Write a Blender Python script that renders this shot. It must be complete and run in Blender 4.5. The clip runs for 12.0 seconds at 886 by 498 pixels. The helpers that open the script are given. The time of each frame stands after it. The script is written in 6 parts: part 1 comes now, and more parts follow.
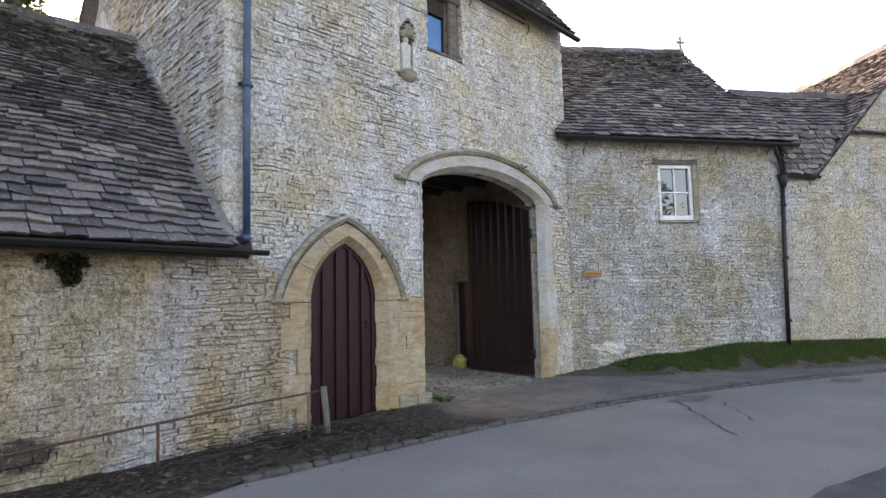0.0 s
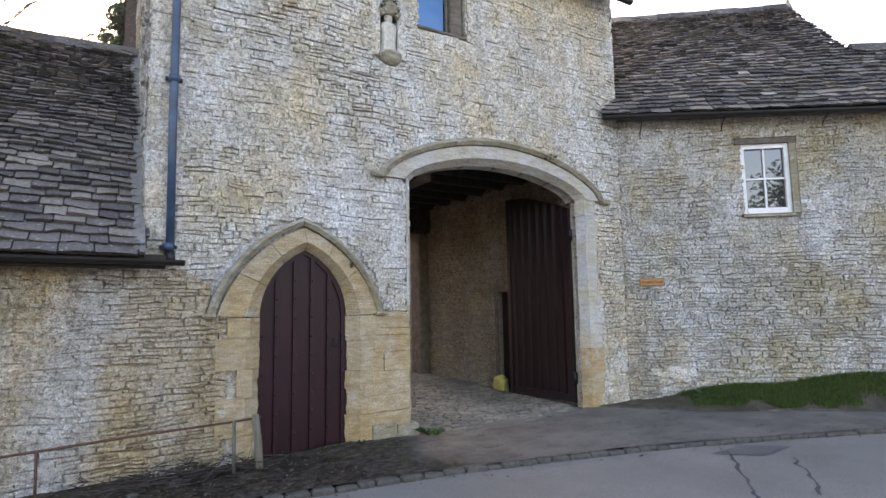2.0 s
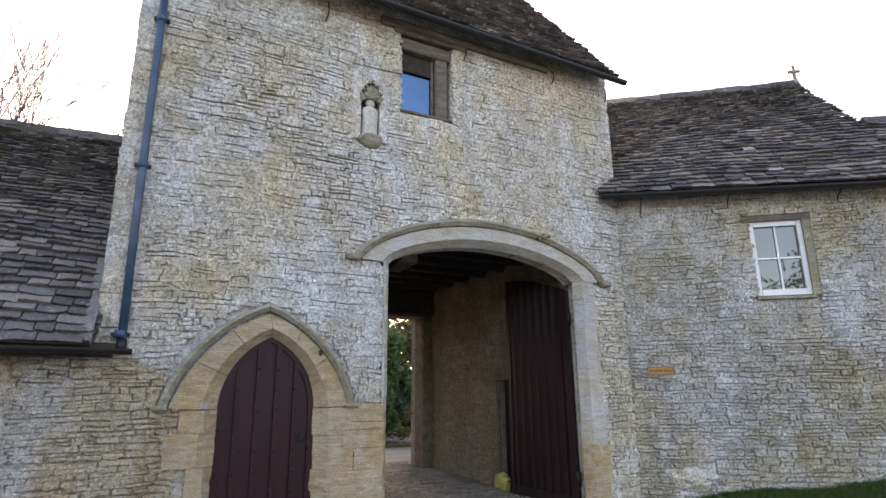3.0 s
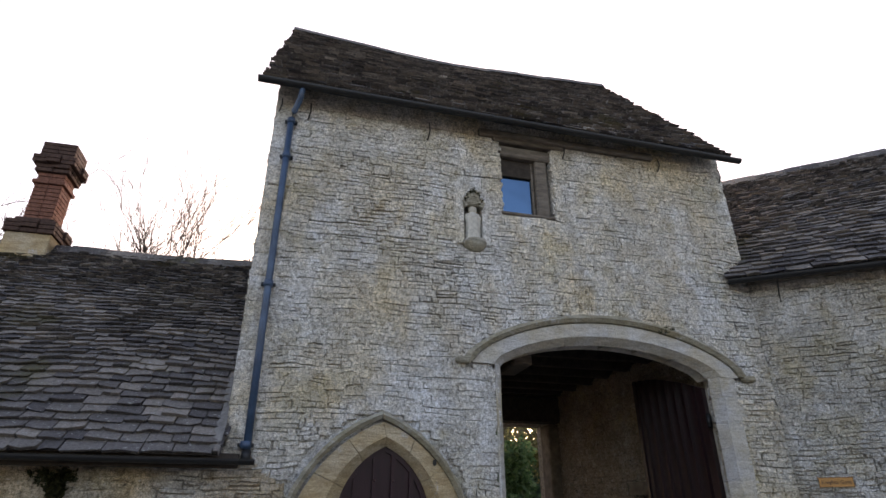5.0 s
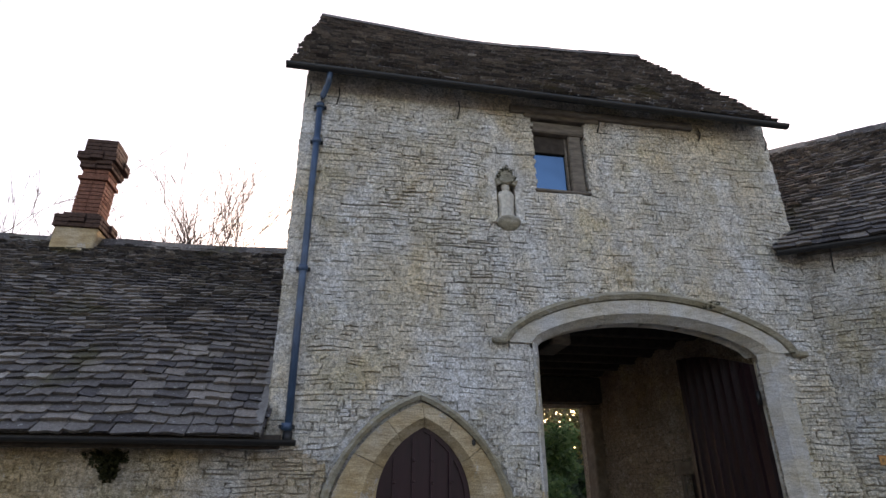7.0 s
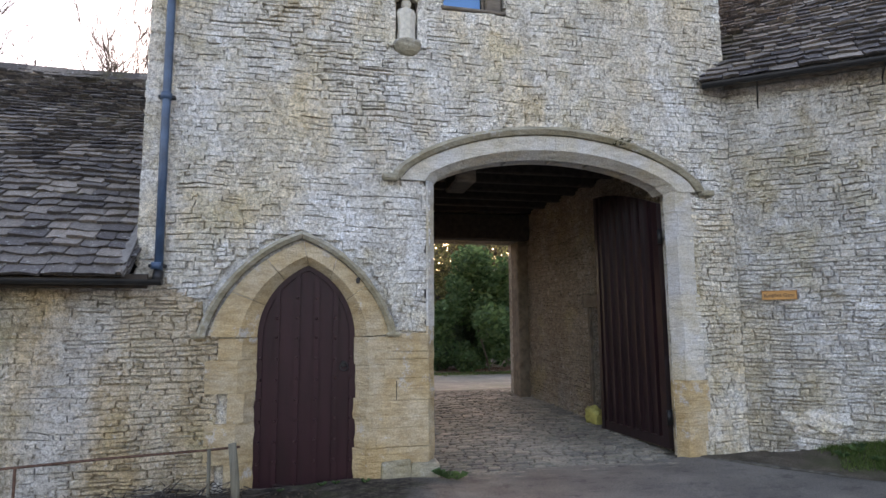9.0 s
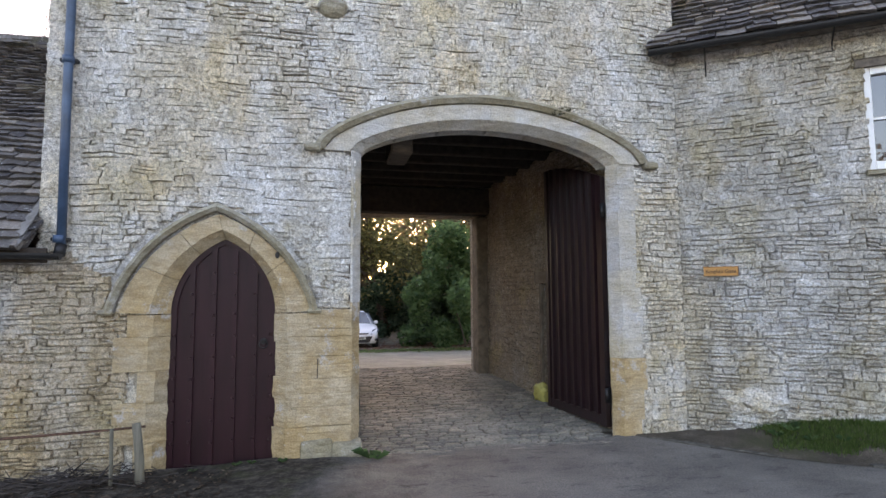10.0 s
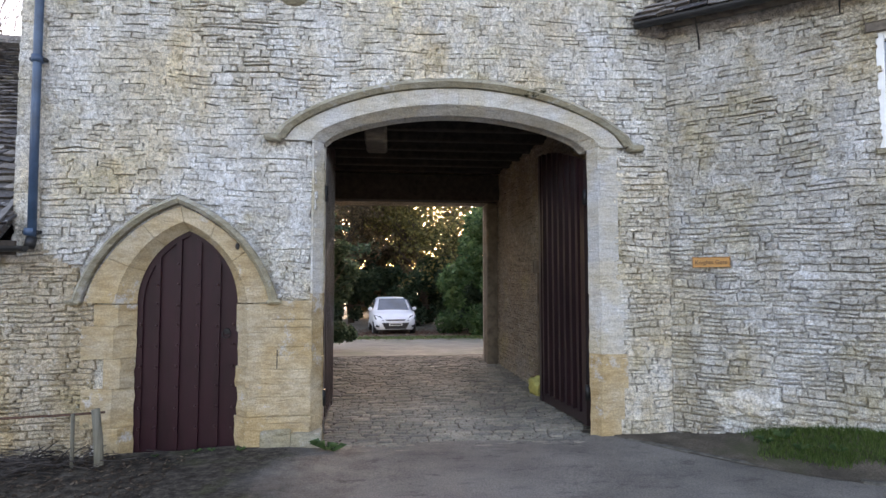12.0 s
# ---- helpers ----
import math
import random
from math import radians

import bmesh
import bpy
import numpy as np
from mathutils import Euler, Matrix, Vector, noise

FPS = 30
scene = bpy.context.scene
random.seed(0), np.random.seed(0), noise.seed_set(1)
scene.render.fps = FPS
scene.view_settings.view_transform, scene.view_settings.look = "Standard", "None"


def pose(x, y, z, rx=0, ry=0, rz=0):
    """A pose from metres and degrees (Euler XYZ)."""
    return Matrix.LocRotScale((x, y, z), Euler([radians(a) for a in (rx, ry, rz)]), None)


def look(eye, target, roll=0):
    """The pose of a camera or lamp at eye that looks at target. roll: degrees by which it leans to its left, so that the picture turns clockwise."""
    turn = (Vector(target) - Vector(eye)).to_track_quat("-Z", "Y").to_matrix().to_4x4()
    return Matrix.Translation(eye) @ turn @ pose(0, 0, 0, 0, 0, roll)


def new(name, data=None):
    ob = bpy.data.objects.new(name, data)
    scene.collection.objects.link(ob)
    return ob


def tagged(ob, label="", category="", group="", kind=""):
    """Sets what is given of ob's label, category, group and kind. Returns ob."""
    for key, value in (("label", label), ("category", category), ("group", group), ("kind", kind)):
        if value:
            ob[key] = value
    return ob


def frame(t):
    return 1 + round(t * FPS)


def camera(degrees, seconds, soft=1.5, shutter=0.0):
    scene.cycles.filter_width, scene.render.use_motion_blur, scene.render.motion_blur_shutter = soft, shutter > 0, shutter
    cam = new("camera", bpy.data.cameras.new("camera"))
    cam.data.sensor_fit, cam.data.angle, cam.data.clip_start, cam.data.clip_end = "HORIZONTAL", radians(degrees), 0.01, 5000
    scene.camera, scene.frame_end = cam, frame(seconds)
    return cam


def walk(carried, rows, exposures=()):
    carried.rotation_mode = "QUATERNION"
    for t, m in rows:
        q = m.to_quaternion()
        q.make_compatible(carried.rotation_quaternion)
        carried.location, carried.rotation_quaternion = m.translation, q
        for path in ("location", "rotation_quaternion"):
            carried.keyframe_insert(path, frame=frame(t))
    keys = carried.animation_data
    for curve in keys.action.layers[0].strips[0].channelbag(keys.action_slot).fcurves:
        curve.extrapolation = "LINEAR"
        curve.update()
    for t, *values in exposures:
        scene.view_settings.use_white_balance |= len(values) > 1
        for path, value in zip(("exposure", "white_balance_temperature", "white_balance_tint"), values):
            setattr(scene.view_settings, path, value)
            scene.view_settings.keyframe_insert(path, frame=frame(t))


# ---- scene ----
cam = camera(76.5, 12.0)
PATH = [
    (0, (-0.263, -0.525, 1.494), (1.149, 0.88, 1.67), -1.2),
    (0.5, (0.379, -0.57, 1.491), (1.734, 0.892, 1.656), -1.1),
    (1, (0.998, -0.684, 1.474), (2.263, 0.856, 1.647), -1.1),
    (1.5, (1.54, -0.784, 1.483), (2.69, 0.843, 1.651), -1.0),
    (2, (2.095, -0.848, 1.541), (3.121, 0.856, 1.754), -0.9),
    (2.5, (2.577, -0.898, 1.583), (3.52, 0.836, 1.908), -0.9),
    (3, (2.91, -0.901, 1.637), (3.799, 0.821, 2.132), -0.5),
    (3.5, (3.088, -0.988, 1.643), (3.874, 0.734, 2.288), -0.3),
    (3.7, (3.129, -1.019, 1.622), (3.849, 0.71, 2.324), -0.2),
    (5.5, (3.13, -0.906, 1.571), (3.514, 0.859, 2.43), -0.2),
    (6, (3.157, -0.925, 1.554), (3.496, 0.846, 2.418), -0.2),
    (6.5, (3.177, -0.912, 1.521), (3.489, 0.863, 2.387), -0.2),
    (8.3, (3.706, -0.64, 1.658), (4.062, 1.285, 2.069), -0.2),
    (8.5, (3.873, -0.645, 1.635), (4.247, 1.285, 2.002), -0.3),
    (9, (4.291, -0.642, 1.654), (4.703, 1.299, 1.905), -0.4),
    (9.5, (4.662, -0.569, 1.675), (5.091, 1.376, 1.86), -0.2),
    (10, (5.101, -0.567, 1.655), (5.526, 1.38, 1.821), -0.3),
    (10.5, (5.481, -0.572, 1.69), (5.888, 1.381, 1.825), -0.3),
    (11, (5.834, -0.522, 1.687), (6.233, 1.435, 1.799), -0.2),
    (11.5, (6.094, -0.537, 1.712), (6.456, 1.427, 1.82), -0.1),
    (12, (6.228, -0.56, 1.723), (6.427, 1.427, 1.837), -0.0),
]
EXPOSURES = [(0.0, 2.75, 7730, 27), (2.0, 2.88, 7730, 27), (3.7, 2.35, 7730, 27), (5.5, 1.92, 7730, 27), (6.7, 1.92, 7730, 27), (8.5, 2.58, 7730, 27), (9.5, 2.86, 7730, 27), (12.0, 3.08, 7730, 27)]
walk(cam, [(t, look(eye, target, roll)) for t, eye, target, roll in PATH], EXPOSURES)

# ---- world and sun ----
SUN_EL, SUN_AZ = radians(13), radians(14)  # low sun behind the gatehouse
world = bpy.data.worlds.new("sky")
scene.world = world
world.use_nodes = True
wn = world.node_tree.nodes
sky = wn.new("ShaderNodeTexSky")
sky.sky_type = "NISHITA"
sky.sun_disc = False
sky.sun_elevation, sky.sun_rotation = SUN_EL, SUN_AZ
sky.dust_density, sky.ozone_density = 3.0, 1.2
wn["Background"].inputs["Strength"].default_value = 0.15
world.node_tree.links.new(sky.outputs["Color"], wn["Background"].inputs["Color"])
sun = new("sun", bpy.data.lights.new("sun", "SUN"))
sun.data.energy, sun.data.angle, sun.data.color = 2.6, radians(0.6), (1.0, 0.98, 0.95)
SUN_DIR = Vector((math.sin(SUN_AZ) * math.cos(SUN_EL), math.cos(SUN_AZ) * math.cos(SUN_EL), math.sin(SUN_EL)))
sun.matrix_world = look(tuple(SUN_DIR * 60), (0, 0, 0))


# ---- materials ----
class Nodes:
    """A small builder of node materials."""

    def __init__(self, name, rough=0.9, metal=0.0, spec=0.3):
        self.mat = bpy.data.materials.new(name)
        self.mat.use_nodes = True
        self.t = self.mat.node_tree
        self.bsdf = self.t.nodes["Principled BSDF"]
        self.bsdf.inputs["Roughness"].default_value = rough
        self.bsdf.inputs["Metallic"].default_value = metal
        self.bsdf.inputs["Specular IOR Level"].default_value = spec
        self.pos = self.node("ShaderNodeNewGeometry")
        self.info = self.node("ShaderNodeObjectInfo")

    def node(self, kind):
        return self.t.nodes.new(kind)

    def link(self, a, b):
        self.t.links.new(a, b)

    def noise(self, scale, detail=4.0, rough=0.6, stretch=(1, 1, 1), shift=(0, 0, 0)):
        m = self.node("ShaderNodeMapping")
        m.inputs["Scale"].default_value = stretch
        m.inputs["Location"].default_value = shift
        self.link(self.pos.outputs["Position"], m.inputs["Vector"])
        n = self.node("ShaderNodeTexNoise")
        n.inputs["Scale"].default_value, n.inputs["Detail"].default_value, n.inputs["Roughness"].default_value = scale, detail, rough
        self.link(m.outputs["Vector"], n.inputs["Vector"])
        return n.outputs["Fac"]

    def ramp(self, fac, stops):
        r = self.node("ShaderNodeValToRGB")
        e = r.color_ramp.elements
        while len(e) < len(stops):
            e.new(0.5)
        for el, (p, c) in zip(e, stops):
            el.position, el.color = p, (*c, 1) if len(c) == 3 else (c[0], c[0], c[0], 1)
        self.link(fac, r.inputs["Fac"])
        return r.outputs["Color"]

    def math(self, op, a, b):
        n = self.node("ShaderNodeMath")
        n.operation = op
        for i, v in enumerate((a, b)):
            if isinstance(v, (int, float)):
                n.inputs[i].default_value = v
            else:
                self.link(v, n.inputs[i])
        return n.outputs[0]

    def mix(self, fac, a, b, blend="MIX"):
        n = self.node("ShaderNodeMix")
        n.data_type, n.blend_type = "RGBA", blend
        for key, v in ((0, fac), (6, a), (7, b)):
            if isinstance(v, (int, float)):
                n.inputs[key].default_value = v
            elif isinstance(v, tuple):
                n.inputs[key].default_value = (*v, 1)
            else:
                self.link(v, n.inputs[key])
        return n.outputs[2]

    def piece(self):
        """A random number for each piece, joined or single."""
        return self.math("FRACT", self.math("ADD", self.pos.outputs["Random Per Island"], self.info.outputs["Random"]), 0.0)

    def done(self, colour, bump=None, strength=0.4, distance=0.01, rough=None):
        if isinstance(colour, tuple):
            self.bsdf.inputs["Base Color"].default_value = (*colour, 1)
        else:
            self.link(colour, self.bsdf.inputs["Base Color"])
        if rough is not None:
            self.link(rough, self.bsdf.inputs["Roughness"])
        if bump is not None:
            b = self.node("ShaderNodeBump")
            b.inputs["Strength"].default_value, b.inputs["Distance"].default_value = strength, distance
            self.link(bump, b.inputs["Height"])
            self.link(b.outputs["Normal"], self.bsdf.inputs["Normal"])
        return self.mat


def rubble_material(name, warm, grey, pale, pale_at=0.56, seed=0.0, pieces=0.5, drip=0.55, lime=False):
    """Weathered oolite rubble: ochre, grey and limewashed patches, lichen specks, pits and rough grain."""
    n = Nodes(name, 0.95, 0, 0.1)
    base = n.ramp(n.noise(0.7, 5, 0.58, (1, 1, 0.9), (seed, 0, 0)), [(0.38, warm), (0.60, grey)])
    wash = n.noise(1.1, 8, 0.64, (1, 1, drip), (seed + 9, 3, 5))
    base = n.mix(n.ramp(wash, [(pale_at - 0.09, (0.0,)), (pale_at + 0.09, (0.85,))]), base, pale)
    algae = n.noise(1.2, 8, 0.66, (1, 1, 1), (seed, 11, 6))
    base = n.mix(n.ramp(algae, [(0.52, (0.0,)), (0.64, (0.5,))]), base, (0.44, 0.375, 0.21))
    if pieces:
        base = n.mix(pieces, base, n.ramp(n.piece(), [(0, (0.76, 0.75, 0.75)), (0.3, (0.96, 0.94, 0.90)), (0.75, (1.06, 1.02, 0.96)), (1, (1.22, 1.2, 1.17))]), "MULTIPLY")
    if lime:
        sep = n.node("ShaderNodeSeparateXYZ")
        n.link(n.pos.outputs["Position"], sep.inputs[0])
        along = n.math("SUBTRACT", n.math("ADD", sep.outputs["X"], n.math("MULTIPLY", n.noise(1.8, 7, 0.7), 1.1)), n.math("MULTIPLY", sep.outputs["Z"], 0.22))
        away = n.math("ABSOLUTE", n.math("SUBTRACT", along, 2.22), 0.0)
        base = n.mix(n.ramp(away, [(0.10, (0.75,)), (0.46, (0.0,))]), base, (0.60, 0.605, 0.62))
        fx = n.math("MULTIPLY", n.math("SUBTRACT", sep.outputs["X"], 0.6), 1.4)
        fz = n.math("MULTIPLY", n.math("SUBTRACT", sep.outputs["Z"], 0.21), 4.0)
        blot = n.math("ADD", n.math("ADD", n.math("MULTIPLY", fx, fx), n.math("MULTIPLY", fz, fz)), n.math("MULTIPLY", n.noise(3.5, 6, 0.7, (1, 1, 1), (1, 6, 2)), 1.2))
        base = n.mix(n.ramp(blot, [(0.75, (0.85,)), (1.0, (0.0,))]), base, (0.05, 0.042, 0.038))
    blotch = n.noise(5.5, 9, 0.74, (0.85, 0.85, 1.3), (seed, 4, 4))
    base = n.mix(0.8, base, n.ramp(blotch, [(0.37, (0.74, 0.71, 0.66)), (0.5, (1.0, 0.99, 0.97)), (0.63, (1.14, 1.14, 1.14))]), "MULTIPLY")
    grain = n.noise(30, 8, 0.76)
    base = n.mix(0.9, base, n.ramp(grain, [(0.38, (0.46, 0.43, 0.39)), (0.5, (1.0, 1.0, 1.0)), (0.62, (1.38, 1.38, 1.38))]), "MULTIPLY")
    fine = n.noise(110, 4, 0.7)
    base = n.mix(0.85, base, n.ramp(fine, [(0.37, (0.48, 0.46, 0.43)), (0.5, (1.0, 1.0, 1.0)), (0.63, (1.4, 1.4, 1.4))]), "MULTIPLY")
    streak = n.noise(2.6, 6, 0.7, (1.0, 1.0, 0.16), (seed, 7, 1))
    base = n.mix(0.3, base, n.ramp(streak, [(0.40, (0.58, 0.56, 0.53)), (0.53, (1.0, 1.0, 1.0))]), "MULTIPLY")
    lichen = n.noise(17, 8, 0.8, (1, 1, 1), (3, seed, 8))
    base = n.mix(n.ramp(lichen, [(0.57, (0.0,)), (0.64, (0.7,))]), base, (0.74, 0.73, 0.71))
    # dark dashes in the colour imitate shaded open joints
    joint_dash = n.noise(6.5, 8, 0.76, (0.5, 0.5, 2.4), (seed, 2, 9))
    base = n.mix(n.ramp(joint_dash, [(0.61, (0.0,)), (0.65, (0.7,))]), base, (0.17, 0.15, 0.12))
    pits = n.noise(24, 7, 0.78, (1, 1, 1.5), (seed, 18, 2))
    base = n.mix(n.ramp(pits, [(0.585, (0.0,)), (0.62, (0.85,))]), base, (0.13, 0.11, 0.085))
    bump = n.math("ADD", n.math("ADD", n.noise(9, 9, 0.74), n.math("MULTIPLY", grain, 0.5)), n.math("MULTIPLY", fine, 0.2))
    return n.done(base, bump, 1.0, 0.05)


FRONT = ((0.68, 0.58, 0.42), (0.61, 0.595, 0.56), (0.76, 0.775, 0.80), 0.53)
FACADE = rubble_material("gatehouse_rubble", *FRONT, 0.0, 0.4)
FACADE_MORTAR = rubble_material("gatehouse_mortar", *FRONT, 0.0, 0)
LOW = ((0.54, 0.41, 0.25), (0.47, 0.385, 0.275), (0.60, 0.555, 0.495), 0.56)
LOWWALL = rubble_material("low_wall_rubble", *LOW, 31.0, 0.4, 0.2, True)
LOWWALL_MORTAR = rubble_material("low_wall_mortar", *LOW, 31.0, 0, 0.2, True)
WING = ((0.53, 0.465, 0.345), (0.49, 0.48, 0.455), (0.67, 0.685, 0.71), 0.53)
WINGSTONE = rubble_material("wing_rubble", *WING, 0.0, 0.55)
WING_MORTAR = rubble_material("wing_mortar", *WING, 0.0, 0)
CREAM = rubble_material("cream_limewash", (0.62, 0.53, 0.38), (0.57, 0.53, 0.46), (0.58, 0.58, 0.595), 0.56, 77.0, 0.25)
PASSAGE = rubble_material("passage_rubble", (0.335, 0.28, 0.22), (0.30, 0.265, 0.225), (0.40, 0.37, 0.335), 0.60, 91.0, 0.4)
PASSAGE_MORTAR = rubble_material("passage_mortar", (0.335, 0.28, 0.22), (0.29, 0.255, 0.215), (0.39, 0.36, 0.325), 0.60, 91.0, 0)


def ashlar_material(name, warm, pale, grime):
    n = Nodes(name, 0.93, 0, 0.15)
    base = n.ramp(n.noise(1.6, 5, 0.6, (1, 1, 1), (4, 4, 4)), [(0.38, warm), (0.62, pale)])
    base = n.mix(0.4, base, n.ramp(n.piece(), [(0, (0.82, 0.82, 0.84)), (0.6, (1.0, 0.98, 0.95)), (1, (1.1, 1.05, 0.98))]), "MULTIPLY")
    base = n.mix(0.7, base, n.ramp(n.noise(5, 6, 0.7, (1, 1, 3.2)), [(0.35, grime), (0.6, (1.05, 1.05, 1.05))]), "MULTIPLY")
    base = n.mix(n.ramp(n.noise(3.1, 6, 0.75, (1, 1, 1), (2, 9, 4)), [(0.57, (0.0,)), (0.66, (0.8,))]), base, (0.56, 0.55, 0.54))
    base = n.mix(0.55, base, n.ramp(n.noise(60, 4, 0.7), [(0.38, (0.6, 0.58, 0.55)), (0.62, (1.2, 1.2, 1.2))]), "MULTIPLY")
    bump = n.math("ADD", n.noise(9, 6, 0.7, (1, 1, 4)), n.math("MULTIPLY", n.noise(80, 4, 0.6), 0.3))
    return n.done(base, bump, 0.9, 0.035)


ASHLAR = ashlar_material("ochre_ashlar", (0.51, 0.38, 0.215), (0.555, 0.47, 0.345), (0.62, 0.55, 0.46))
ASHLAR_PALE = ashlar_material("limewashed_ashlar", (0.55, 0.49, 0.375), (0.60, 0.595, 0.585), (0.68, 0.66, 0.63))
HOODSTONE = ashlar_material("weathered_hood_stone", (0.36, 0.315, 0.215), (0.43, 0.40, 0.325), (0.5, 0.48, 0.44))


def slate_material():
    n = Nodes("stone_slate", 0.95, 0, 0.08)
    base = n.ramp(n.noise(0.9, 5, 0.6), [(0.35, (0.142, 0.130, 0.125)), (0.62, (0.212, 0.194, 0.183))])
    base = n.mix(0.95, base, n.ramp(n.piece(), [(0, (0.5, 0.5, 0.54)), (0.5, (0.95, 0.94, 0.93)), (0.85, (1.4, 1.34, 1.26)), (0.985, (1.6, 1.55, 1.45)), (0.995, (2.4, 2.4, 2.3))]), "MULTIPLY")
    base = n.mix(0.55, base, n.ramp(n.noise(30, 8, 0.78), [(0.4, (0.55, 0.55, 0.55)), (0.6, (1.45, 1.45, 1.45))]), "MULTIPLY")
    base = n.mix(n.ramp(n.noise(20, 4, 0.7, (1, 1, 1), (5, 1, 7)), [(0.615, (0.0,)), (0.66, (0.8,))]), base, (0.44, 0.44, 0.42))
    base = n.mix(n.ramp(n.noise(0.8, 5, 0.65, (1, 1, 1), (12, 2, 7)), [(0.60, (0.0,)), (0.70, (0.5,))]), base, (0.13, 0.115, 0.04))
    return n.done(base, n.noise(24, 8, 0.78), 0.9, 0.03)


SLATE = slate_material()


def plain(name, colour, rough=0.6, metal=0.0, vary=0.25, scale=12.0, bump=0.15, spec=0.4, stretch=(1, 1, 1)):
    n = Nodes(name, rough, metal, spec)
    lo, hi = tuple(c * (1 - vary) for c in colour), tuple(c * (1 + vary) for c in colour)
    base = n.ramp(n.noise(scale, 5, 0.65, stretch), [(0.32, lo), (0.68, hi)])
    base = n.mix(0.5, base, n.ramp(n.noise(scale * 0.12 + 0.4, 3, 0.6, stretch), [(0.35, (0.8, 0.8, 0.8)), (0.65, (1.12, 1.12, 1.12))]), "MULTIPLY")
    return n.done(base, n.noise(scale * 4, 4, 0.6, stretch), bump, 0.006)


MAROON = plain("maroon_paint", (0.024, 0.0065, 0.0095), 0.45, 0, 0.3, 9, 0.25, 0.25, (1, 1, 0.15))
STUD_IRON = plain("painted_stud_iron", (0.05, 0.024, 0.026), 0.35, 0.3, 0.3, 30, 0.2, 0.5)
GATE_PAINT = plain("dark_gate_paint", (0.022, 0.010, 0.012), 0.3, 0, 0.3, 8, 0.2, 0.75, (1, 1, 0.15))
OLD_TIMBER = plain("weathered_oak", (0.15, 0.125, 0.102), 0.85, 0, 0.4, 16, 0.8, 0.2, (0.25, 1, 1.0))
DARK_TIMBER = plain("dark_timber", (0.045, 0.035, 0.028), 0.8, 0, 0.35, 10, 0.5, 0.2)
PIER_STONE = plain("brown_worn_stone", (0.15, 0.12, 0.09), 0.9, 0, 0.35, 7, 0.8, 0.2)
POST_WOOD = plain("silvered_post_wood", (0.17, 0.155, 0.12), 0.95, 0, 0.45, 14, 0.9, 0.2, (1, 1, 0.12))
BLACK_IRON = plain("black_gutter_iron", (0.012, 0.012, 0.013), 0.5, 0.0, 0.3, 14, 0.2)
BLUE_PIPE = plain("blue_black_pipe_paint", (0.036, 0.068, 0.12), 0.35, 0, 0.3, 6, 0.1)
RUST = plain("rusty_iron", (0.11, 0.058, 0.04), 0.9, 0.2, 0.5, 30, 0.6)
WHITE_PAINT = plain("white_window_paint", (0.78, 0.78, 0.77), 0.45, 0, 0.04, 20, 0.05)
FILLET = plain("grey_mortar_fillet", (0.185, 0.175, 0.165), 0.95, 0, 0.3, 10, 0.9, 0.1)
LEAD = plain("lead_flashing", (0.24, 0.24, 0.25), 0.7, 0.1, 0.2, 9, 0.3)
BRICK = plain("red_brick", (0.18, 0.08, 0.056), 0.92, 0, 0.35, 24, 0.5, 0.2)
SOOTY = plain("sooty_brick", (0.075, 0.045, 0.036), 0.93, 0, 0.35, 18, 0.5, 0.2)
PLAQUE = plain("ochre_wooden_plaque", (0.42, 0.21, 0.07), 0.6, 0, 0.18, 20, 0.2, 0.3, (0.3, 0.3, 2))
DARK_LETTER = plain("dark_lettering", (0.035, 0.02, 0.012), 0.6, 0, 0.1)
YELLOW_SACK = plain("yellow_sack", (0.46, 0.42, 0.13), 0.7, 0, 0.2, 14, 0.5)
STATUE = plain("carved_limestone", (0.48, 0.45, 0.39), 0.92, 0, 0.2, 20, 0.8)
# near-black colour standing in for the shade of rooms and holes
DARKNESS = plain("unlit_interior", (0.035, 0.032, 0.03), 0.95, 0, 0.2)
BARK = plain("bark", (0.10, 0.082, 0.065), 0.95, 0, 0.35, 9, 0.8, 0.1)
TWIG = plain("bare_twigs", (0.062, 0.052, 0.047), 0.95, 0, 0.3, 9, 0.3, 0.1)
CAR_WHITE = plain("white_car_paint", (0.82, 0.84, 0.87), 0.22, 0, 0.02, 3, 0.0, 0.5)
CAR_BLACK = plain("black_car_plastic", (0.015, 0.015, 0.016), 0.5, 0, 0.1)
RUBBER = plain("tyre_rubber", (0.02, 0.02, 0.02), 0.85, 0, 0.1)
ALLOY = plain("alloy_rim", (0.5, 0.5, 0.52), 0.35, 0.8, 0.05)
LAMP_GLASS = plain("headlamp_glass", (0.14, 0.16, 0.18), 0.08, 0.3, 0.1)
PLATE = plain("number_plate_white", (0.65, 0.66, 0.62), 0.5, 0, 0.03)


def glass_material(name, tint, rough=0.02, metal=0.0):
    n = Nodes(name, rough, metal, 0.9)
    n.bsdf.inputs["IOR"].default_value = 1.6
    return n.done(n.ramp(n.noise(1.5, 2), [(0.4, tint), (0.6, tuple(c * 1.3 for c in tint))]), n.noise(2.2, 2), 0.06, 0.02)


PANE = glass_material("window_glass", (0.02, 0.022, 0.026))
# blue tint and metal put the sky's reflection into the pane colour
SKY_PANE = glass_material("sky_blue_glass", (0.055, 0.115, 0.185), 0.04, 0.9)
WINDSCREEN = glass_material("windscreen_glass", (0.05, 0.06, 0.07), 0.05, 0.0)


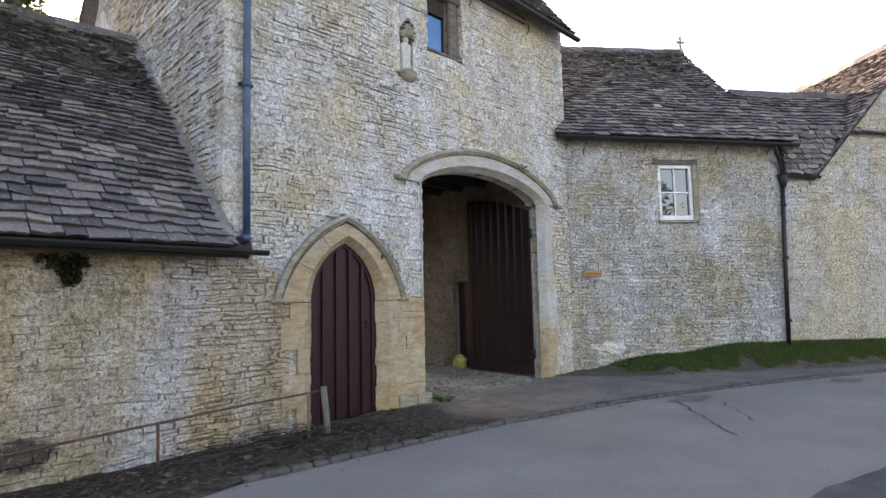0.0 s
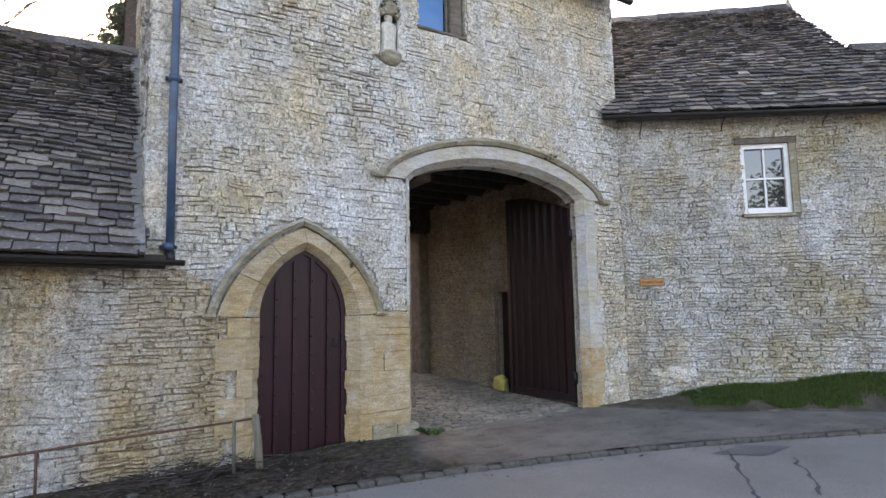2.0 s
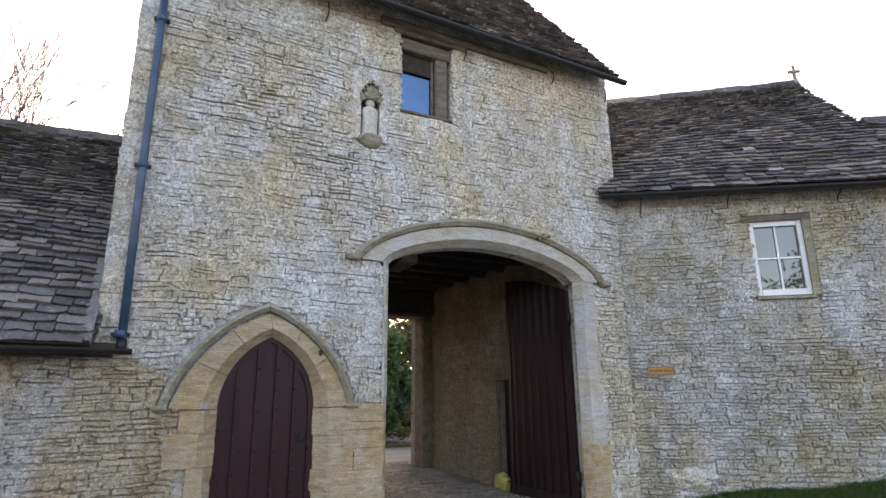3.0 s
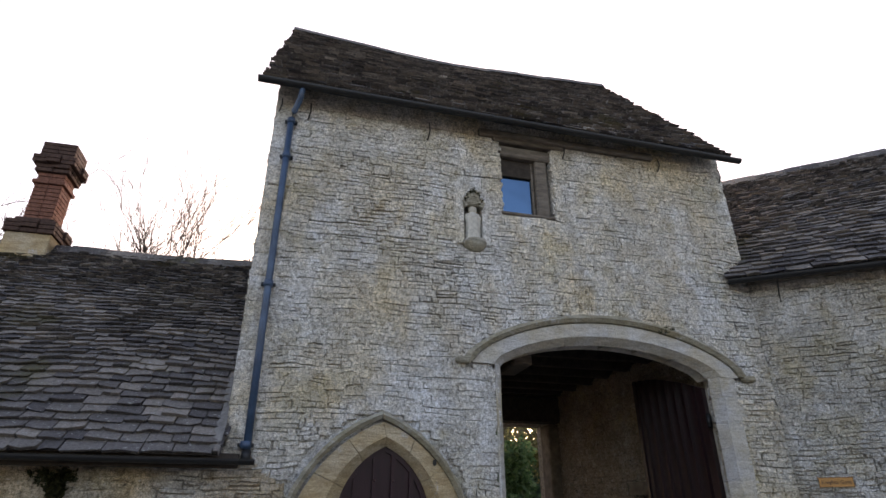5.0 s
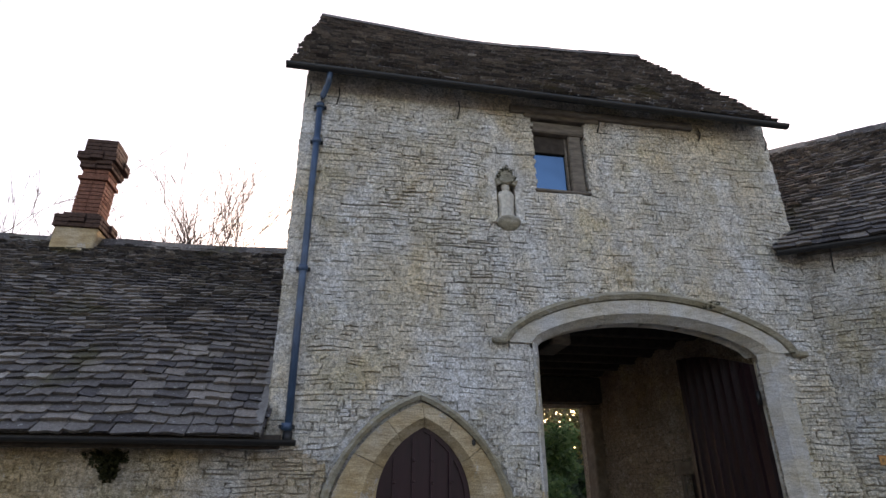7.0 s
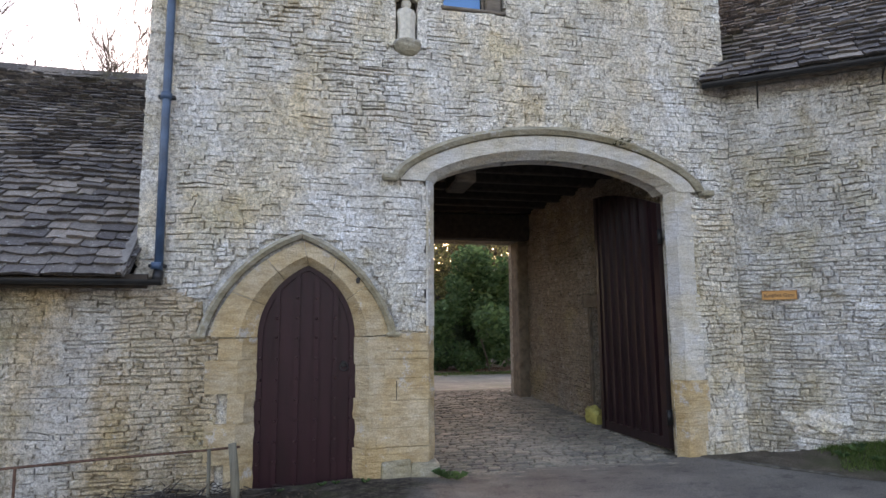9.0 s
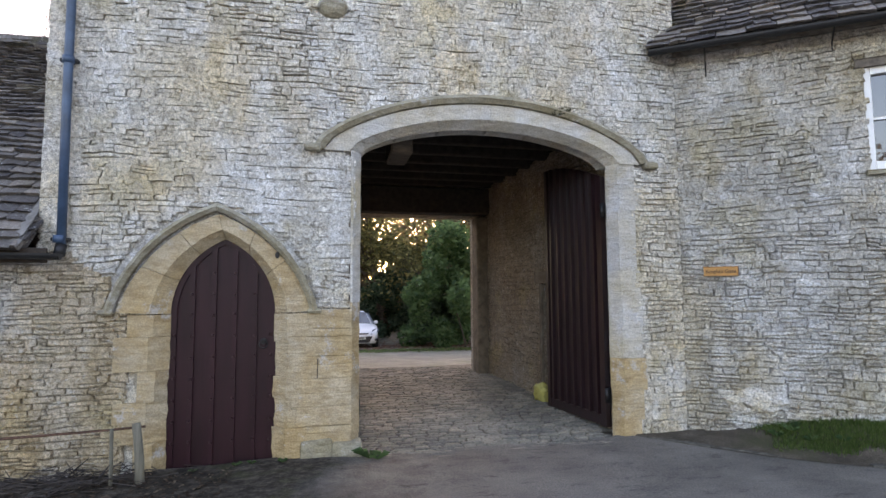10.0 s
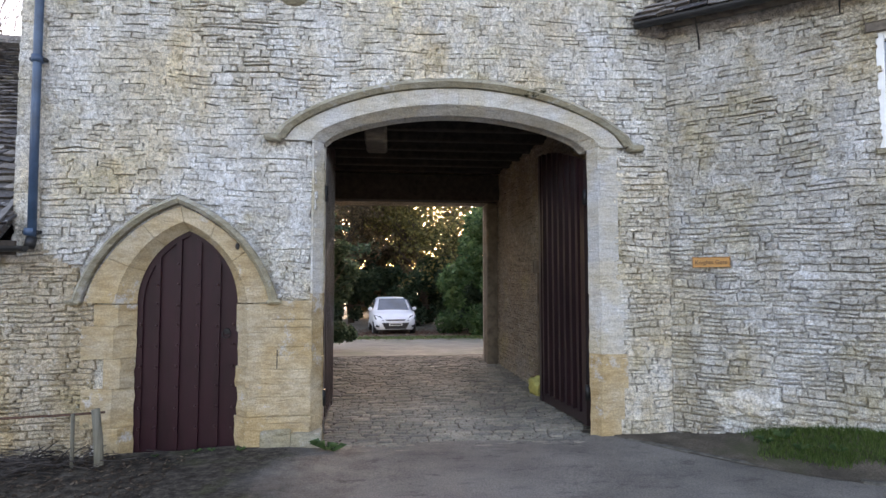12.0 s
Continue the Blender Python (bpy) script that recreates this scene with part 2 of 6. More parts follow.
def ground_material(name, lo, hi, scale, patch=None, specks=0.5, bump=0.5):
    n = Nodes(name, 0.95, 0, 0.2)
    base = n.ramp(n.noise(scale, 6, 0.65), [(0.35, lo), (0.65, hi)])
    base = n.mix(specks, base, n.ramp(n.noise(70, 4, 0.75), [(0.38, (0.5, 0.5, 0.5)), (0.62, (1.42, 1.42, 1.42))]), "MULTIPLY")
    if patch:
        base = n.mix(n.ramp(n.noise(0.9, 6, 0.7, (1, 1, 1), (6, 2, 1)), [(0.52, (0.0,)), (0.62, (0.8,))]), base, patch)
    bump_h = n.math("ADD", n.noise(90, 3, 0.6), n.math("MULTIPLY", n.noise(7, 5, 0.6), 0.8))
    return n.done(base, bump_h, bump, 0.012)


ROAD = ground_material("worn_asphalt", (0.16, 0.150, 0.136), (0.214, 0.201, 0.182), 0.55, (0.182, 0.175, 0.161), 0.35, 0.25)
ROAD_PATCH = ground_material("dark_asphalt_patch", (0.055, 0.055, 0.056), (0.09, 0.09, 0.09), 2.0, None, 0.5, 0.4)
ROAD_COVER = ground_material("greyer_asphalt_repair", (0.105, 0.102, 0.098), (0.14, 0.136, 0.13), 2.0, None, 0.5, 0.4)
YARD = ground_material("yard_gravel", (0.18, 0.165, 0.133), (0.265, 0.24, 0.197), 1.6, (0.165, 0.165, 0.11), 0.8, 0.6)
SOIL = ground_material("dark_soil", (0.055, 0.045, 0.034), (0.125, 0.104, 0.08), 3.0, (0.06, 0.062, 0.032), 0.8, 1.0)
GRASSY = ground_material("turf_soil", (0.03, 0.035, 0.012), (0.06, 0.07, 0.022), 4.0, None, 0.8, 1.0)


def pavement_material():
    """Worn tarmac by the gateway, turning to mossy soil in front of the small door."""
    n = Nodes("worn_pavement", 0.95, 0, 0.2)
    tar = n.ramp(n.noise(1.3, 6, 0.65), [(0.35, (0.115, 0.106, 0.094)), (0.65, (0.175, 0.161, 0.143))])
    soil = n.ramp(n.noise(9, 8, 0.8), [(0.40, (0.018, 0.014, 0.010)), (0.5, (0.045, 0.037, 0.028)), (0.62, (0.10, 0.084, 0.066))])
    moss = n.mix(n.ramp(n.noise(1.7, 6, 0.7, (1, 1, 1), (8, 8, 8)), [(0.54, (0.0,)), (0.64, (0.5,))]), soil, (0.055, 0.058, 0.024))
    sep = n.node("ShaderNodeSeparateXYZ")
    n.link(n.pos.outputs["Position"], sep.inputs[0])
    edge = n.math("ADD", sep.outputs["X"], n.math("MULTIPLY", n.noise(1.4, 4, 0.6), 2.4))
    mr = n.node("ShaderNodeMapRange")
    mr.inputs[1].default_value, mr.inputs[2].default_value = 6.2, 7.1
    n.link(edge, mr.inputs[0])
    base = n.mix(mr.outputs[0], moss, tar)
    base = n.mix(0.6, base, n.ramp(n.noise(70, 3, 0.7), [(0.38, (0.5, 0.5, 0.5)), (0.62, (1.4, 1.4, 1.4))]), "MULTIPLY")
    stain = n.noise(5, 7, 0.75, (0.5, 1.1, 1), (1, 5, 2))
    base = n.mix(0.7, base, n.ramp(stain, [(0.36, (0.45, 0.44, 0.42)), (0.44, (1.0, 1.0, 1.0)), (0.62, (1.15, 1.13, 1.1))]), "MULTIPLY")
    return n.done(base, n.math("ADD", n.noise(60, 4, 0.6), n.noise(8, 4, 0.6)), 0.6, 0.015)


PAVEMENT = pavement_material()


def sett_material():
    n = Nodes("worn_setts", 0.85, 0, 0.3)
    base = n.ramp(n.noise(0.8, 5, 0.6), [(0.35, (0.138, 0.13, 0.108)), (0.65, (0.23, 0.215, 0.182))])
    base = n.mix(0.8, base, n.ramp(n.piece(), [(0, (0.66, 0.66, 0.68)), (0.6, (1.0, 0.98, 0.95)), (1, (1.35, 1.3, 1.2))]), "MULTIPLY")
    base = n.mix(0.6, base, n.ramp(n.noise(40, 4, 0.7), [(0.38, (0.5, 0.5, 0.5)), (0.62, (1.3, 1.3, 1.3))]), "MULTIPLY")
    return n.done(base, n.noise(28, 5, 0.65), 0.6, 0.01)


SETT = sett_material()
EDGING = plain("worn_edging_stone", (0.095, 0.088, 0.074), 0.9, 0, 0.5, 14, 0.9, 0.2)
KERB = plain("grey_kerb_stone", (0.085, 0.079, 0.07), 0.9, 0, 0.35, 14, 0.8, 0.2)


def leaf_material(name, a, b, c):
    n = Nodes(name, 0.6, 0, 0.3)
    col = n.ramp(n.piece(), [(0, a), (0.55, b), (1, c)])
    n.bsdf.inputs["Subsurface Weight"].default_value = 0.0
    tr = n.node("ShaderNodeBsdfTranslucent")
    mx = n.node("ShaderNodeMixShader")
    mx.inputs[0].default_value = 0.5
    n.link(col, tr.inputs["Color"])
    out = n.t.nodes["Material Output"]
    n.link(n.bsdf.outputs[0], mx.inputs[1])
    n.link(tr.outputs[0], mx.inputs[2])
    n.link(mx.outputs[0], out.inputs["Surface"])
    return n.done(col)


LEAF_GREEN = leaf_material("laurel_leaves", (0.04, 0.08, 0.03), (0.072, 0.138, 0.052), (0.13, 0.21, 0.085))
LEAF_DARK = leaf_material("yew_needles", (0.026, 0.046, 0.026), (0.052, 0.085, 0.046), (0.09, 0.125, 0.072))
LEAF_GOLD = leaf_material("autumn_leaves", (0.085, 0.085, 0.03), (0.15, 0.14, 0.05), (0.30, 0.26, 0.10))
LEAF_BROWN = leaf_material("brown_leaves", (0.075, 0.06, 0.035), (0.135, 0.105, 0.06), (0.22, 0.165, 0.095))
LITTER = leaf_material("leaf_litter", (0.03, 0.018, 0.012), (0.08, 0.05, 0.034), (0.22, 0.17, 0.12))
LITTER_RED = leaf_material("reddish_leaf_litter", (0.07, 0.035, 0.022), (0.14, 0.07, 0.045), (0.24, 0.13, 0.08))
GRASS = leaf_material("grass_blades", (0.045, 0.085, 0.018), (0.085, 0.145, 0.032), (0.17, 0.22, 0.075))
MOSS = leaf_material("moss_and_weeds", (0.02, 0.022, 0.008), (0.04, 0.042, 0.015), (0.06, 0.055, 0.02))


# ---- building helpers ----
rng = random.Random(11)
F = 5.59  # plane of the gatehouse front
WX, WY = 9.47, 5.57  # corner where the wing begins
WD, WN = Vector((0.78, -0.626, 0)), Vector((-0.626, -0.78, 0))  # along the wing, and out of its face


def smooth(a, b, x):
    t = min(max((x - a) / (b - a), 0), 1)
    return t * t * (3 - 2 * t)


def part(name, bm, material, parent=None, label=""):
    """Links a bmesh as one mesh object under a thing or a part."""
    me = bpy.data.meshes.new(name)
    bm.to_mesh(me)
    bm.free()
    me.materials.append(material)
    ob = new(name, me)
    ob.parent = parent
    return tagged(ob, label)


def mesh_part(name, verts, faces, material, parent=None, label="", smooth=False):
    me = bpy.data.meshes.new(name)
    me.from_pydata([tuple(v) for v in verts], [], faces)
    me.materials.append(material)
    if smooth:
        me.polygons.foreach_set("use_smooth", [True] * len(me.polygons))
    ob = new(name, me)
    ob.parent = parent
    return tagged(ob, label)


def thing(name, label, category, at=(0, 0, 0), group="", kind=""):
    ob = new(name)
    ob.empty_display_size = 0.1
    ob.location = at
    return tagged(ob, label, category, group, kind)


def hang(ob, parent):
    """Parents without moving."""
    ob.parent = parent
    ob.matrix_parent_inverse = Matrix.Translation(parent.location).inverted()
    return ob


def block(name, x0, x1, y0, y1, z0, z1, material, parent=None, label="", bevel=0.01, jitter=0.0, turn=None, seg=1):
    bm = bmesh.new()
    bmesh.ops.create_cube(bm, size=1)
    for v in bm.verts:
        v.co = Vector(((x0 + x1) / 2 + v.co.x * (x1 - x0), (y0 + y1) / 2 + v.co.y * (y1 - y0), (z0 + z1) / 2 + v.co.z * (z1 - z0)))
        v.co += Vector((rng.uniform(-1, 1), rng.uniform(-1, 1), rng.uniform(-1, 1))) * jitter
    if bevel:
        bmesh.ops.bevel(bm, geom=list(bm.edges), offset=bevel, segments=seg, affect="EDGES", profile=0.6)
    if turn is not None:
        bmesh.ops.transform(bm, matrix=turn, verts=bm.verts)
    return part(name, bm, material, parent, label)


def tube(name, points, radius, material, parent=None, label="", sides=10, taper=None):
    """A round bar along points, closed at the ends."""
    verts, faces = [], []
    pts = [Vector(p) for p in points]
    for i, p in enumerate(pts):
        d = (pts[min(i + 1, len(pts) - 1)] - pts[max(i - 1, 0)]).normalized()
        side = d.orthogonal().normalized() if abs(d.z) > 0.9 else d.cross(Vector((0, 0, 1))).normalized()
        up = side.cross(d)
        r = radius if taper is None else radius + (taper - radius) * i / (len(pts) - 1)
        for k in range(sides):
            a = 2 * math.pi * k / sides
            verts.append(p + (side * math.cos(a) + up * math.sin(a)) * r)
    for i in range(len(pts) - 1):
        for k in range(sides):
            a, b = i * sides + k, i * sides + (k + 1) % sides
            faces.append((a, b, b + sides, a + sides))
    faces.append(tuple(range(sides))[::-1])
    faces.append(tuple(range((len(pts) - 1) * sides, len(pts) * sides)))
    return mesh_part(name, verts, faces, material, parent, label, True)


def slab(name, outline, holes, place, thick, material, parent=None, label=""):
    """A wall of a given outline with holes, in wall coordinates (u, v, w); place() gives the world's point, w points out."""
    bm = bmesh.new()
    loops = []
    for loop in (outline, *holes):
        vs = [bm.verts.new((u, v, 0)) for u, v in loop]
        for a, b in zip(vs, vs[1:] + vs[:1]):
            bm.edges.new((a, b))
        loops.append([Vector((u, v, 0)) for u, v in loop])
    bmesh.ops.triangle_fill(bm, use_beauty=True, edges=list(bm.edges))
    bm.verts.index_update()
    flat = [v.co.copy() for v in bm.verts]
    tris = [[v.index for v in f.verts] for f in bm.faces]
    bm.free()
    verts = [place(p.x, p.y, 0) for p in flat] + [place(p.x, p.y, -thick) for p in flat]
    n = len(flat)
    faces = [tuple(t) for t in tris] + [tuple(i + n for i in t[::-1]) for t in tris]
    start = 0
    for loop in loops:
        k = len(loop)
        for i in range(k):
            a, b = start + i, start + (i + 1) % k
            faces.append((a, b, b + n, a + n))
        start += k
    ob = mesh_part(name, verts, faces, material, parent, label)
    bm = bmesh.new()
    bm.from_mesh(ob.data)
    bmesh.ops.recalc_face_normals(bm, faces=bm.faces)
    bm.to_mesh(ob.data)
    bm.free()
    return ob


# a rounded stone: back ring, swelling ring and inset front ring
STONE_FACES = [(r * 6 + k, r * 6 + (k + 1) % 6, r * 6 + 6 + (k + 1) % 6, r * 6 + 6 + k) for r in (0, 1) for k in range(6)] + [(12, 13, 14, 15, 16, 17)]
CORNERS = ((0, 0), (0.5, 0), (1, 0), (1, 1), (0.5, 1), (0, 1))


def stone_verts(q, proud, k, back, r):
    """q: four corners in the wall's plane; k: how far the joints are washed out."""
    cu, cv = sum(p[0] for p in q) / 4, sum(p[1] for p in q) / 4
    h, l = max(q[3][1] - q[0][1], 0.01), max(q[1][0] - q[0][0], 0.01)
    m = r.uniform(0.3, 0.7)
    six = [q[0], (q[0][0] + l * m, q[0][1] + (q[1][1] - q[0][1]) * m), q[1], q[2], (q[3][0] + l * m, q[3][1] + (q[2][1] - q[3][1]) * m), q[3]]
    ju, jv = 0.012, min(0.009, h * 0.13)
    six = [(u + r.uniform(-ju, ju), v + r.uniform(-jv, jv)) for u, v in six]
    ins = min(0.002 + 0.0045 * k, h * 0.2)
    wear = [(r.uniform(0, 0.009) * k if i % 3 != 1 else r.uniform(-0.003, 0.003) * k) for i in range(6)]
    out = []
    for ring, (f, w) in enumerate(((0.0, -back), (0.15, proud * 0.15), (1.0, proud))):
        for i, (u, v) in enumerate(six):
            a = (ins + wear[i]) * f
            du = a * (0 if i % 3 == 1 else (1 if u < cu else -1))
            dv = min(a * 0.8, h * 0.3) * (1 if v < cv else -1)
            out.append((u + du, v + dv, w + (r.uniform(-0.4, 0.4) * proud if ring == 2 else 0)))
    return out


def courses(u0, u1, v0, v1, hs, ls, r, wave=0.02):
    """Broken, wavering courses of rubble: yields a, b and the heights at both ends, below and above."""
    seed = r.uniform(0, 90)

    def bend(u, v):
        return wave * (1.5 * noise.noise(Vector((u * 1.5, v * 2.3, seed))) + 0.6 * noise.noise(Vector((u * 5.0, v * 4.0, seed + 5))))
    v = v0
    while v < v1 - 0.02:
        h = min(r.uniform(*hs), v1 - v)
        u = u0 - r.uniform(0, ls[0])
        while u < u1:
            l = r.uniform(*ls) * r.choice((0.45, 0.7, 1, 1, 1.5))
            a, b = max(u, u0), min(u + l, u1)
            u += l
            if b - a < 0.03:
                continue
            cuts = [v, v + h]
            if h > 0.07 and r.random() < 0.42:
                cuts.insert(1, v + h * r.uniform(0.38, 0.62))
            for lo, hi in zip(cuts, cuts[1:]):
                yield a, b, lo + bend(a, lo), lo + bend(b, lo), hi + bend(a, hi), hi + bend(b, hi)
        v += h


def stone_face(parent, place, rects, keep, material, r, proud=(0.006, 0.02), near=None, limit=300, name="stone", rest="stone_coursing", rough=None, gap=0.005):
    """Lays stones on a wall: the nearest as parts of their own, the others joined."""
    verts, faces, singles = [], [], 0
    for a, b, l0, l1, h0, h1 in rects:
        vm = (l0 + l1 + h0 + h1) / 4
        ok = [keep(a + (b - a) * (i + 0.5) / 6, vm) for i in range(6)]
        if not any(ok):
            continue
        if not all(ok):
            i0, i1 = ok.index(True), 5 - ok[::-1].index(True)
            a, b = a + (b - a) * i0 / 6 - (0.03 if i0 else 0), a + (b - a) * (i1 + 1) / 6 + (0.03 if i1 < 5 else 0)
        if b - a < 0.025:
            continue
        k = rough((a + b) / 2, vm) if rough else 1.0
        open_joint = gap * 40 * max(k - 0.12, 0.0)
        gu = r.uniform(0.005, 0.014) if r.random() < open_joint * 0.7 else 0.0
        gv = r.uniform(0.006, 0.018) if r.random() < open_joint else 0.0
        gv = min(gv, (h0 - l0) * 0.3)
        q = [(a, l0), (b - gu, l1), (b - gu, h1 - gv), (a, h0 - gv)]
        vs = [place(*p) for p in stone_verts(q, 0.002 + r.uniform(*proud) * k * min(1, 1.4 * k), k, 0.034, r)]
        if near and singles < limit and near((a + b) / 2, vm):
            singles += 1
            mesh_part(name, vs, STONE_FACES, material, parent)
        else:
            n = len(verts)
            verts.extend(vs)
            faces.extend(tuple(i + n for i in f) for f in STONE_FACES)
    mesh_part(rest, verts, faces, material, parent)["kind"] = "stuff"


def place_front(u, v, w):
    return Vector((u, F - w, v))


def place_wing(s, v, w):
    return Vector((WX, WY, 0)) + WD * s + WN * w + Vector((0, 0, v))


def arc_point(a, h, t, steep=None):
    """A point of a pointed arch's right half: half width a, rise h, t from foot to apex; steep: slope at the apex."""
    if steep is None:
        c, d = (h * h - a * a) / (2 * a), 0.0
    else:
        top = (a * a + h * h) / (2 * (h - a * steep))
        c, d = steep * top, top - h
    r = math.hypot(a + c, d)
    t0, t1 = math.atan2(d, a + c), math.atan2(h + d, c)
    th = t0 + t * (t1 - t0)
    return -c + r * math.cos(th), r * math.sin(th) - d


def inside_pointed(x, z, a, h):
    c = (h * h - a * a) / (2 * a)
    return z >= 0 and (abs(x) + c) ** 2 + z * z < (a + c) ** 2


def gate_z(x, half, rise, base, cx=7.02, swell=0.25):
    """Height of a depressed arch over the gateway."""
    t = min(abs(x - cx) / half, 1)
    r = (half * half + rise * rise) / (2 * rise)
    circle = math.sqrt(max(r * r - (t * half) ** 2, 0)) - (r - rise)
    return base + (1 - swell) * circle + swell * rise * math.sqrt(max(1 - t * t, 0))


DOOR_X, DOOR_A, DOOR_H, SPRING = 4.12, 0.515, 0.78, 1.48
GATE_L, GATE_R = 5.53, 8.535
IN_HALF, IN_RISE, IN_BASE = (GATE_R - GATE_L) / 2, 0.365, 3.24


def gate_curve(half, rise, base, n=24, swell=0.0, cx=7.02):
    return [(cx - half + 2 * half * i / n, gate_z(cx - half + 2 * half * i / n, half, rise, base, cx, swell)) for i in range(n + 1)]


# ---- gatehouse: walls ----
gatehouse = thing("gatehouse", "two-storey limewashed rubble stone gatehouse with arched gateway and stone slate roof", "gatehouse")
hole_a, hole_h = DOOR_A + 0.18, DOOR_H + 0.16
outline = [(2.42, -0.4), (DOOR_X - hole_a, -0.4)]
outline += [(DOOR_X - arc_point(hole_a, hole_h, i / 10)[0], SPRING + arc_point(hole_a, hole_h, i / 10)[1]) for i in range(10)]
outline += [(DOOR_X + arc_point(hole_a, hole_h, i / 10)[0], SPRING + arc_point(hole_a, hole_h, i / 10)[1]) for i in range(10, -1, -1)]
outline += [(DOOR_X + hole_a, -0.4), (GATE_L - 0.12, -0.4)] + gate_curve(IN_HALF + 0.12, IN_RISE + 0.04, IN_BASE + 0.10, 24, 0.5) + [(GATE_R + 0.12, -0.4), (9.47, -0.4), (9.47, 7.12), (2.42, 7.12)]
window_hole = [(5.62, 5.42), (6.42, 5.42), (6.44, 6.76), (5.62, 6.76)]
niche_hole = [(5.06, 4.93)] + [(5.19 - 0.13 * math.cos(a * math.pi / 8), 5.44 + 0.13 * math.sin(a * math.pi / 8)) for a in range(9)] + [(5.32, 4.93)]
front_wall = slab("front_wall", outline, [window_hole, niche_hole], lambda u, v, w: Vector((u, F + 0.03 - w, v)), 0.32, FACADE_MORTAR, gatehouse, "limewashed rubble stone front wall with lichen and damp stains")


def front_keep(x, z):
    if z < SPRING + 0.05 and 3.22 < x < 5.5:
        return False
    if inside_pointed(x - 4.05, z - 1.5, 1.04, 1.12):
        return False
    if GATE_L - 0.11 < x < 8.84 and z < 3.3:
        return False
    if 4.99 < x < 9.05 and 3.2 < z < gate_z(x, 2.03, 0.70, 3.27, 7.02, 0.45):
        return False
    if 5.6 < x < 6.46 and 5.38 < z < 6.8:
        return False
    if 4.93 < x < 5.45 and 4.8 < z < 5.95:
        return False
    if x < 2.72 and z > 2.2 and int(z / 0.34) % 2:
        return False
    return True


def runs_on(x, z):
    return x < 3.4 and z < 1.95 + 0.5 * noise.noise(Vector((x * 2.5, z, 3.0)))


# washed-out areas of the front: x, z and their half widths
WASHED = ((3.9, 5.4, 1.0, 0.7), (3.0, 2.3, 0.7, 0.5), (4.6, 4.6, 0.9, 0.5), (9.1, 3.6, 0.4, 1.2), (9.0, 1.6, 0.4, 1.0), (5.0, 3.9, 0.5, 0.4))


def front_rough(x, z):
    """Where the mortar is washed out the stones stand clear; elsewhere they are nearly flush."""
    k = 0.16 + 0.45 * noise.noise(Vector((x * 0.9, z * 0.9, 4.0))) + 0.3 * noise.noise(Vector((x * 2.1, z * 2.1, 9.0)))
    for cx, cz, rx, rz in WASHED:
        k += 0.75 * math.exp(-((x - cx) / rx) ** 2 - ((z - cz) / rz) ** 2)
    return 0.16 + 0.9 * max(0.0, min(1.0, k))


stone_face(front_wall, place_front, courses(2.42, 9.47, -0.12, 7.08, (0.045, 0.09), (0.09, 0.28), rng, 0.03), lambda x, z: front_keep(x, z) and not runs_on(x, z), FACADE, rng, (0.003, 0.017),
           lambda x, z: 4.5 < x < 9.45 and 0.2 < z < 3.9, 300, rough=front_rough, gap=0.008)


def side_gable(name, x, outward, stones):
    def place(u, v, w):
        return Vector((x + outward * w, u, v))
    ob = slab(name, [(F + 0.035, -0.4), (11.6, -0.4), (11.6, 6.9), (8.5, 10.72), (F + 0.035, 7.1)], [], lambda u, v, w: place(u, v, w - 0.03), 0.37, FACADE_MORTAR, gatehouse)
    if stones:
        stone_face(ob, place, courses(F, 11.6, 2.0, 7.6, (0.06, 0.11), (0.12, 0.36), rng), lambda u, v: v > 2.1 + (u - 5.5) * 0.97 - 0.3 and v < 6.9 + (u - 5.6) * 1.28 and v < 6.9 + (11.5 - u) * 1.28, WINGSTONE, rng, (0.008, 0.026), gap=0.008)
    return ob


side_gable("side_wall", 2.42, -1, True)
side_gable("side_wall", 9.468, 1, False)
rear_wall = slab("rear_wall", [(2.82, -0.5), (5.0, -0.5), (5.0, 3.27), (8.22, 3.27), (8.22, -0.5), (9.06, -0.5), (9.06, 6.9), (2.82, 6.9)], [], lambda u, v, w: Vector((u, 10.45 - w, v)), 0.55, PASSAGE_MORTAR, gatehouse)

# big dressed corner stones up the free corner of the gatehouse
z = 2.3
while z < 6.8:
    h = rng.uniform(0.26, 0.40)
    l = rng.choice((0.24, 0.34))
    block("quoin", 2.404, 2.42 + l, F - 0.008, F + 0.2, z, min(z + h, 6.86) - 0.004, FACADE, gatehouse, "", 0.012, 0.006)
    z += h

# ---- dressed stone round the small door ----
surround = hang(thing("door_surround", "ochre dressed stone surround of the pointed doorway", ""), gatehouse)


def ring_block(name, quads, y_front, y_chamfer, material, parent, chamfer=0.36, splay=0.0):
    """One wedge of an arch: quads holds (inner edge, outer edge) at each step; the inner edge is splayed back."""
    verts, faces = [], []
    for (xi, zi), (xo, zo) in quads:
        mx, mz = xi + (xo - xi) * chamfer, zi + (zo - zi) * chamfer
        verts += [(xi, y_chamfer, zi), (mx, y_front, mz), (xo, y_front, zo), (xo, F + 0.02, zo), (xi + splay, y_chamfer + 0.20, zi)]
    n = len(quads)
    for i in range(n - 1):
        for k in range(4):
            a = i * 5 + k
            faces.append((a, a + 1, a + 6, a + 5))
    faces += [(4, 3, 2, 1, 0), tuple((n - 1) * 5 + k for k in range(5))]
    bm = bmesh.new()
    vs = [bm.verts.new(v) for v in verts]
    for f in faces:
        bm.faces.new([vs[i] for i in f])
    bmesh.ops.recalc_face_normals(bm, faces=bm.faces)
    return part(name, bm, material, parent)


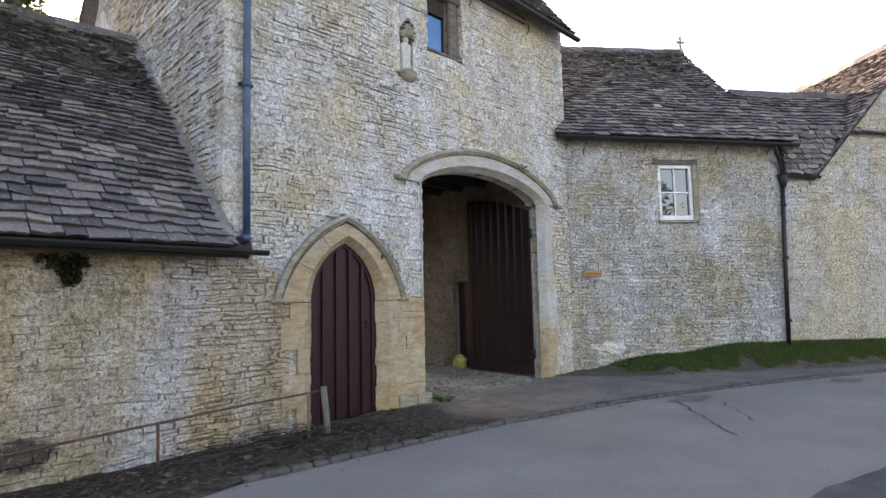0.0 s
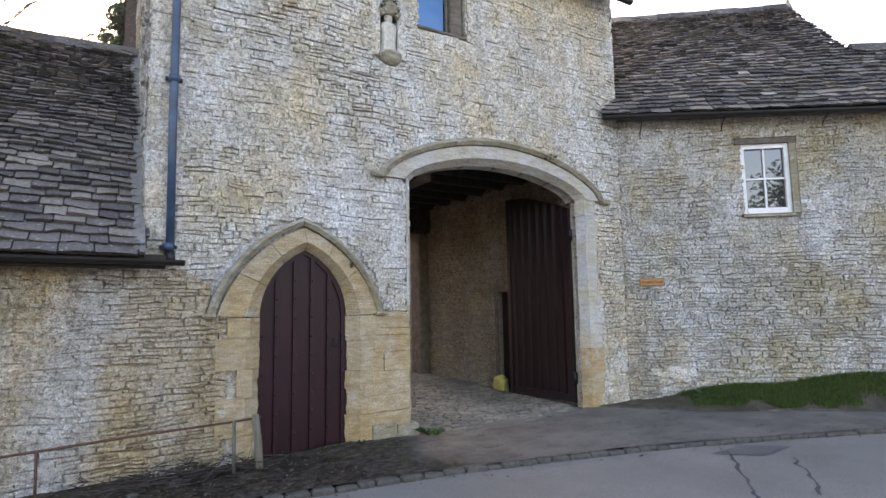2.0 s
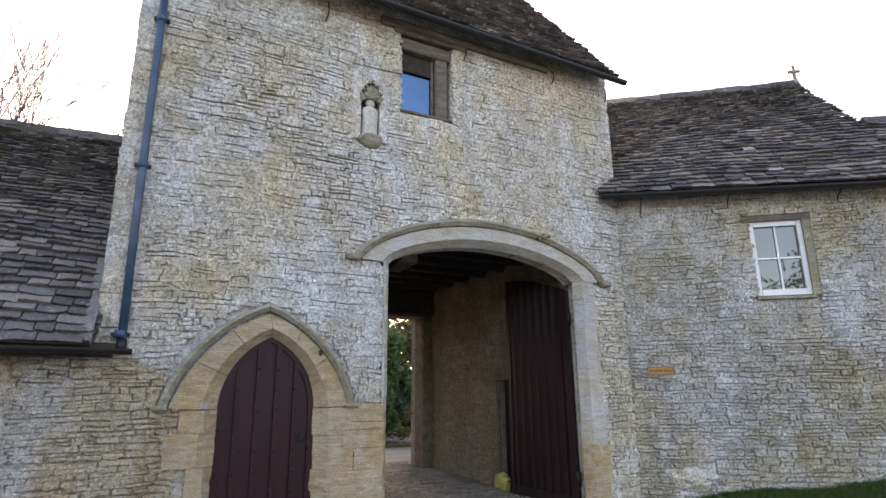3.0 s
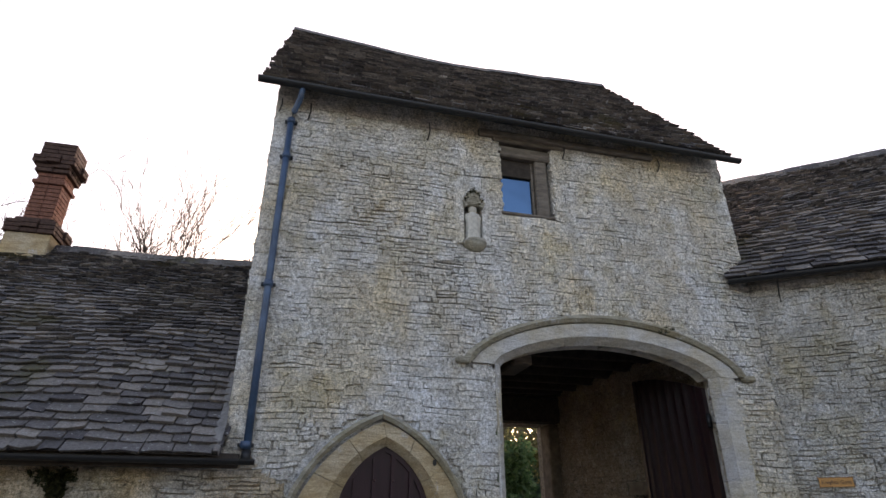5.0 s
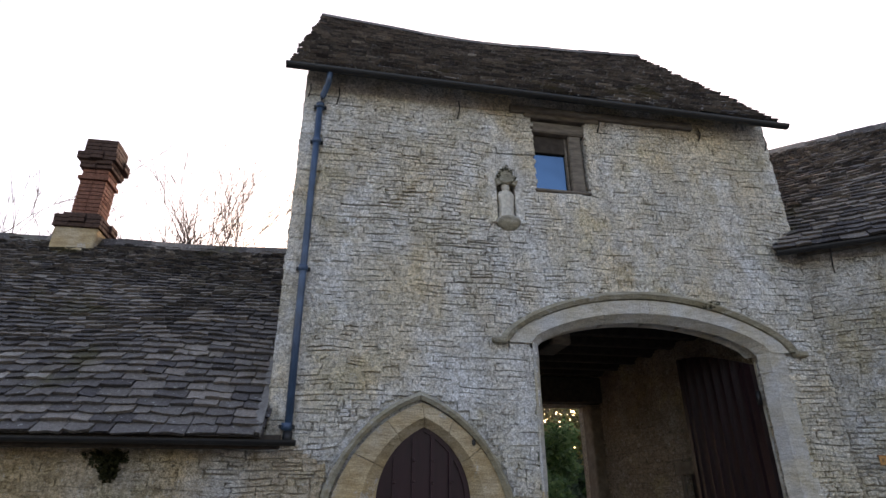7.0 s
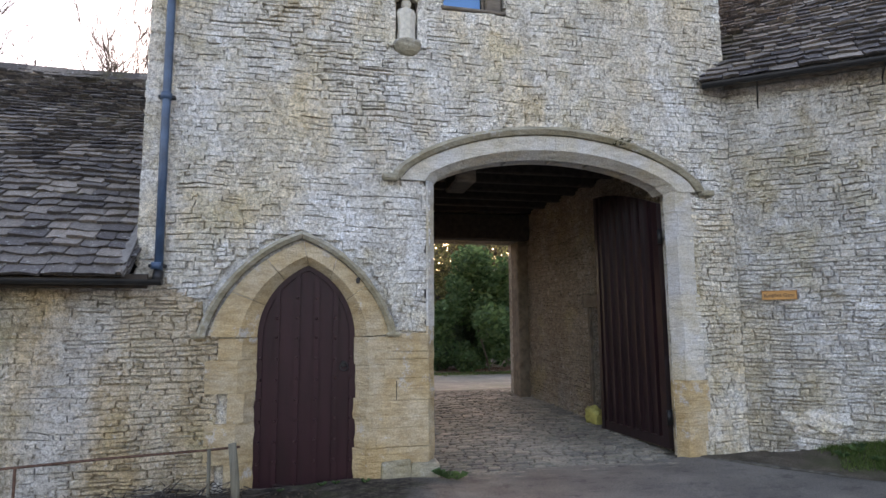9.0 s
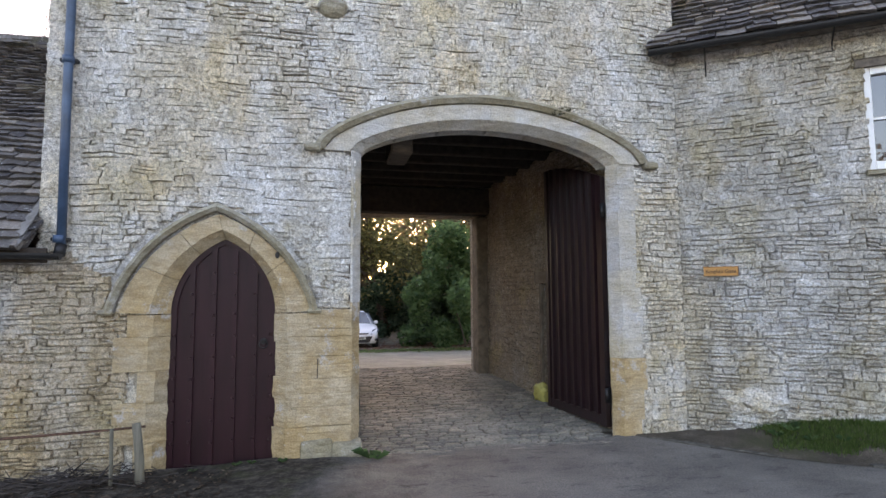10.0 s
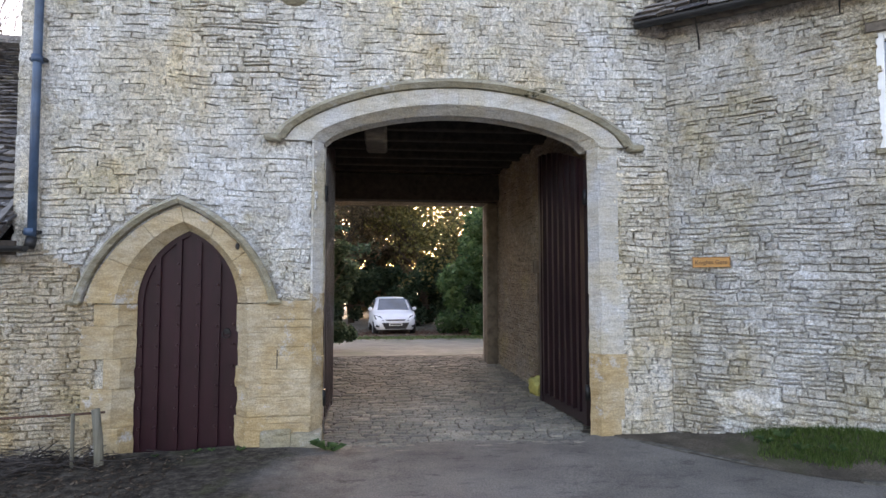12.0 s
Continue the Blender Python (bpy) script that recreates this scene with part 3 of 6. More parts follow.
for side in (-1, 1):
    cuts = (0.0, 0.36, 0.70, 1.0) if side < 0 else (0.0, 0.42, 0.72, 1.0)
    for a, b in zip(cuts, cuts[1:]):
        quads = []
        for i in range(6):
            t = a + 0.003 + (b - a - 0.005) * i / 5
            xi, zi = arc_point(DOOR_A, DOOR_H, t)
            xo, zo = arc_point(0.94, 1.01, t, 0.36)
            quads.append(((DOOR_X + side * xi, SPRING + zi), (4.07 + side * xo, SPRING + 0.02 + zo)))
        ring_block("voussoir", quads, F - 0.026, F + 0.11, ASHLAR, surround)
    # jamb stones under the springing, of uneven length
    z = -0.12
    for h, l in ((0.34, 0.22), (0.40, 0.42), (0.30, 0.20), (0.34, 0.44), (0.22, 0.32)) if side < 0 else ((0.42, 0.33), (0.30, 0.34), (0.22, 0.34), (0.36, 0.34), (0.30, 0.34)):
        x_in = DOOR_X + side * (DOOR_A + rng.uniform(-0.012, 0.012))
        quads = []
        steps = 5
        for i in range(steps):
            zz = min(z + 0.002 + (h - 0.004) * i / (steps - 1), SPRING)
            worn = rng.uniform(-0.009, 0.010) if zz < 1.2 else 0
            quads.append(((x_in + side * worn, zz), (x_in + side * (l + 0.05), zz)))
        ring_block("jamb_stone", quads, F - 0.022, F + 0.11, ASHLAR, surround)
        z += h
# pier between the doorway and the gateway: worn courses of ochre stone
z = -0.05
while z < 1.5:
    h = min(rng.uniform(0.07, 0.21), 1.52 - z)
    if h < 0.03:
        break
    block("pier_stone", 4.78 + rng.uniform(0, 0.2), 5.44 + rng.uniform(-0.01, 0.012), F - 0.027 + rng.uniform(-0.007, 0.006), F + 0.1, z, z + h - 0.002, ASHLAR, surround, "", 0.012, 0.006, None, 2)
    z += h
# eroded footing stones of the pier
for x0, x1, z1 in ((4.93, 5.24, 0.17), (5.24, 5.56, 0.15)):
    block("footing_stone", x0, x1, F - 0.075, F + 0.15, -0.18, z1, HOODSTONE, surround, "mossy eroded footing stone", 0.035, 0.02, None, 2)


def hood(name, curve_in, curve_out, parent, cuts, label):
    """A projecting drip mould along two curves of equal length, in separate stones."""
    for a, b in zip(cuts, cuts[1:]):
        verts, faces = [], []
        n = 0
        for i in range(a, b + 1):
            (xi, zi), (xo, zo) = curve_in[i], curve_out[i]
            if i == a:
                xi, zi, xo, zo = xi + 0.004, zi, xo + 0.004, zo
            mx, mz = (xi + xo) / 2, (zi + zo) / 2
            j = rng.uniform(-0.006, 0.006)
            verts += [(xi, F + 0.02, zi), (xi, F - 0.055 + j, zi), (mx, F - 0.095 + j, mz), (xo + j, F - 0.05, zo + j), (xo, F + 0.02, zo)]
            n += 1
        for i in range(n - 1):
            for k in range(4):
                q = i * 5 + k
                faces.append((q, q + 1, q + 6, q + 5))
        faces += [(0, 1, 2, 3, 4), tuple((n - 1) * 5 + k for k in range(4, -1, -1))]
        bm = bmesh.new()
        vs = [bm.verts.new(v) for v in verts]
        for f in faces:
            bm.faces.new([vs[i] for i in f])
        bmesh.ops.recalc_face_normals(bm, faces=bm.faces)
        part(name, bm, HOODSTONE, parent, label)


N = 24
inner = [(4.05 - arc_point(0.945, 1.02, i / N, 0.36)[0], 1.52 + arc_point(0.945, 1.02, i / N, 0.36)[1]) for i in range(N + 1)]
inner += [(4.05 + arc_point(0.945, 1.02, i / N, 0.36)[0], 1.52 + arc_point(0.945, 1.02, i / N, 0.36)[1]) for i in range(N - 1, -1, -1)]
outer = [(4.05 - arc_point(1.035, 1.125, i / N, 0.36)[0], 1.50 + arc_point(1.035, 1.125, i / N, 0.36)[1]) for i in range(N + 1)]
outer += [(4.05 + arc_point(1.035, 1.125, i / N, 0.36)[0], 1.50 + arc_point(1.035, 1.125, i / N, 0.36)[1]) for i in range(N - 1, -1, -1)]
hood("drip_mould", inner, outer, surround, (0, 13, 24, 35, 48), "weathered grey stone drip mould")
for x in (3.045, 5.045):
    block("label_stop", x - 0.075, x + 0.075, F - 0.085, F + 0.02, 1.475, 1.53, HOODSTONE, surround, "", 0.018, 0.006)
# putlog hole and slot in the surround: near-black shapes stand for their shaded depth
bm = bmesh.new()
bmesh.ops.create_uvsphere(bm, u_segments=10, v_segments=6, radius=0.03)
bmesh.ops.transform(bm, matrix=Matrix.Translation((4.655, F - 0.026, 2.09)) @ Matrix.Diagonal((0.8, 0.3, 1.2, 1)), verts=bm.verts)
part("bolt_hole", bm, DARKNESS, surround, "small dark hole in the stone")
block("bolt_slot", 5.079, 5.087, F - 0.033, F, 0.80, 1.0, DARKNESS, surround, "", 0.003)

# ---- dressed stone of the gateway ----
gateway = hang(thing("gateway_arch", "depressed stone carriage arch with chamfered edge and drip mould", ""), gatehouse)
NG = 36
gin = gate_curve(IN_HALF, IN_RISE, IN_BASE, NG, 0.5)
gout = gate_curve(1.90, 0.62, 3.25, NG, 0.45)
for a, b in ((0, 5), (5, 11), (11, 18), (18, 24), (24, 30), (30, 36)):
    quads = []
    for i in range(a, b + 1):
        e = 0.002 if i == a else (-0.002 if i == b else 0)
        quads.append(((gin[i][0] + e, gin[i][1]), (gout[i][0] + e, gout[i][1])))
    ring_block("voussoir", quads, F - 0.026, F + 0.12, ASHLAR_PALE, gateway, 0.33)
hin, hout = gate_curve(1.90, 0.625, 3.255, 48, 0.45), gate_curve(2.03, 0.72, 3.26, 48, 0.45)
hood("drip_mould", hin, hout, gateway, (0, 8, 16, 27, 37, 48), "weathered stone drip mould over the gateway")
for x, z in ((5.0, 3.27), (9.05, 3.24)):
    block("label_stop", x - 0.09, x + 0.09, F - 0.11, F + 0.02, z - 0.045, z + 0.03, HOODSTONE, gateway, "", 0.02, 0.008)
for side, x_in in ((-1, GATE_L), (1, GATE_R)):
    z = -0.12
    while z < 3.24:
        h = min(rng.uniform(0.27, 0.42), 3.255 - z)
        l = 0.115 if side < 0 else rng.choice((0.31, 0.40, 0.35))
        mat = ASHLAR if z < 0.5 or (z < 1.5 and side < 0) or rng.random() > (z - 0.3) / 1.5 else ASHLAR_PALE
        quads = []
        for i in range(4):
            zz = z + 0.001 + (h - 0.002) * i / 3
            worn = rng.uniform(-0.006, 0.010) if z < 1.4 else rng.uniform(-0.003, 0.003)
            quads.append(((x_in + side * worn, zz), (x_in + side * l, zz)))
        ring_block("jamb_stone", quads, F - (0.016 if side < 0 else 0.012), F + 0.12, mat, gateway, 0.8 if side < 0 else 0.26, 0.0 if side < 0 else 0.10)
        z += h
        if h < 0.05:
            break
# ---- upper window ----
upper_window = hang(thing("upper_window", "small old window with weathered oak frame under the eaves", "", (6.0, F, 5.42)), gatehouse)


def child_block(name, x0, x1, y0, y1, z0, z1, material, parent, label="", bevel=0.01, jitter=0.0, turn=None):
    return hang(block(name, x0, x1, y0, y1, z0, z1, material, None, label, bevel, jitter, turn), parent)


child_block("lintel", 5.52, 6.68, F - 0.035, F + 0.25, 6.60, 6.77, OLD_TIMBER, upper_window, "weathered oak lintel", 0.02, 0.012)
child_block("head_beam", 5.63, 6.50, F + 0.02, F + 0.25, 6.40, 6.58, OLD_TIMBER, upper_window, "", 0.02, 0.012)
child_block("frame_post", 6.20, 6.40, F + 0.06, F + 0.25, 5.43, 6.42, OLD_TIMBER, upper_window, "", 0.02, 0.008)
child_block("frame_post", 5.625, 5.665, F + 0.10, F + 0.22, 5.43, 6.42, OLD_TIMBER, upper_window, "", 0.01, 0.004)
child_block("sill", 5.60, 6.44, F - 0.01, F + 0.25, 5.395, 5.44, OLD_TIMBER, upper_window, "", 0.012, 0.005)
# dark strip added where shade falls between head beam and pane
child_block("shaded_head", 5.66, 6.16, F + 0.13, F + 0.18, 6.11, 6.40, DARK_TIMBER, upper_window, "dark strip standing for the shade above the pane", 0.005)
child_block("pane", 5.66, 6.16, F + 0.17, F + 0.18, 5.44, 6.11, SKY_PANE, upper_window, "old glass with the blue sky's reflection put into its colour", 0)
child_block("casement_bar", 6.155, 6.19, F + 0.13, F + 0.19, 5.44, 6.40, OLD_TIMBER, upper_window, "", 0.005)
child_block("window_back", 5.60, 6.46, F + 0.335, F + 0.35, 5.40, 6.78, DARKNESS, upper_window, "", 0)

# ---- niche ----
niche = hang(thing("niche", "shallow carved stone niche with spiky canopy and corbel", ""), gatehouse)
block("niche_panel", 4.93, 5.06, F - 0.006, F + 0.03, 4.86, 5.93, FACADE, niche, "", 0.008, 0.003)
block("niche_panel", 5.32, 5.44, F - 0.006, F + 0.03, 4.86, 5.93, FACADE, niche, "", 0.008, 0.003)
block("niche_panel", 5.06, 5.32, F - 0.010, F + 0.03, 5.575, 5.93, FACADE, niche, "", 0.008, 0.003)
block("niche_back", 5.03, 5.35, F + 0.14, F + 0.3, 4.9, 5.6, HOODSTONE, niche, "", 0)
for k in range(9):
    t = (k - 4) / 4
    h = 0.13 - 0.03 * abs(t)
    bm = bmesh.new()
    bmesh.ops.create_cone(bm, segments=7, radius1=0.042, radius2=0.008, depth=h, cap_ends=True)
    bmesh.ops.transform(bm, matrix=pose(5.19 + 0.13 * t, F - 0.035, 5.44 + 0.19 * (1 - abs(t) ** 1.4) + h / 2 - 0.03, 10, 38 * t, 0), verts=bm.verts)
    part("canopy_lobe", bm, HOODSTONE, niche)
block("canopy", 5.08, 5.30, F - 0.05, F + 0.05, 5.45, 5.60, HOODSTONE, niche, "", 0.04, 0.012, None, 2)
bm = bmesh.new()
bmesh.ops.create_uvsphere(bm, u_segments=14, v_segments=8, radius=0.5)
for v in bm.verts:
    v.co.z = min(v.co.z, 0.1)
bmesh.ops.transform(bm, matrix=Matrix.Translation((5.2, F, 4.885)) @ Matrix.Diagonal((0.34, 0.26, 0.30, 1)), verts=bm.verts)
part("corbel", bm, HOODSTONE, niche, "rounded stone corbel")

# ---- gatehouse roof ----
SLATE_FACES = [(0, 1, 2, 3, 4, 5, 6), (0, 7, 8, 1), (1, 8, 9, 2), (2, 9, 10, 3), (3, 10, 11, 4), (4, 11, 12, 5), (6, 13, 7, 0)]


def slate_roof(name, parent, origin, along, up, length, slope_len, inside, sag, r, label, near=None, first=0.2, last=0.085, reach=None):
    """A sloping deck and its courses of stone slates, large at the eave and small at the ridge."""
    origin, along, up = Vector(origin), Vector(along).normalized(), Vector(up).normalized()
    nrm = along.cross(up)
    if nrm.z < 0:
        nrm = -nrm

    def place(u, s, w):
        return origin + along * u + up * s + nrm * w + Vector((0, 0, sag(u, s)))
    nu, ns = max(int(length / 0.25), 2), max(int(slope_len / 0.12), 2)
    verts, faces = [], []
    for layer in (-0.006, -0.07):
        for j in range(ns + 1):
            for i in range(nu + 1):
                verts.append(place(length * i / nu, slope_len * j / ns, layer))
    half = (nu + 1) * (ns + 1)
    for j in range(ns):
        for i in range(nu):
            if inside(length * (i + (1.0 if reach else 0.5)) / nu, slope_len * (j + (1.0 if reach else 0.5)) / ns):
                a = j * (nu + 1) + i
                faces.append((a, a + 1, a + nu + 2, a + nu + 1))
                faces.append((a + half, a + nu + 1 + half, a + nu + 2 + half, a + 1 + half))
    deck = mesh_part(name, verts, faces, SLATE, parent, label)
    verts, faces, singles = [], [], 0
    s = -0.03
    while s < slope_len:
        e = first + (last - first) * s / slope_len
        e *= r.uniform(0.9, 1.1)
        u = -r.uniform(0, 0.2)
        while u < length:
            wdt = r.uniform(1.1, 2.3) * (0.02 + e * 0.9)
            a, b = max(u, -r.uniform(0, 0.05)), min(u + wdt, reach(s + e) if reach else length + r.uniform(0, 0.05))
            u += wdt
            if b - a < 0.04 or not inside((a + b) / 2, min(s + e * 0.5, slope_len)):
                continue
            t = r.uniform(0.026, 0.055)
            top = min(s + e * 1.5, slope_len + 0.02)
            lift = t + r.uniform(0.008, 0.024)
            c1, c2 = r.uniform(0.003, 0.022), r.uniform(0.003, 0.022)
            j1, j2, j3 = r.uniform(-0.03, 0.022), r.uniform(-0.03, 0.022), r.uniform(-0.022, 0.018)
            tilt = r.uniform(-0.008, 0.008)
            a, b, m = a + 0.006, b - 0.006, (a + b) / 2 + r.uniform(-0.03, 0.03)
            edge = [(a, s + j1 + c1, lift * 0.9 + tilt), (a + c1 * 0.7, s + j1, lift + tilt), (m, s + j3, lift), (b - c2 * 0.7, s + j2, lift - tilt), (b, s + j2 + c2, lift * 0.9 - tilt), (b, top, 0.004), (a, top, 0.004)]
            quad = [place(*p) for p in edge]
            low = [place(p[0], p[1] + (0.018 if i < 5 else 0.0), p[2] - t) for i, p in enumerate(edge)]
            if near and singles < 300 and near((a + b) / 2, s):
                singles += 1
                mesh_part("slate", quad + low, SLATE_FACES, SLATE, deck)
            else:
                n = len(verts)
                verts += quad + low
                faces += [tuple(q + n for q in f) for f in SLATE_FACES]
        s += e
    mesh_part("slate_coursing", verts, faces, SLATE, deck)["kind"] = "stuff"
    return deck, place


def ridge_tiles(parent, pts, r, width=0.17, length=0.42, label=""):
    """Capping stones along a ridge line."""
    pts = [Vector(p) for p in pts]
    for a, b in zip(pts, pts[1:]):
        d = b - a
        n = max(int(d.length / length), 1)
        side = d.cross(Vector((0, 0, 1))).normalized()
        for i in range(n):
            p, q = a + d * ((i - 0.02) / n), a + d * ((i + 1.01) / n)
            j = Vector((0, 0, r.uniform(-0.012, 0.012)))
            up = Vector((0, 0, 0.075)) + j
            low = Vector((0, 0, -0.10)) + j
            verts = []
            for e in (p, q):
                verts += [e + side * width + low, e + side * width * 0.35 + up, e - side * width * 0.35 + up, e - side * width + low]
            mesh_part("ridge_stone", verts, [(0, 1, 5, 4), (1, 2, 6, 5), (2, 3, 7, 6), (0, 3, 2, 1), (4, 5, 6, 7)], SLATE, parent)


def gh_sag(u, s):
    t = u / 7.28
    return -0.21 * math.sin(math.pi * min(max(t, 0), 1)) * (s / 5.1) + 0.03 * noise.noise(Vector((u * 0.9, s * 0.9, 2))) - 0.015 * u * 0.6 * (1 - s / 5.1)


rise = Vector((0, 3.2, 4.08))
roof, _ = slate_roof("roof", gatehouse, (2.22, 5.27, 6.84), (1, 0, 0), rise, 7.2, rise.length, lambda u, s: True, gh_sag, rng, "sagging dark stone slate roof", None, 0.15, 0.085)
back_rise = Vector((0, -3.2, 4.08))
slate_roof("rear_roof", gatehouse, (2.22, 11.7, 6.84), (1, 0, 0), back_rise, 7.2, rise.length, lambda u, s: True, gh_sag, rng, "dark stone slate roof", None, 0.4, 0.3)
ridge_tiles(roof, [(2.22 + 7.2 * i / 10, 8.48, 10.94 + gh_sag(7.2 * i / 10, 5.1)) for i in range(11)], rng)
block("wall_plate", 5.3, 8.2, 5.53, 5.66, 6.66, 6.79, OLD_TIMBER, gatehouse, "rough timber wall plate under the eaves", 0.02, 0.01)


def gutter(name, a, b, material, label, radius=0.062):
    """A half-round gutter between two points, with its brackets."""
    a, b = Vector(a), Vector(b)
    ob = thing(name, label, "gutter", tuple(a))
    d = (b - a).normalized()
    side = d.cross(Vector((0, 0, 1))).normalized()
    verts, faces = [], []
    for e in (a, b):
        for r in (radius, radius - 0.008):
            for k in range(9):
                t = math.pi * k / 8
                verts.append(e + side * math.cos(t) * r - Vector((0, 0, math.sin(t) * r)))
    for k in range(8):
        faces.append((k, k + 1, k + 19, k + 18))
        faces.append((k + 9, k + 27, k + 28, k + 10))
    for e in (0, 18):
        faces.append(tuple(e + k for k in range(9)))
    faces += [(0, 18, 27, 9), (8, 17, 35, 26)]
    hang(mesh_part("trough", verts, faces, material), ob)
    return ob


gutter("gutter", (2.16, 5.25, 6.81), (9.58, 5.25, 6.70), BLACK_IRON, "black cast iron gutter along the gatehouse eaves")


def strap(name, at, drop, out, parent=None, label="black iron gutter strap fixed to the wall"):
    x, y, z = at
    ob = tube(name, [(x, y, z), (x + 0.01, y - 0.01, z - drop * 0.5), (x - 0.02, y + 0.02, z - drop)], 0.009, BLACK_IRON, None, label, 6)
    return tagged(ob, category="bracket", group="gutter straps")


for x, d in ((2.86, 0.28), (4.55, 0.3), (6.66, 0.26), (8.3, 0.22), (9.42, 0.26), (2.47, 0.2)):
    strap("gutter_strap", (x, F - 0.03, 6.78 - 0.008 * x), d, 0)

# blue-black downpipe with collars and a swan neck
pipe = thing("downpipe", "blue-black painted iron downpipe with collars on the gatehouse corner", "downpipe", (2.63, 5.5, 2.1))
hang(tube("pipe", [(2.65, 5.50, 2.12), (2.635, 5.50, 3.5), (2.63, 5.50, 5.0), (2.63, 5.50, 6.38)], 0.042, BLUE_PIPE, None, "", 12), pipe)
hang(tube("swan_neck", [(2.63, 5.50, 6.36), (2.655, 5.46, 6.5), (2.72, 5.36, 6.64), (2.74, 5.27, 6.76)], 0.04, BLUE_PIPE, None, "", 12), pipe)
for z in (2.22, 4.01, 5.8, 6.36):
    hang(tube("collar", [(2.632, 5.5, z - 0.035), (2.632, 5.5, z + 0.035)], 0.056, BLUE_PIPE, None, "", 12), pipe)
    hang(block("bracket_ear", 2.55, 2.715, 5.50, 5.56, z - 0.018, z + 0.018, BLACK_IRON, None, "", 0.006), pipe)
hang(tube("shoe", [(2.65, 5.5, 2.16), (2.652, 5.46, 2.06)], 0.05, BLACK_IRON, None, "", 12), pipe)

# ---- passage through the gatehouse ----
PA, PB = Vector((8.72, 5.93, 0)), Vector((8.40, 10.45, 0))
pd = (PB - PA).normalized()
pn = Vector((-pd.y, pd.x, 0))


def place_passage(u, v, w):
    return PA + pd * u + pn * w + Vector((0, 0, v))


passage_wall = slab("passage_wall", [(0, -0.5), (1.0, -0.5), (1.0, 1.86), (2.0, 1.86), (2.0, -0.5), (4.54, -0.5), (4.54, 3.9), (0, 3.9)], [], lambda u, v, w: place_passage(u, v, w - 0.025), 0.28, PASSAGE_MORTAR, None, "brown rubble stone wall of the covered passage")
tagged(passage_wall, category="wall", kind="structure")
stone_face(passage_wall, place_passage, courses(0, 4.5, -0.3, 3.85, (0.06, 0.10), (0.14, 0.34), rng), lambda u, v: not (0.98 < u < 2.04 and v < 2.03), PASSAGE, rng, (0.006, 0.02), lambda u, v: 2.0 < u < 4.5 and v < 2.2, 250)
doorway = thing("inner_doorway", "dark wooden side door under a stone lintel in the passage wall", "door", tuple(place_passage(1.2, -0.1, 0)))
bm = bmesh.new()
for (u0, u1, v0, v1, w0, w1) in ((0.94, 2.14, 1.86, 2.02, -0.2, 0.05),):
    bmesh.ops.create_cube(bm, size=1)
    for v in bm.verts:
        v.co = place_passage((u0 + u1) / 2 + v.co.x * (u1 - u0), (v0 + v1) / 2 + v.co.z * (v1 - v0), (w0 + w1) / 2 + v.co.y * (w1 - w0))
bmesh.ops.bevel(bm, geom=list(bm.edges), offset=0.015, segments=1, affect="EDGES")
hang(part("lintel", bm, PIER_STONE, None, "stone lintel"), doorway)
for k in range(6):
    bm = bmesh.new()
    bmesh.ops.create_cube(bm, size=1)
    for v in bm.verts:
        v.co = place_passage(1.08 + k * 0.167 + v.co.x * 0.160, 0.87 + v.co.z * 1.98, -0.14 + v.co.y * 0.035)
    hang(part("plank", bm, GATE_PAINT), doorway)
bm = bmesh.new()
bmesh.ops.create_cube(bm, size=1)
for v in bm.verts:
    v.co = place_passage(2.015 + v.co.x * 0.05, 0.9 + v.co.z * 1.94, 0.01 + v.co.y * 0.05)
hang(part("door_post", bm, PIER_STONE, None, "worn dressed door post"), doorway)

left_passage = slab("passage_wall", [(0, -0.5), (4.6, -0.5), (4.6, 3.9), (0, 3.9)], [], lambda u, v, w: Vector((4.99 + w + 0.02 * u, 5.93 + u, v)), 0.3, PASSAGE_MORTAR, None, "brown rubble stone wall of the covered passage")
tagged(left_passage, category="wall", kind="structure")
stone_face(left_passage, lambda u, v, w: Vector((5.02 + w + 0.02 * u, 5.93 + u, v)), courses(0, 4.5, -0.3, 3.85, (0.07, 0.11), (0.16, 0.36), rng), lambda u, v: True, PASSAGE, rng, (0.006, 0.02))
# worn stone pier at the far end of the passage
far_pier = tagged(block("rear_pier", 8.20, 8.56, 10.30, 10.75, -0.4, 3.27, PIER_STONE, None, "worn brown stone pier at the passage end", 0.05, 0.02, None, 3), category="pier", kind="structure")
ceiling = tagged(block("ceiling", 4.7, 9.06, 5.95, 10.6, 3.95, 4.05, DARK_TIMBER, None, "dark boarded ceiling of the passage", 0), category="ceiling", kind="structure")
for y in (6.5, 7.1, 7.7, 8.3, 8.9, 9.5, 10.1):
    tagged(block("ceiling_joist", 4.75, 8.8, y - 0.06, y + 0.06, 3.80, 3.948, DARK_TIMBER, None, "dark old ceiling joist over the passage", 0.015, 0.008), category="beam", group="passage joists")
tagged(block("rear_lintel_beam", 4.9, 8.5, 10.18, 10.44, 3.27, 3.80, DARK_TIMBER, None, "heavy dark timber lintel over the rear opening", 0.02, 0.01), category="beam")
tagged(block("cross_beam", 5.95, 6.22, 6.3, 7.0, 3.45, 3.798, OLD_TIMBER, None, "squared old oak beam end under the passage ceiling", 0.025, 0.01), category="beam")


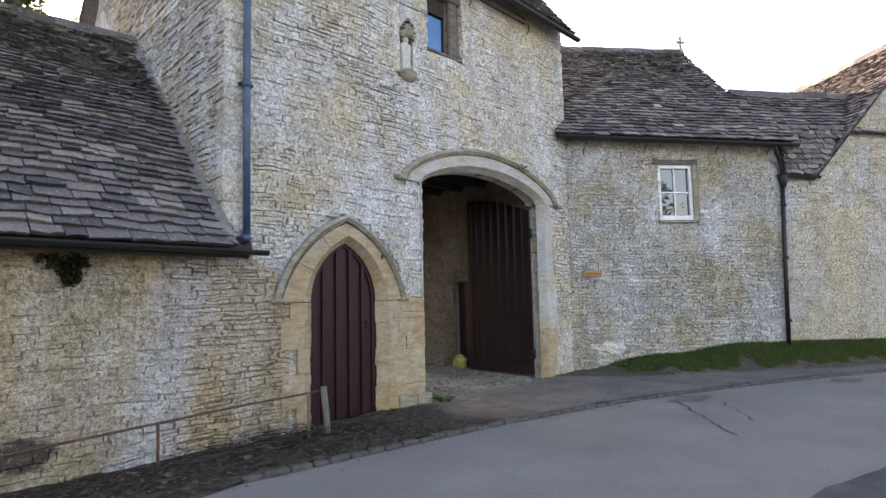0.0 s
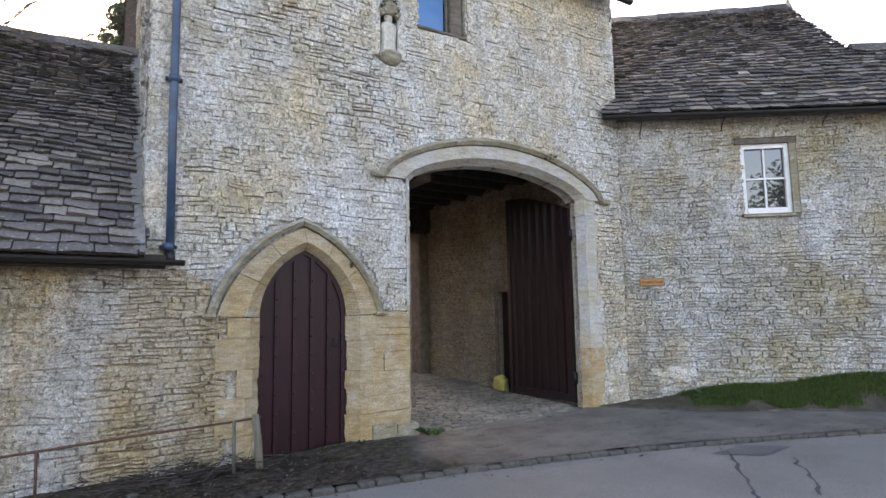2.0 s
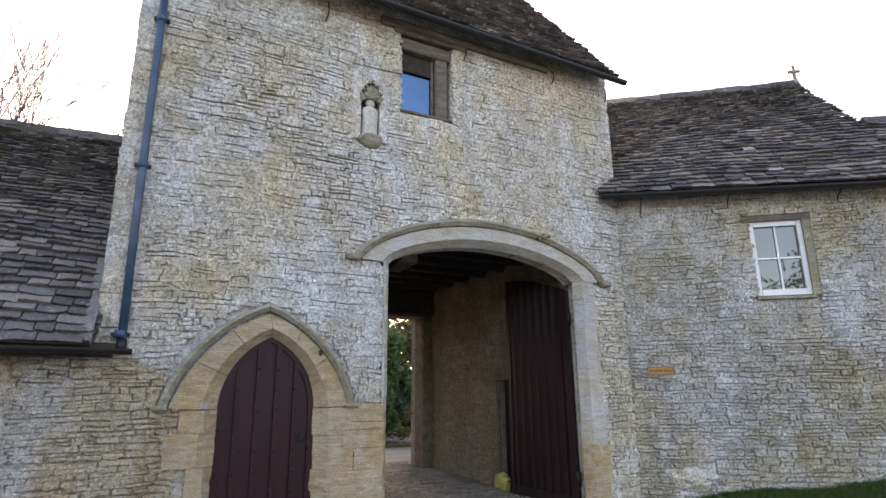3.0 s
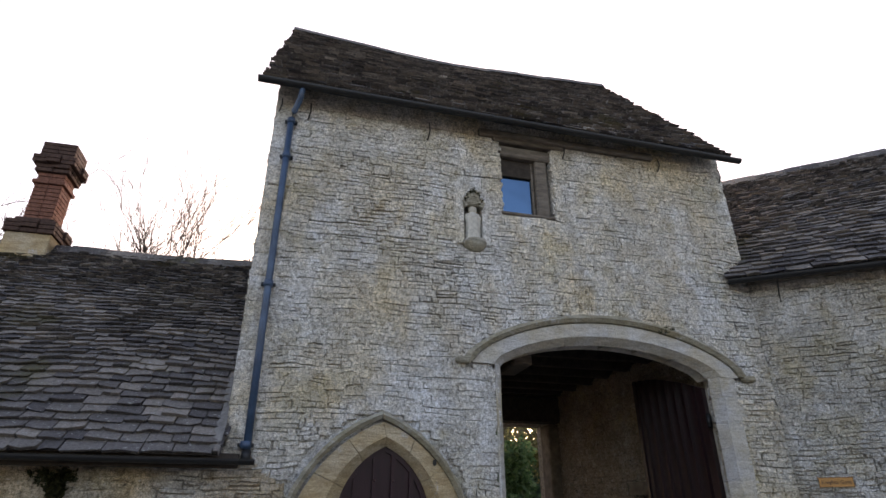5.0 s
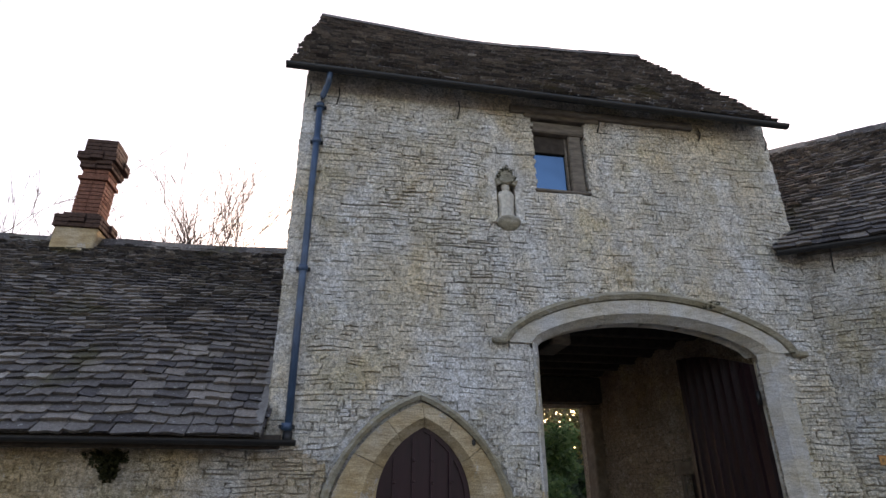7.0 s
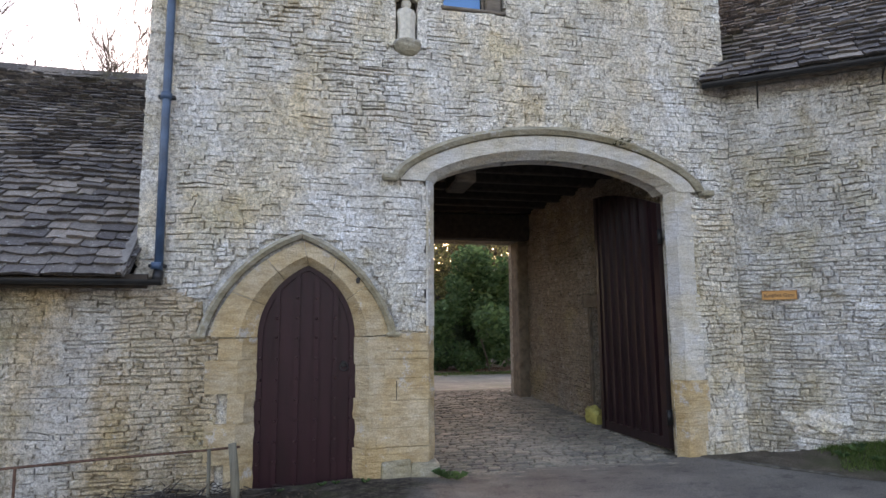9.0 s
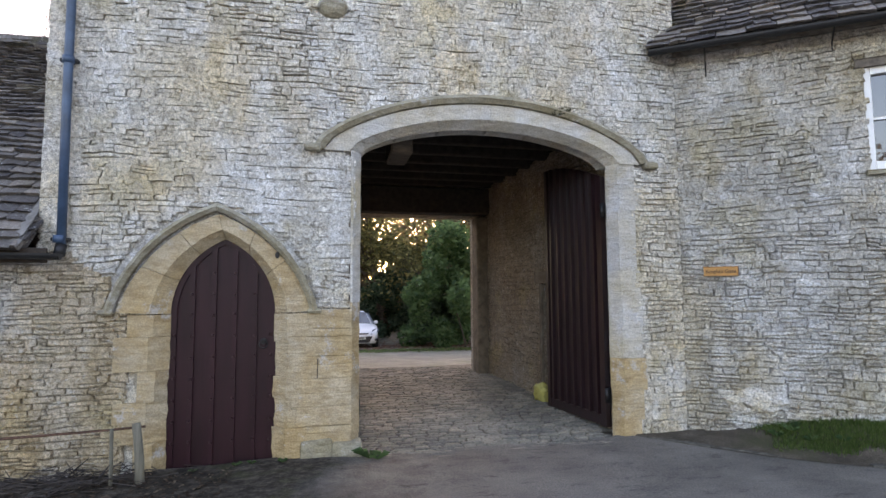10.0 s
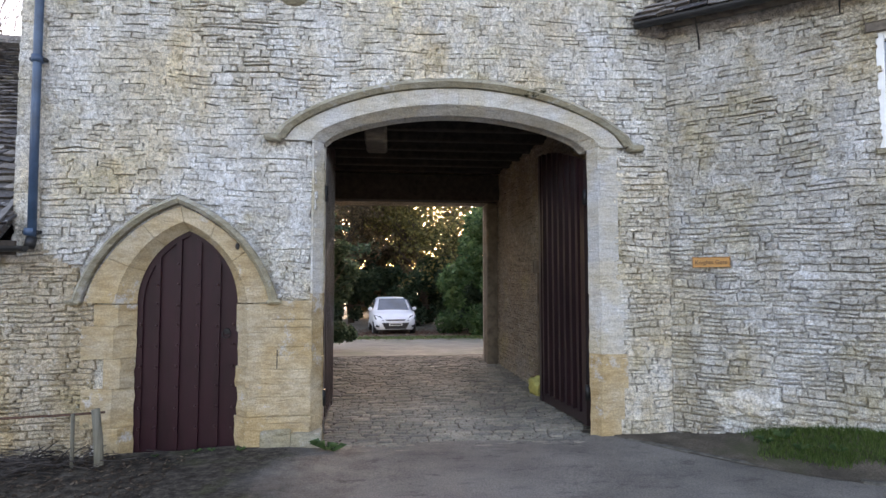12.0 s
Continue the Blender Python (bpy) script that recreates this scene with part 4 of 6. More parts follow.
# ---- gates and small door ----
def gate_leaf(hinge, free, mirrored, label):
    """One leaf of the carriage gate: boards with cover strips, a shaped head, ledges, hinges."""
    hx, hy = hinge
    d = Vector((free[0] - hx, free[1] - hy, 0))
    wide = d.length
    d.normalize()
    nrm = Vector((-d.y, d.x, 0)) * (1 if not mirrored else -1)
    ob = thing("gate_leaf", label, "gate", (hx, hy, 0.02), "carriage gate leaves")

    def put(u, w, v):
        return Vector((hx, hy, 0)) + d * u + nrm * w + Vector((0, 0, v))

    def head(u):
        return 3.17 + 0.36 * math.sin(min(u / wide, 1) * math.pi / 2)

    def bar(name, u0, u1, w0, w1, v0, v1=None, mat=GATE_PAINT, lab=""):
        top0, top1 = (head(u0), head(u1)) if v1 is None else (v1, v1)
        vs = [put(u, w, v) for w in (w0, w1) for u, v in ((u0, v0), (u1, v0), (u1, top1), (u0, top0))]
        return hang(mesh_part(name, vs, [(0, 1, 2, 3), (7, 6, 5, 4), (0, 4, 5, 1), (1, 5, 6, 2), (2, 6, 7, 3), (3, 7, 4, 0)], mat, None, lab), ob)

    n = 8
    for k in range(n):
        bar("board", wide * k / n + 0.002, wide * (k + 1) / n - 0.002, -0.02, 0.012, 0.03)
    for k in range(1, n):
        u = wide * k / n
        bar("cover_strip", u - 0.02, u + 0.02, 0.0125, 0.066, 0.16)
    bar("hanging_stile", 0.0, 0.11, 0.0125, 0.055, 0.03)
    bar("meeting_stile", wide - 0.07, wide, 0.0125, 0.05, 0.03)
    bar("bottom_rail", 0.112, wide - 0.072, 0.0127, 0.03, 0.03, 0.155)
    for v in (0.5, 1.7, 2.8):
        bar("ledge", 0.05, wide - 0.05, -0.075, -0.0205, v, v + 0.16)
    for v in (0.42, 2.72):
        hang(tube("hinge", [put(-0.03, 0.05, v - 0.09), put(-0.03, 0.05, v + 0.09)], 0.035, BLACK_IRON, None, "black iron hinge knuckle", 8), ob)
    return ob


gate_leaf((8.625, 5.93), (8.46, 7.37), False, "dark painted vertical board carriage gate leaf standing open")
gate_leaf((5.47, 5.96), (5.445, 7.40), True, "dark painted carriage gate leaf folded open along the passage wall")

door = thing("arched_door", "maroon painted pointed plank door with cover strips and iron studs, closed", "door", (DOOR_X, F + 0.15, -0.03))
DY = F + 0.15


def door_top(x, inset=0.0):
    """Height of the door's pointed head at x."""
    a, h = DOOR_A + 0.03 - inset, DOOR_H + 0.045 - inset * 1.2
    c = (h * h - a * a) / (2 * a)
    q = (a + c) ** 2 - (abs(x - DOOR_X) + c) ** 2
    return SPRING + math.sqrt(max(q, 0))


def door_board(name, x0, x1, y0, y1, z0, mat, label="", inset=0.0):
    n = 6
    xs = [x0 + (x1 - x0) * i / n for i in range(n + 1)]
    verts = []
    for y in (y0, y1):
        verts += [(x, y, z0) for x in xs] + [(x, y, max(door_top(x, inset), z0 + 0.1)) for x in xs]
    m, k = n + 1, 2 * (n + 1)
    faces = []
    for i in range(n):
        faces += [(i, i + 1, m + i + 1, m + i), (k + i + 1, k + i, k + m + i, k + m + i + 1), (m + i, m + i + 1, k + m + i + 1, k + m + i), (i + 1, i, k + i, k + i + 1)]
    faces += [(0, m, k + m, k), (n, k + n, k + m + n, m + n)]
    return hang(mesh_part(name, verts, faces, mat, None, label), door)


edges = [DOOR_X + x for x in (-0.53, -0.315, -0.105, 0.10, 0.305, 0.53)]
for x0, x1 in zip(edges, edges[1:]):
    door_board("plank", x0 + 0.002, x1 - 0.002, DY, DY + 0.05, -0.10, MAROON)
for x in edges[1:-1]:
    strip = door_board("cover_strip", x - 0.026, x + 0.026, DY - 0.034, DY - 0.0005, -0.04, MAROON, "", 0.07)
# edge moulding that follows the pointed head
for side in (-1, 1):
    pts_o, pts_i = [], []
    for i in range(17):
        x, z = arc_point(DOOR_A + 0.02, DOOR_H + 0.03, i / 16)
        xi, zi = arc_point(DOOR_A - 0.055, DOOR_H - 0.05, i / 16)
        pts_o.append((DOOR_X + side * x, SPRING + z))
        pts_i.append((DOOR_X + side * xi, SPRING + zi))
    pts_o.insert(0, (DOOR_X + side * (DOOR_A + 0.02), -0.04))
    pts_i.insert(0, (DOOR_X + side * (DOOR_A - 0.055), -0.04))
    verts, faces = [], []
    for (xo, zo), (xi, zi) in zip(pts_o, pts_i):
        verts += [(xo, DY - 0.0006, zo), (xo, DY - 0.024, zo), (xi, DY - 0.024, zi), (xi, DY - 0.0006, zi)]
    for i in range(len(pts_o) - 1):
        for k in range(4):
            a, b = i * 4 + k, i * 4 + (k + 1) % 4
            faces.append((a, b, b + 4, a + 4))
    faces += [(0, 1, 2, 3), tuple(len(verts) - 4 + k for k in (3, 2, 1, 0))]
    hang(mesh_part("edge_moulding", verts, faces, MAROON), door)
stud = bpy.data.meshes.new("stud")
bm = bmesh.new()
bmesh.ops.create_cone(bm, segments=6, radius1=0.017, radius2=0.007, depth=0.016, cap_ends=True)
bm.to_mesh(stud)
bm.free()
stud.materials.append(STUD_IRON)
for x in edges[1:-1] + [edges[0] + 0.055, edges[-1] - 0.055]:
    for k in range(9):
        z = 0.18 + 0.215 * k
        if z < door_top(x, 0.12) - 0.03:
            o = new("stud", stud)
            hang(o, door)
            o.matrix_basis = pose(x + rng.uniform(-0.004, 0.004), DY - 0.041, z + rng.uniform(-0.01, 0.01), 90, 0, 0)
ring = thing("ring_handle", "black iron ring handle on a round plate", "", (DOOR_X + 0.40, DY - 0.03, 1.17))
hang(ring, door)
bm = bmesh.new()
bmesh.ops.create_cone(bm, segments=10, radius1=0.035, radius2=0.03, depth=0.014, cap_ends=True)
bmesh.ops.transform(bm, matrix=pose(DOOR_X + 0.40, DY - 0.008, 1.185, 90, 0, 0), verts=bm.verts)
hang(part("back_plate", bm, BLACK_IRON), ring)
hang(tube("ring", [(DOOR_X + 0.40 + 0.042 * math.cos(a * math.pi / 7), DY - 0.03, 1.155 + 0.042 * math.sin(a * math.pi / 7)) for a in range(15)], 0.007, BLACK_IRON, None, "", 6), ring)
tagged(block("door_threshold", DOOR_X - 0.56, DOOR_X + 0.56, F + 0.10, F + 0.42, -0.3, -0.105, HOODSTONE, None, "worn stone sill of the small door", 0.02, 0.01), category="sill", kind="structure")
# unseen sheet added to keep the space behind the door dark
tagged(block("porch_back", 3.3, 5.0, F + 0.36, F + 0.40, -0.3, 2.7, DARKNESS, None, "unseen near-black backing sheet behind the small door", 0), category="wall", kind="structure")

# statue in the niche: one plain draped shape
bm = bmesh.new()
prof = ((0.0, 0.075), (0.03, 0.08), (0.15, 0.07), (0.26, 0.072), (0.34, 0.082), (0.39, 0.07), (0.42, 0.03), (0.44, 0.042), (0.48, 0.046), (0.515, 0.03), (0.525, 0.0))
rows_s = []
for z, r_ in prof:
    row = []
    for k in range(16):
        a = 2 * math.pi * k / 16
        fold = 1 + (0.12 * math.sin(5 * a + z * 6) if z < 0.36 else 0)
        row.append(bm.verts.new((5.19 + math.cos(a) * r_ * 1.4 * fold, F + 0.03 + math.sin(a) * r_ * 0.8 * fold, 4.905 + z * 1.08)))
    rows_s.append(row)
for a, b in zip(rows_s, rows_s[1:]):
    for k in range(16):
        bm.faces.new((a[k], a[(k + 1) % 16], b[(k + 1) % 16], b[k]))
statue = part("statue", bm, STATUE, None, "small weathered limestone statue of a robed figure in a niche")
tagged(statue, category="statue")

# ---- low range beside the gatehouse ----
low_range = thing("low_range", "low rubble stone outbuilding with slate roof and brick chimney", "outbuilding", (-2, F, 0))


def low_child(ob):
    return hang(ob, low_range)


low_wall = low_child(slab("front_wall", [(-6, -0.5), (2.42, -0.5), (2.42, 2.12), (-6, 2.12)], [], lambda u, v, w: Vector((u, F + 0.03 - w, v)), 0.4, LOWWALL_MORTAR, None, "stained limewashed rubble stone wall with ochre stones"))


def low_rough(x, z):
    k = noise.noise(Vector((x * 0.9, z * 0.6, 14.0)))
    return 0.12 + 0.85 * smooth(1.6, 2.4, x + 0.5 * k) + 0.25 * max(0, k) + 0.45 * smooth(0.45, 0.1, z + 0.3 * k)


stone_face(low_wall, place_front, courses(-6, 3.3, -0.15, 2.42, (0.042, 0.08), (0.11, 0.30), rng, 0.03), lambda u, v: v < 2.06 if u < 2.42 else front_keep(u, v) and runs_on(u, v), LOWWALL, rng, (0.006, 0.02), lambda x, z: x > -0.2 and z > 0.15, 300, rough=low_rough, gap=0.007)
for f in (slab("end_wall", [(F, -0.5), (12.2, -0.5), (12.2, 2.1), (8.9, 5.4), (F, 2.1)], [], lambda u, v, w: Vector((-6 - w, u, v)), 0.3, LOWWALL_MORTAR), slab("rear_wall", [(-6, -0.5), (2.42, -0.5), (2.42, 2.1), (-6, 2.1)], [], lambda u, v, w: Vector((u, 12.2 + w, v)), 0.3, LOWWALL_MORTAR)):
    low_child(f)


def low_sag(u, s):
    return 0.05 * noise.noise(Vector((u * 0.5, s * 0.6, 9))) - 0.05 * math.sin(math.pi * u / 8.7) * s / 5.0


low_up = Vector((0, 3.63, 3.52))
low_roof, _ = slate_roof("roof", None, (-6.2, 5.24, 2.10), (1, 0, 0), low_up, 8.62, low_up.length, lambda u, s: True, low_sag, rng, "dark stone slate roof in diminishing courses with moss and lichen",
                         lambda u, s: u > 5.6 and s < 2.6, 0.15, 0.075)
low_child(low_roof)
low_child(slate_roof("rear_roof", None, (-6.2, 12.5, 2.10), (1, 0, 0), Vector((0, -3.63, 3.52)), 8.62, low_up.length, lambda u, s: True, low_sag, rng, "", None, 0.5, 0.4)[0])
ridge_tiles(low_roof, [(-6.2 + 8.62 * i / 8, 8.87, 5.60 + low_sag(8.62 * i / 8, 5.0)) for i in range(9)], rng)
# mortar fillet where the roof meets the gatehouse
for i in range(12):
    a, b = i / 12, (i + 1) / 12
    p, q = Vector((2.415, 5.3 + 3.6 * a, 2.24 + 3.5 * a)), Vector((2.415, 5.3 + 3.6 * b, 2.24 + 3.5 * b))
    wob = rng.uniform(0.06, 0.13)
    low_child(mesh_part("mortar_fillet", [p, q, q + Vector((-wob, -0.02, -0.07)), p + Vector((-wob, -0.02, -0.07)), p + Vector((0, -0.07, -0.1)), q + Vector((0, -0.07, -0.1))], [(0, 1, 2, 3), (3, 2, 5, 4)], FILLET))
low_child(block("eaves_board", -6.1, 2.6, 5.32, 5.36, 1.98, 2.12, DARK_TIMBER, None, "black eaves board", 0.005))
gutter("gutter", (-6.1, 5.22, 2.10), (2.76, 5.22, 2.06), BLACK_IRON, "black iron gutter along the low slate roof", 0.055)

# chimney
chimney = hang(thing("chimney", "red brick chimney stack with corbelled sooty courses on a stone base", "", (-1.45, 8.9, 5.4)), low_range)
brick_meshes = {}


def brick(x0, x1, y0, y1, z0, z1, mat):
    key = (round(x1 - x0, 2), round(y1 - y0, 2), round(z1 - z0, 3), mat.name)
    if key not in brick_meshes:
        bm = bmesh.new()
        bmesh.ops.create_cube(bm, size=1)
        bmesh.ops.transform(bm, matrix=Matrix.Diagonal((x1 - x0, y1 - y0, z1 - z0, 1)), verts=bm.verts)
        bmesh.ops.bevel(bm, geom=list(bm.edges), offset=0.005, segments=1, affect="EDGES")
        me = bpy.data.meshes.new("brick")
        bm.to_mesh(me)
        bm.free()
        me.materials.append(mat)
        brick_meshes[key] = me
    o = new("brick", brick_meshes[key])
    o.parent = chimney
    o.matrix_parent_inverse = Matrix.Translation(chimney.matrix_basis.translation).inverted()
    o.matrix_basis = pose((x0 + x1) / 2, (y0 + y1) / 2, (z0 + z1) / 2 + CZ, rng.uniform(-1, 1), rng.uniform(-1, 1), rng.uniform(-1, 1))


CX, CY, CZ = -1.40, 8.87, -0.16
hang(block("chimney_base", CX - 0.33, CX + 0.33, CY - 0.33, CY + 0.33, 5.2, 5.70, ASHLAR, None, "pale stone chimney base", 0.02, 0.01), chimney)
hang(block("chimney_core", CX - 0.165, CX + 0.165, CY - 0.165, CY + 0.165, 5.6, 7.43, SOOTY, None, "", 0), chimney)
z, k = 5.85, 0
while z < 7.58:
    if z < 6.02:
        half, mat = 0.37, SOOTY
    elif z < 6.12:
        half, mat = 0.29, SOOTY
    elif 6.82 < z < 6.90:
        half, mat = 0.255, BRICK
    elif 7.05 < z < 7.16:
        half, mat = 0.27, SOOTY
    elif 7.16 <= z < 7.34:
        half, mat = 0.33, SOOTY
    elif z >= 7.34:
        half, mat = 0.265, SOOTY
    else:
        half, mat = 0.215, BRICK
    n = max(round(2 * half / 0.225), 2)
    w = 2 * half / n
    for i in range(n):
        toothed = 0.04 if (5.9 < z < 6.02 or 7.12 < z < 7.3) and i % 2 else 0
        off = 0.5 * w if k % 2 and half < 0.3 else 0
        a = -half + i * w
        brick(CX + a + 0.004, CX + a + w - 0.004, CY - half - toothed, CY - half + 0.10, z, z + 0.066, mat)
        brick(CX + a + 0.004, CX + a + w - 0.004, CY + half - 0.10, CY + half + toothed, z, z + 0.066, mat)
    for i in range(n - 1):
        a = -half + 0.10 + i * (2 * half - 0.2) / (n - 1)
        b = a + (2 * half - 0.2) / (n - 1)
        toothed = 0.04 if (5.9 < z < 6.02 or 7.12 < z < 7.3) and i % 2 else 0
        for sx in (-1, 1):
            xa, xb = (CX + half - 0.10, CX + half + toothed) if sx > 0 else (CX - half - toothed, CX - half + 0.10)
            brick(xa, xb, CY + a + 0.004, CY + b - 0.004, z, z + 0.066, mat)
    z += 0.075
    k += 1
hang(block("chimney_cap", CX - 0.25, CX + 0.25, CY - 0.25, CY + 0.25, 7.42, 7.46, SOOTY, None, "", 0.01, 0.01), chimney)

# ---- wing at an angle ----
wing = thing("cottage_wing", "rubble stone cottage wing with stone slate roof and small white window", "cottage", (WX, WY, 0))


def wing_child(ob):
    return hang(ob, wing)


WIN = (1.93, 2.67, 3.0, 4.16)
wing_wall = wing_child(slab("front_wall", [(-0.02, -0.4), (5.1, -0.4), (5.1, 4.75), (-0.02, 4.85)], [[(WIN[0], WIN[2]), (WIN[1], WIN[2]), (WIN[1], WIN[3]), (WIN[0], WIN[3])]], lambda u, v, w: place_wing(u, v, w - 0.03), 0.38, WING_MORTAR, None, "grey lichened dry rubble stone wall in thin courses"))


def wing_keep(u, v):
    return not (WIN[0] - 0.02 < u < WIN[1] + 0.12 and WIN[2] - 0.1 < v < WIN[3] + 0.12) and u < 4.62


stone_face(wing_wall, place_wing, courses(-0.02, 4.65, -0.1, 4.72, (0.045, 0.092), (0.09, 0.25), rng, 0.028), wing_keep, WINGSTONE, rng, (0.002, 0.010), lambda u, v: 0.0 < u < 2.2 and 0.2 < v < 2.6, 300, rough=lambda u, v: max(0.1, 0.5 + 0.6 * noise.noise(Vector((u * 1.3, v * 1.3, 30))) + 0.7 * smooth(3.2, 1.4, v)), gap=0.016)
cream_wall = wing_child(slab("end_bay_wall", [(5.1, -0.4), (5.42, -0.4), (5.42, 3.9), (5.1, 3.9)], [], lambda u, v, w: place_wing(u, v, w - 0.03), 0.4, CREAM))
stone_face(wing_wall, place_wing, courses(4.63, 5.27, 0.2, 3.86, (0.07, 0.1), (0.16, 0.34), rng), lambda u, v: True, CREAM, rng, (0.003, 0.010), rest="limewashed_coursing", rough=lambda u, v: 0.35)


def wing_sag(u, s):
    return 0.04 * noise.noise(Vector((u * 0.6, s * 0.6, 21))) - 0.022 * max(u - 0.3, 0) * (1 - s / 4.2)


WU = -WN * 2.72 + Vector((0, 0, 3.0))


def wing_inside(u, s):
    su = u - 0.3  # distance along the wing
    t = s / WU.length
    if su > 4.88 and t < 0.10:
        return False
    if su < 4.0:
        return True
    top = 1 - (su - 4.0) / 0.24 * 0.52 if su < 4.24 else 0.48
    return t < max(top, 0.48)


def wing_reach(s):
    t = s / WU.length
    return 0.3 + 4.0 + 0.24 * (1 - t) / 0.52 if t > 0.48 else 8.2


wing_origin = place_wing(-0.3, 4.70, 0.31)
wing_roof, wing_place = slate_roof("roof", None, wing_origin, WD, WU, 8.2, WU.length, wing_inside, wing_sag, rng, "dark stone slate roof with white lichen spots", lambda u, s: 0.3 < u < 3.6 and s < 1.6, 0.14, 0.075, wing_reach)
wing_child(wing_roof)
wing_child(slate_roof("rear_roof", None, place_wing(-0.3, 4.70, -5.1), WD, WN * 2.72 + Vector((0, 0, 3.0)), 4.3, WU.length, lambda u, s: True, wing_sag, rng, "", None, 0.5, 0.4)[0])
wing_child(slate_roof("rear_roof", None, place_wing(3.95, 4.70, -2.2), WD, WN * 2.72 + Vector((0, 0, 3.0)), 4.0, WU.length * 0.46, lambda u, s: True, lambda u, s: 0, rng, "", None, 0.5, 0.4)[0])
ridge_tiles(wing_roof, [wing_place(u, WU.length, 0.0) for u in (0.0, 1.1, 2.2, 3.3, 4.3)], rng, 0.14)
ridge_tiles(wing_roof, [wing_place(u, WU.length * 0.48, 0.0) for u in (4.6, 5.8, 7.0, 8.1)], rng, 0.12)
end_gable = wing_child(slab("end_gable", [(-2.4, 5.6), (0, 7.56), (2.4, 4.9), (2.4, 4.0), (-2.4, 4.0)], [], lambda u, v, w: place_wing(4.02 + w, v, -2.4 + u), 0.2, WING_MORTAR))
# carved stone cross on the gable
finial = thing("gable_cross", "small weathered stone cross finial on the roof gable", "finial", tuple(place_wing(3.98, 7.6, -2.38)))
fp = place_wing(3.98, 7.62, -2.38)
for nm, a, b, r0 in (("finial_base", (0, 0, -0.02), (0, 0, 0.16), 0.10), ("shaft", (0, 0, 0.14), (0, 0, 0.48), 0.035), ("arm", (-0.11, 0, 0.34), (0.11, 0, 0.34), 0.035)):
    if nm == "arm":
        pts_f = [fp + WD * a[0] + Vector((0, 0, a[2])), fp + WD * b[0] + Vector((0, 0, b[2]))]
    else:
        pts_f = [fp + Vector(a), fp + Vector(b)]
    hang(tube(nm, pts_f, r0, HOODSTONE, None, "", 8, r0 * (0.5 if nm == "finial_base" else 0.9)), finial)
gutter("gutter", place_wing(-0.28, 4.665, 0.33), place_wing(4.85, 4.53, 0.33), BLACK_IRON, "black iron gutter along the wing eaves", 0.058)
wing_child(hang(tube("eaves_plate", [place_wing(-0.02, 4.70, 0.03), place_wing(4.9, 4.60, 0.03)], 0.05, OLD_TIMBER, None, "", 6), wing))
for s, d in ((0.35, 0.28), (1.65, 0.18), (3.2, 0.16), (4.35, 0.18)):
    p = place_wing(s, 4.62 - 0.02 * s, 0.03)
    tagged(tube("gutter_strap", [p + WN * 0.22, p + WN * 0.02 + Vector((0, 0, -d * 0.6)), p + WN * 0.01 + Vector((0, 0, -d))], 0.009, BLACK_IRON, None, "black iron gutter strap fixed to the wall", 6), category="bracket", group="gutter straps")
wing_child(block("corner_core", 9.2, 9.75, 5.64, 6.3, -0.4, 4.9, WING_MORTAR, None, "", 0))
# downpipe with hopper at the end of the wing
pipe2 = thing("downpipe", "black iron downpipe with a hopper head on the wing wall", "downpipe", tuple(place_wing(4.55, 0.4, 0.08)))
hang(tube("pipe", [place_wing(4.50, 0.35, 0.08), place_wing(4.55, 2.0, 0.08), place_wing(4.62, 3.7, 0.08)], 0.043, BLACK_IRON, None, "", 10), pipe2)
hang(tube("swan_neck", [place_wing(4.36, 4.5, 0.3), place_wing(4.44, 4.36, 0.2), place_wing(4.56, 4.26, 0.12), place_wing(4.62, 4.1, 0.1), place_wing(4.63, 3.86, 0.1)], 0.036, BLACK_IRON, None, "", 10), pipe2)
hang(tube("hopper", [place_wing(4.625, 3.66, 0.1), place_wing(4.63, 3.78, 0.1), place_wing(4.63, 3.94, 0.1)], 0.05, BLACK_IRON, None, "", 8, 0.11), pipe2)
for v in (0.9, 2.2, 3.3):
    hang(tube("collar", [place_wing(4.515 + 0.03 * v, v - 0.03, 0.08), place_wing(4.515 + 0.03 * v, v + 0.03, 0.08)], 0.055, BLACK_IRON, None, "", 10), pipe2)

# cottage window
cw = hang(thing("cottage_window", "white painted four-pane casement window with a stone sill", "", tuple(place_wing(2.3, 3.0, 0))), wing)


def wing_block(name, s0, s1, v0, v1, w0, w1, mat, parent, label="", bevel=0.005):
    bm = bmesh.new()
    bmesh.ops.create_cube(bm, size=1)
    for v in bm.verts:
        v.co = place_wing((s0 + s1) / 2 + v.co.x * (s1 - s0), (v0 + v1) / 2 + v.co.z * (v1 - v0), (w0 + w1) / 2 + v.co.y * (w1 - w0))
    if bevel:
        bmesh.ops.bevel(bm, geom=list(bm.edges), offset=bevel, segments=1, affect="EDGES")
    bmesh.ops.recalc_face_normals(bm, faces=bm.faces)
    ob = part(name, bm, mat, None, label)
    return hang(ob, parent) if parent else ob


s0, s1, v0, v1 = WIN
wing_block("window_frame", s0, s0 + 0.065, v0, v1, -0.12, -0.03, WHITE_PAINT, cw)
wing_block("window_frame", s1 - 0.065, s1, v0, v1, -0.12, -0.03, WHITE_PAINT, cw)
wing_block("window_frame", s0 + 0.066, s1 - 0.066, v1 - 0.075, v1, -0.12, -0.03, WHITE_PAINT, cw)
wing_block("window_frame", s0 + 0.066, s1 - 0.066, v0, v0 + 0.10, -0.12, -0.02, WHITE_PAINT, cw)
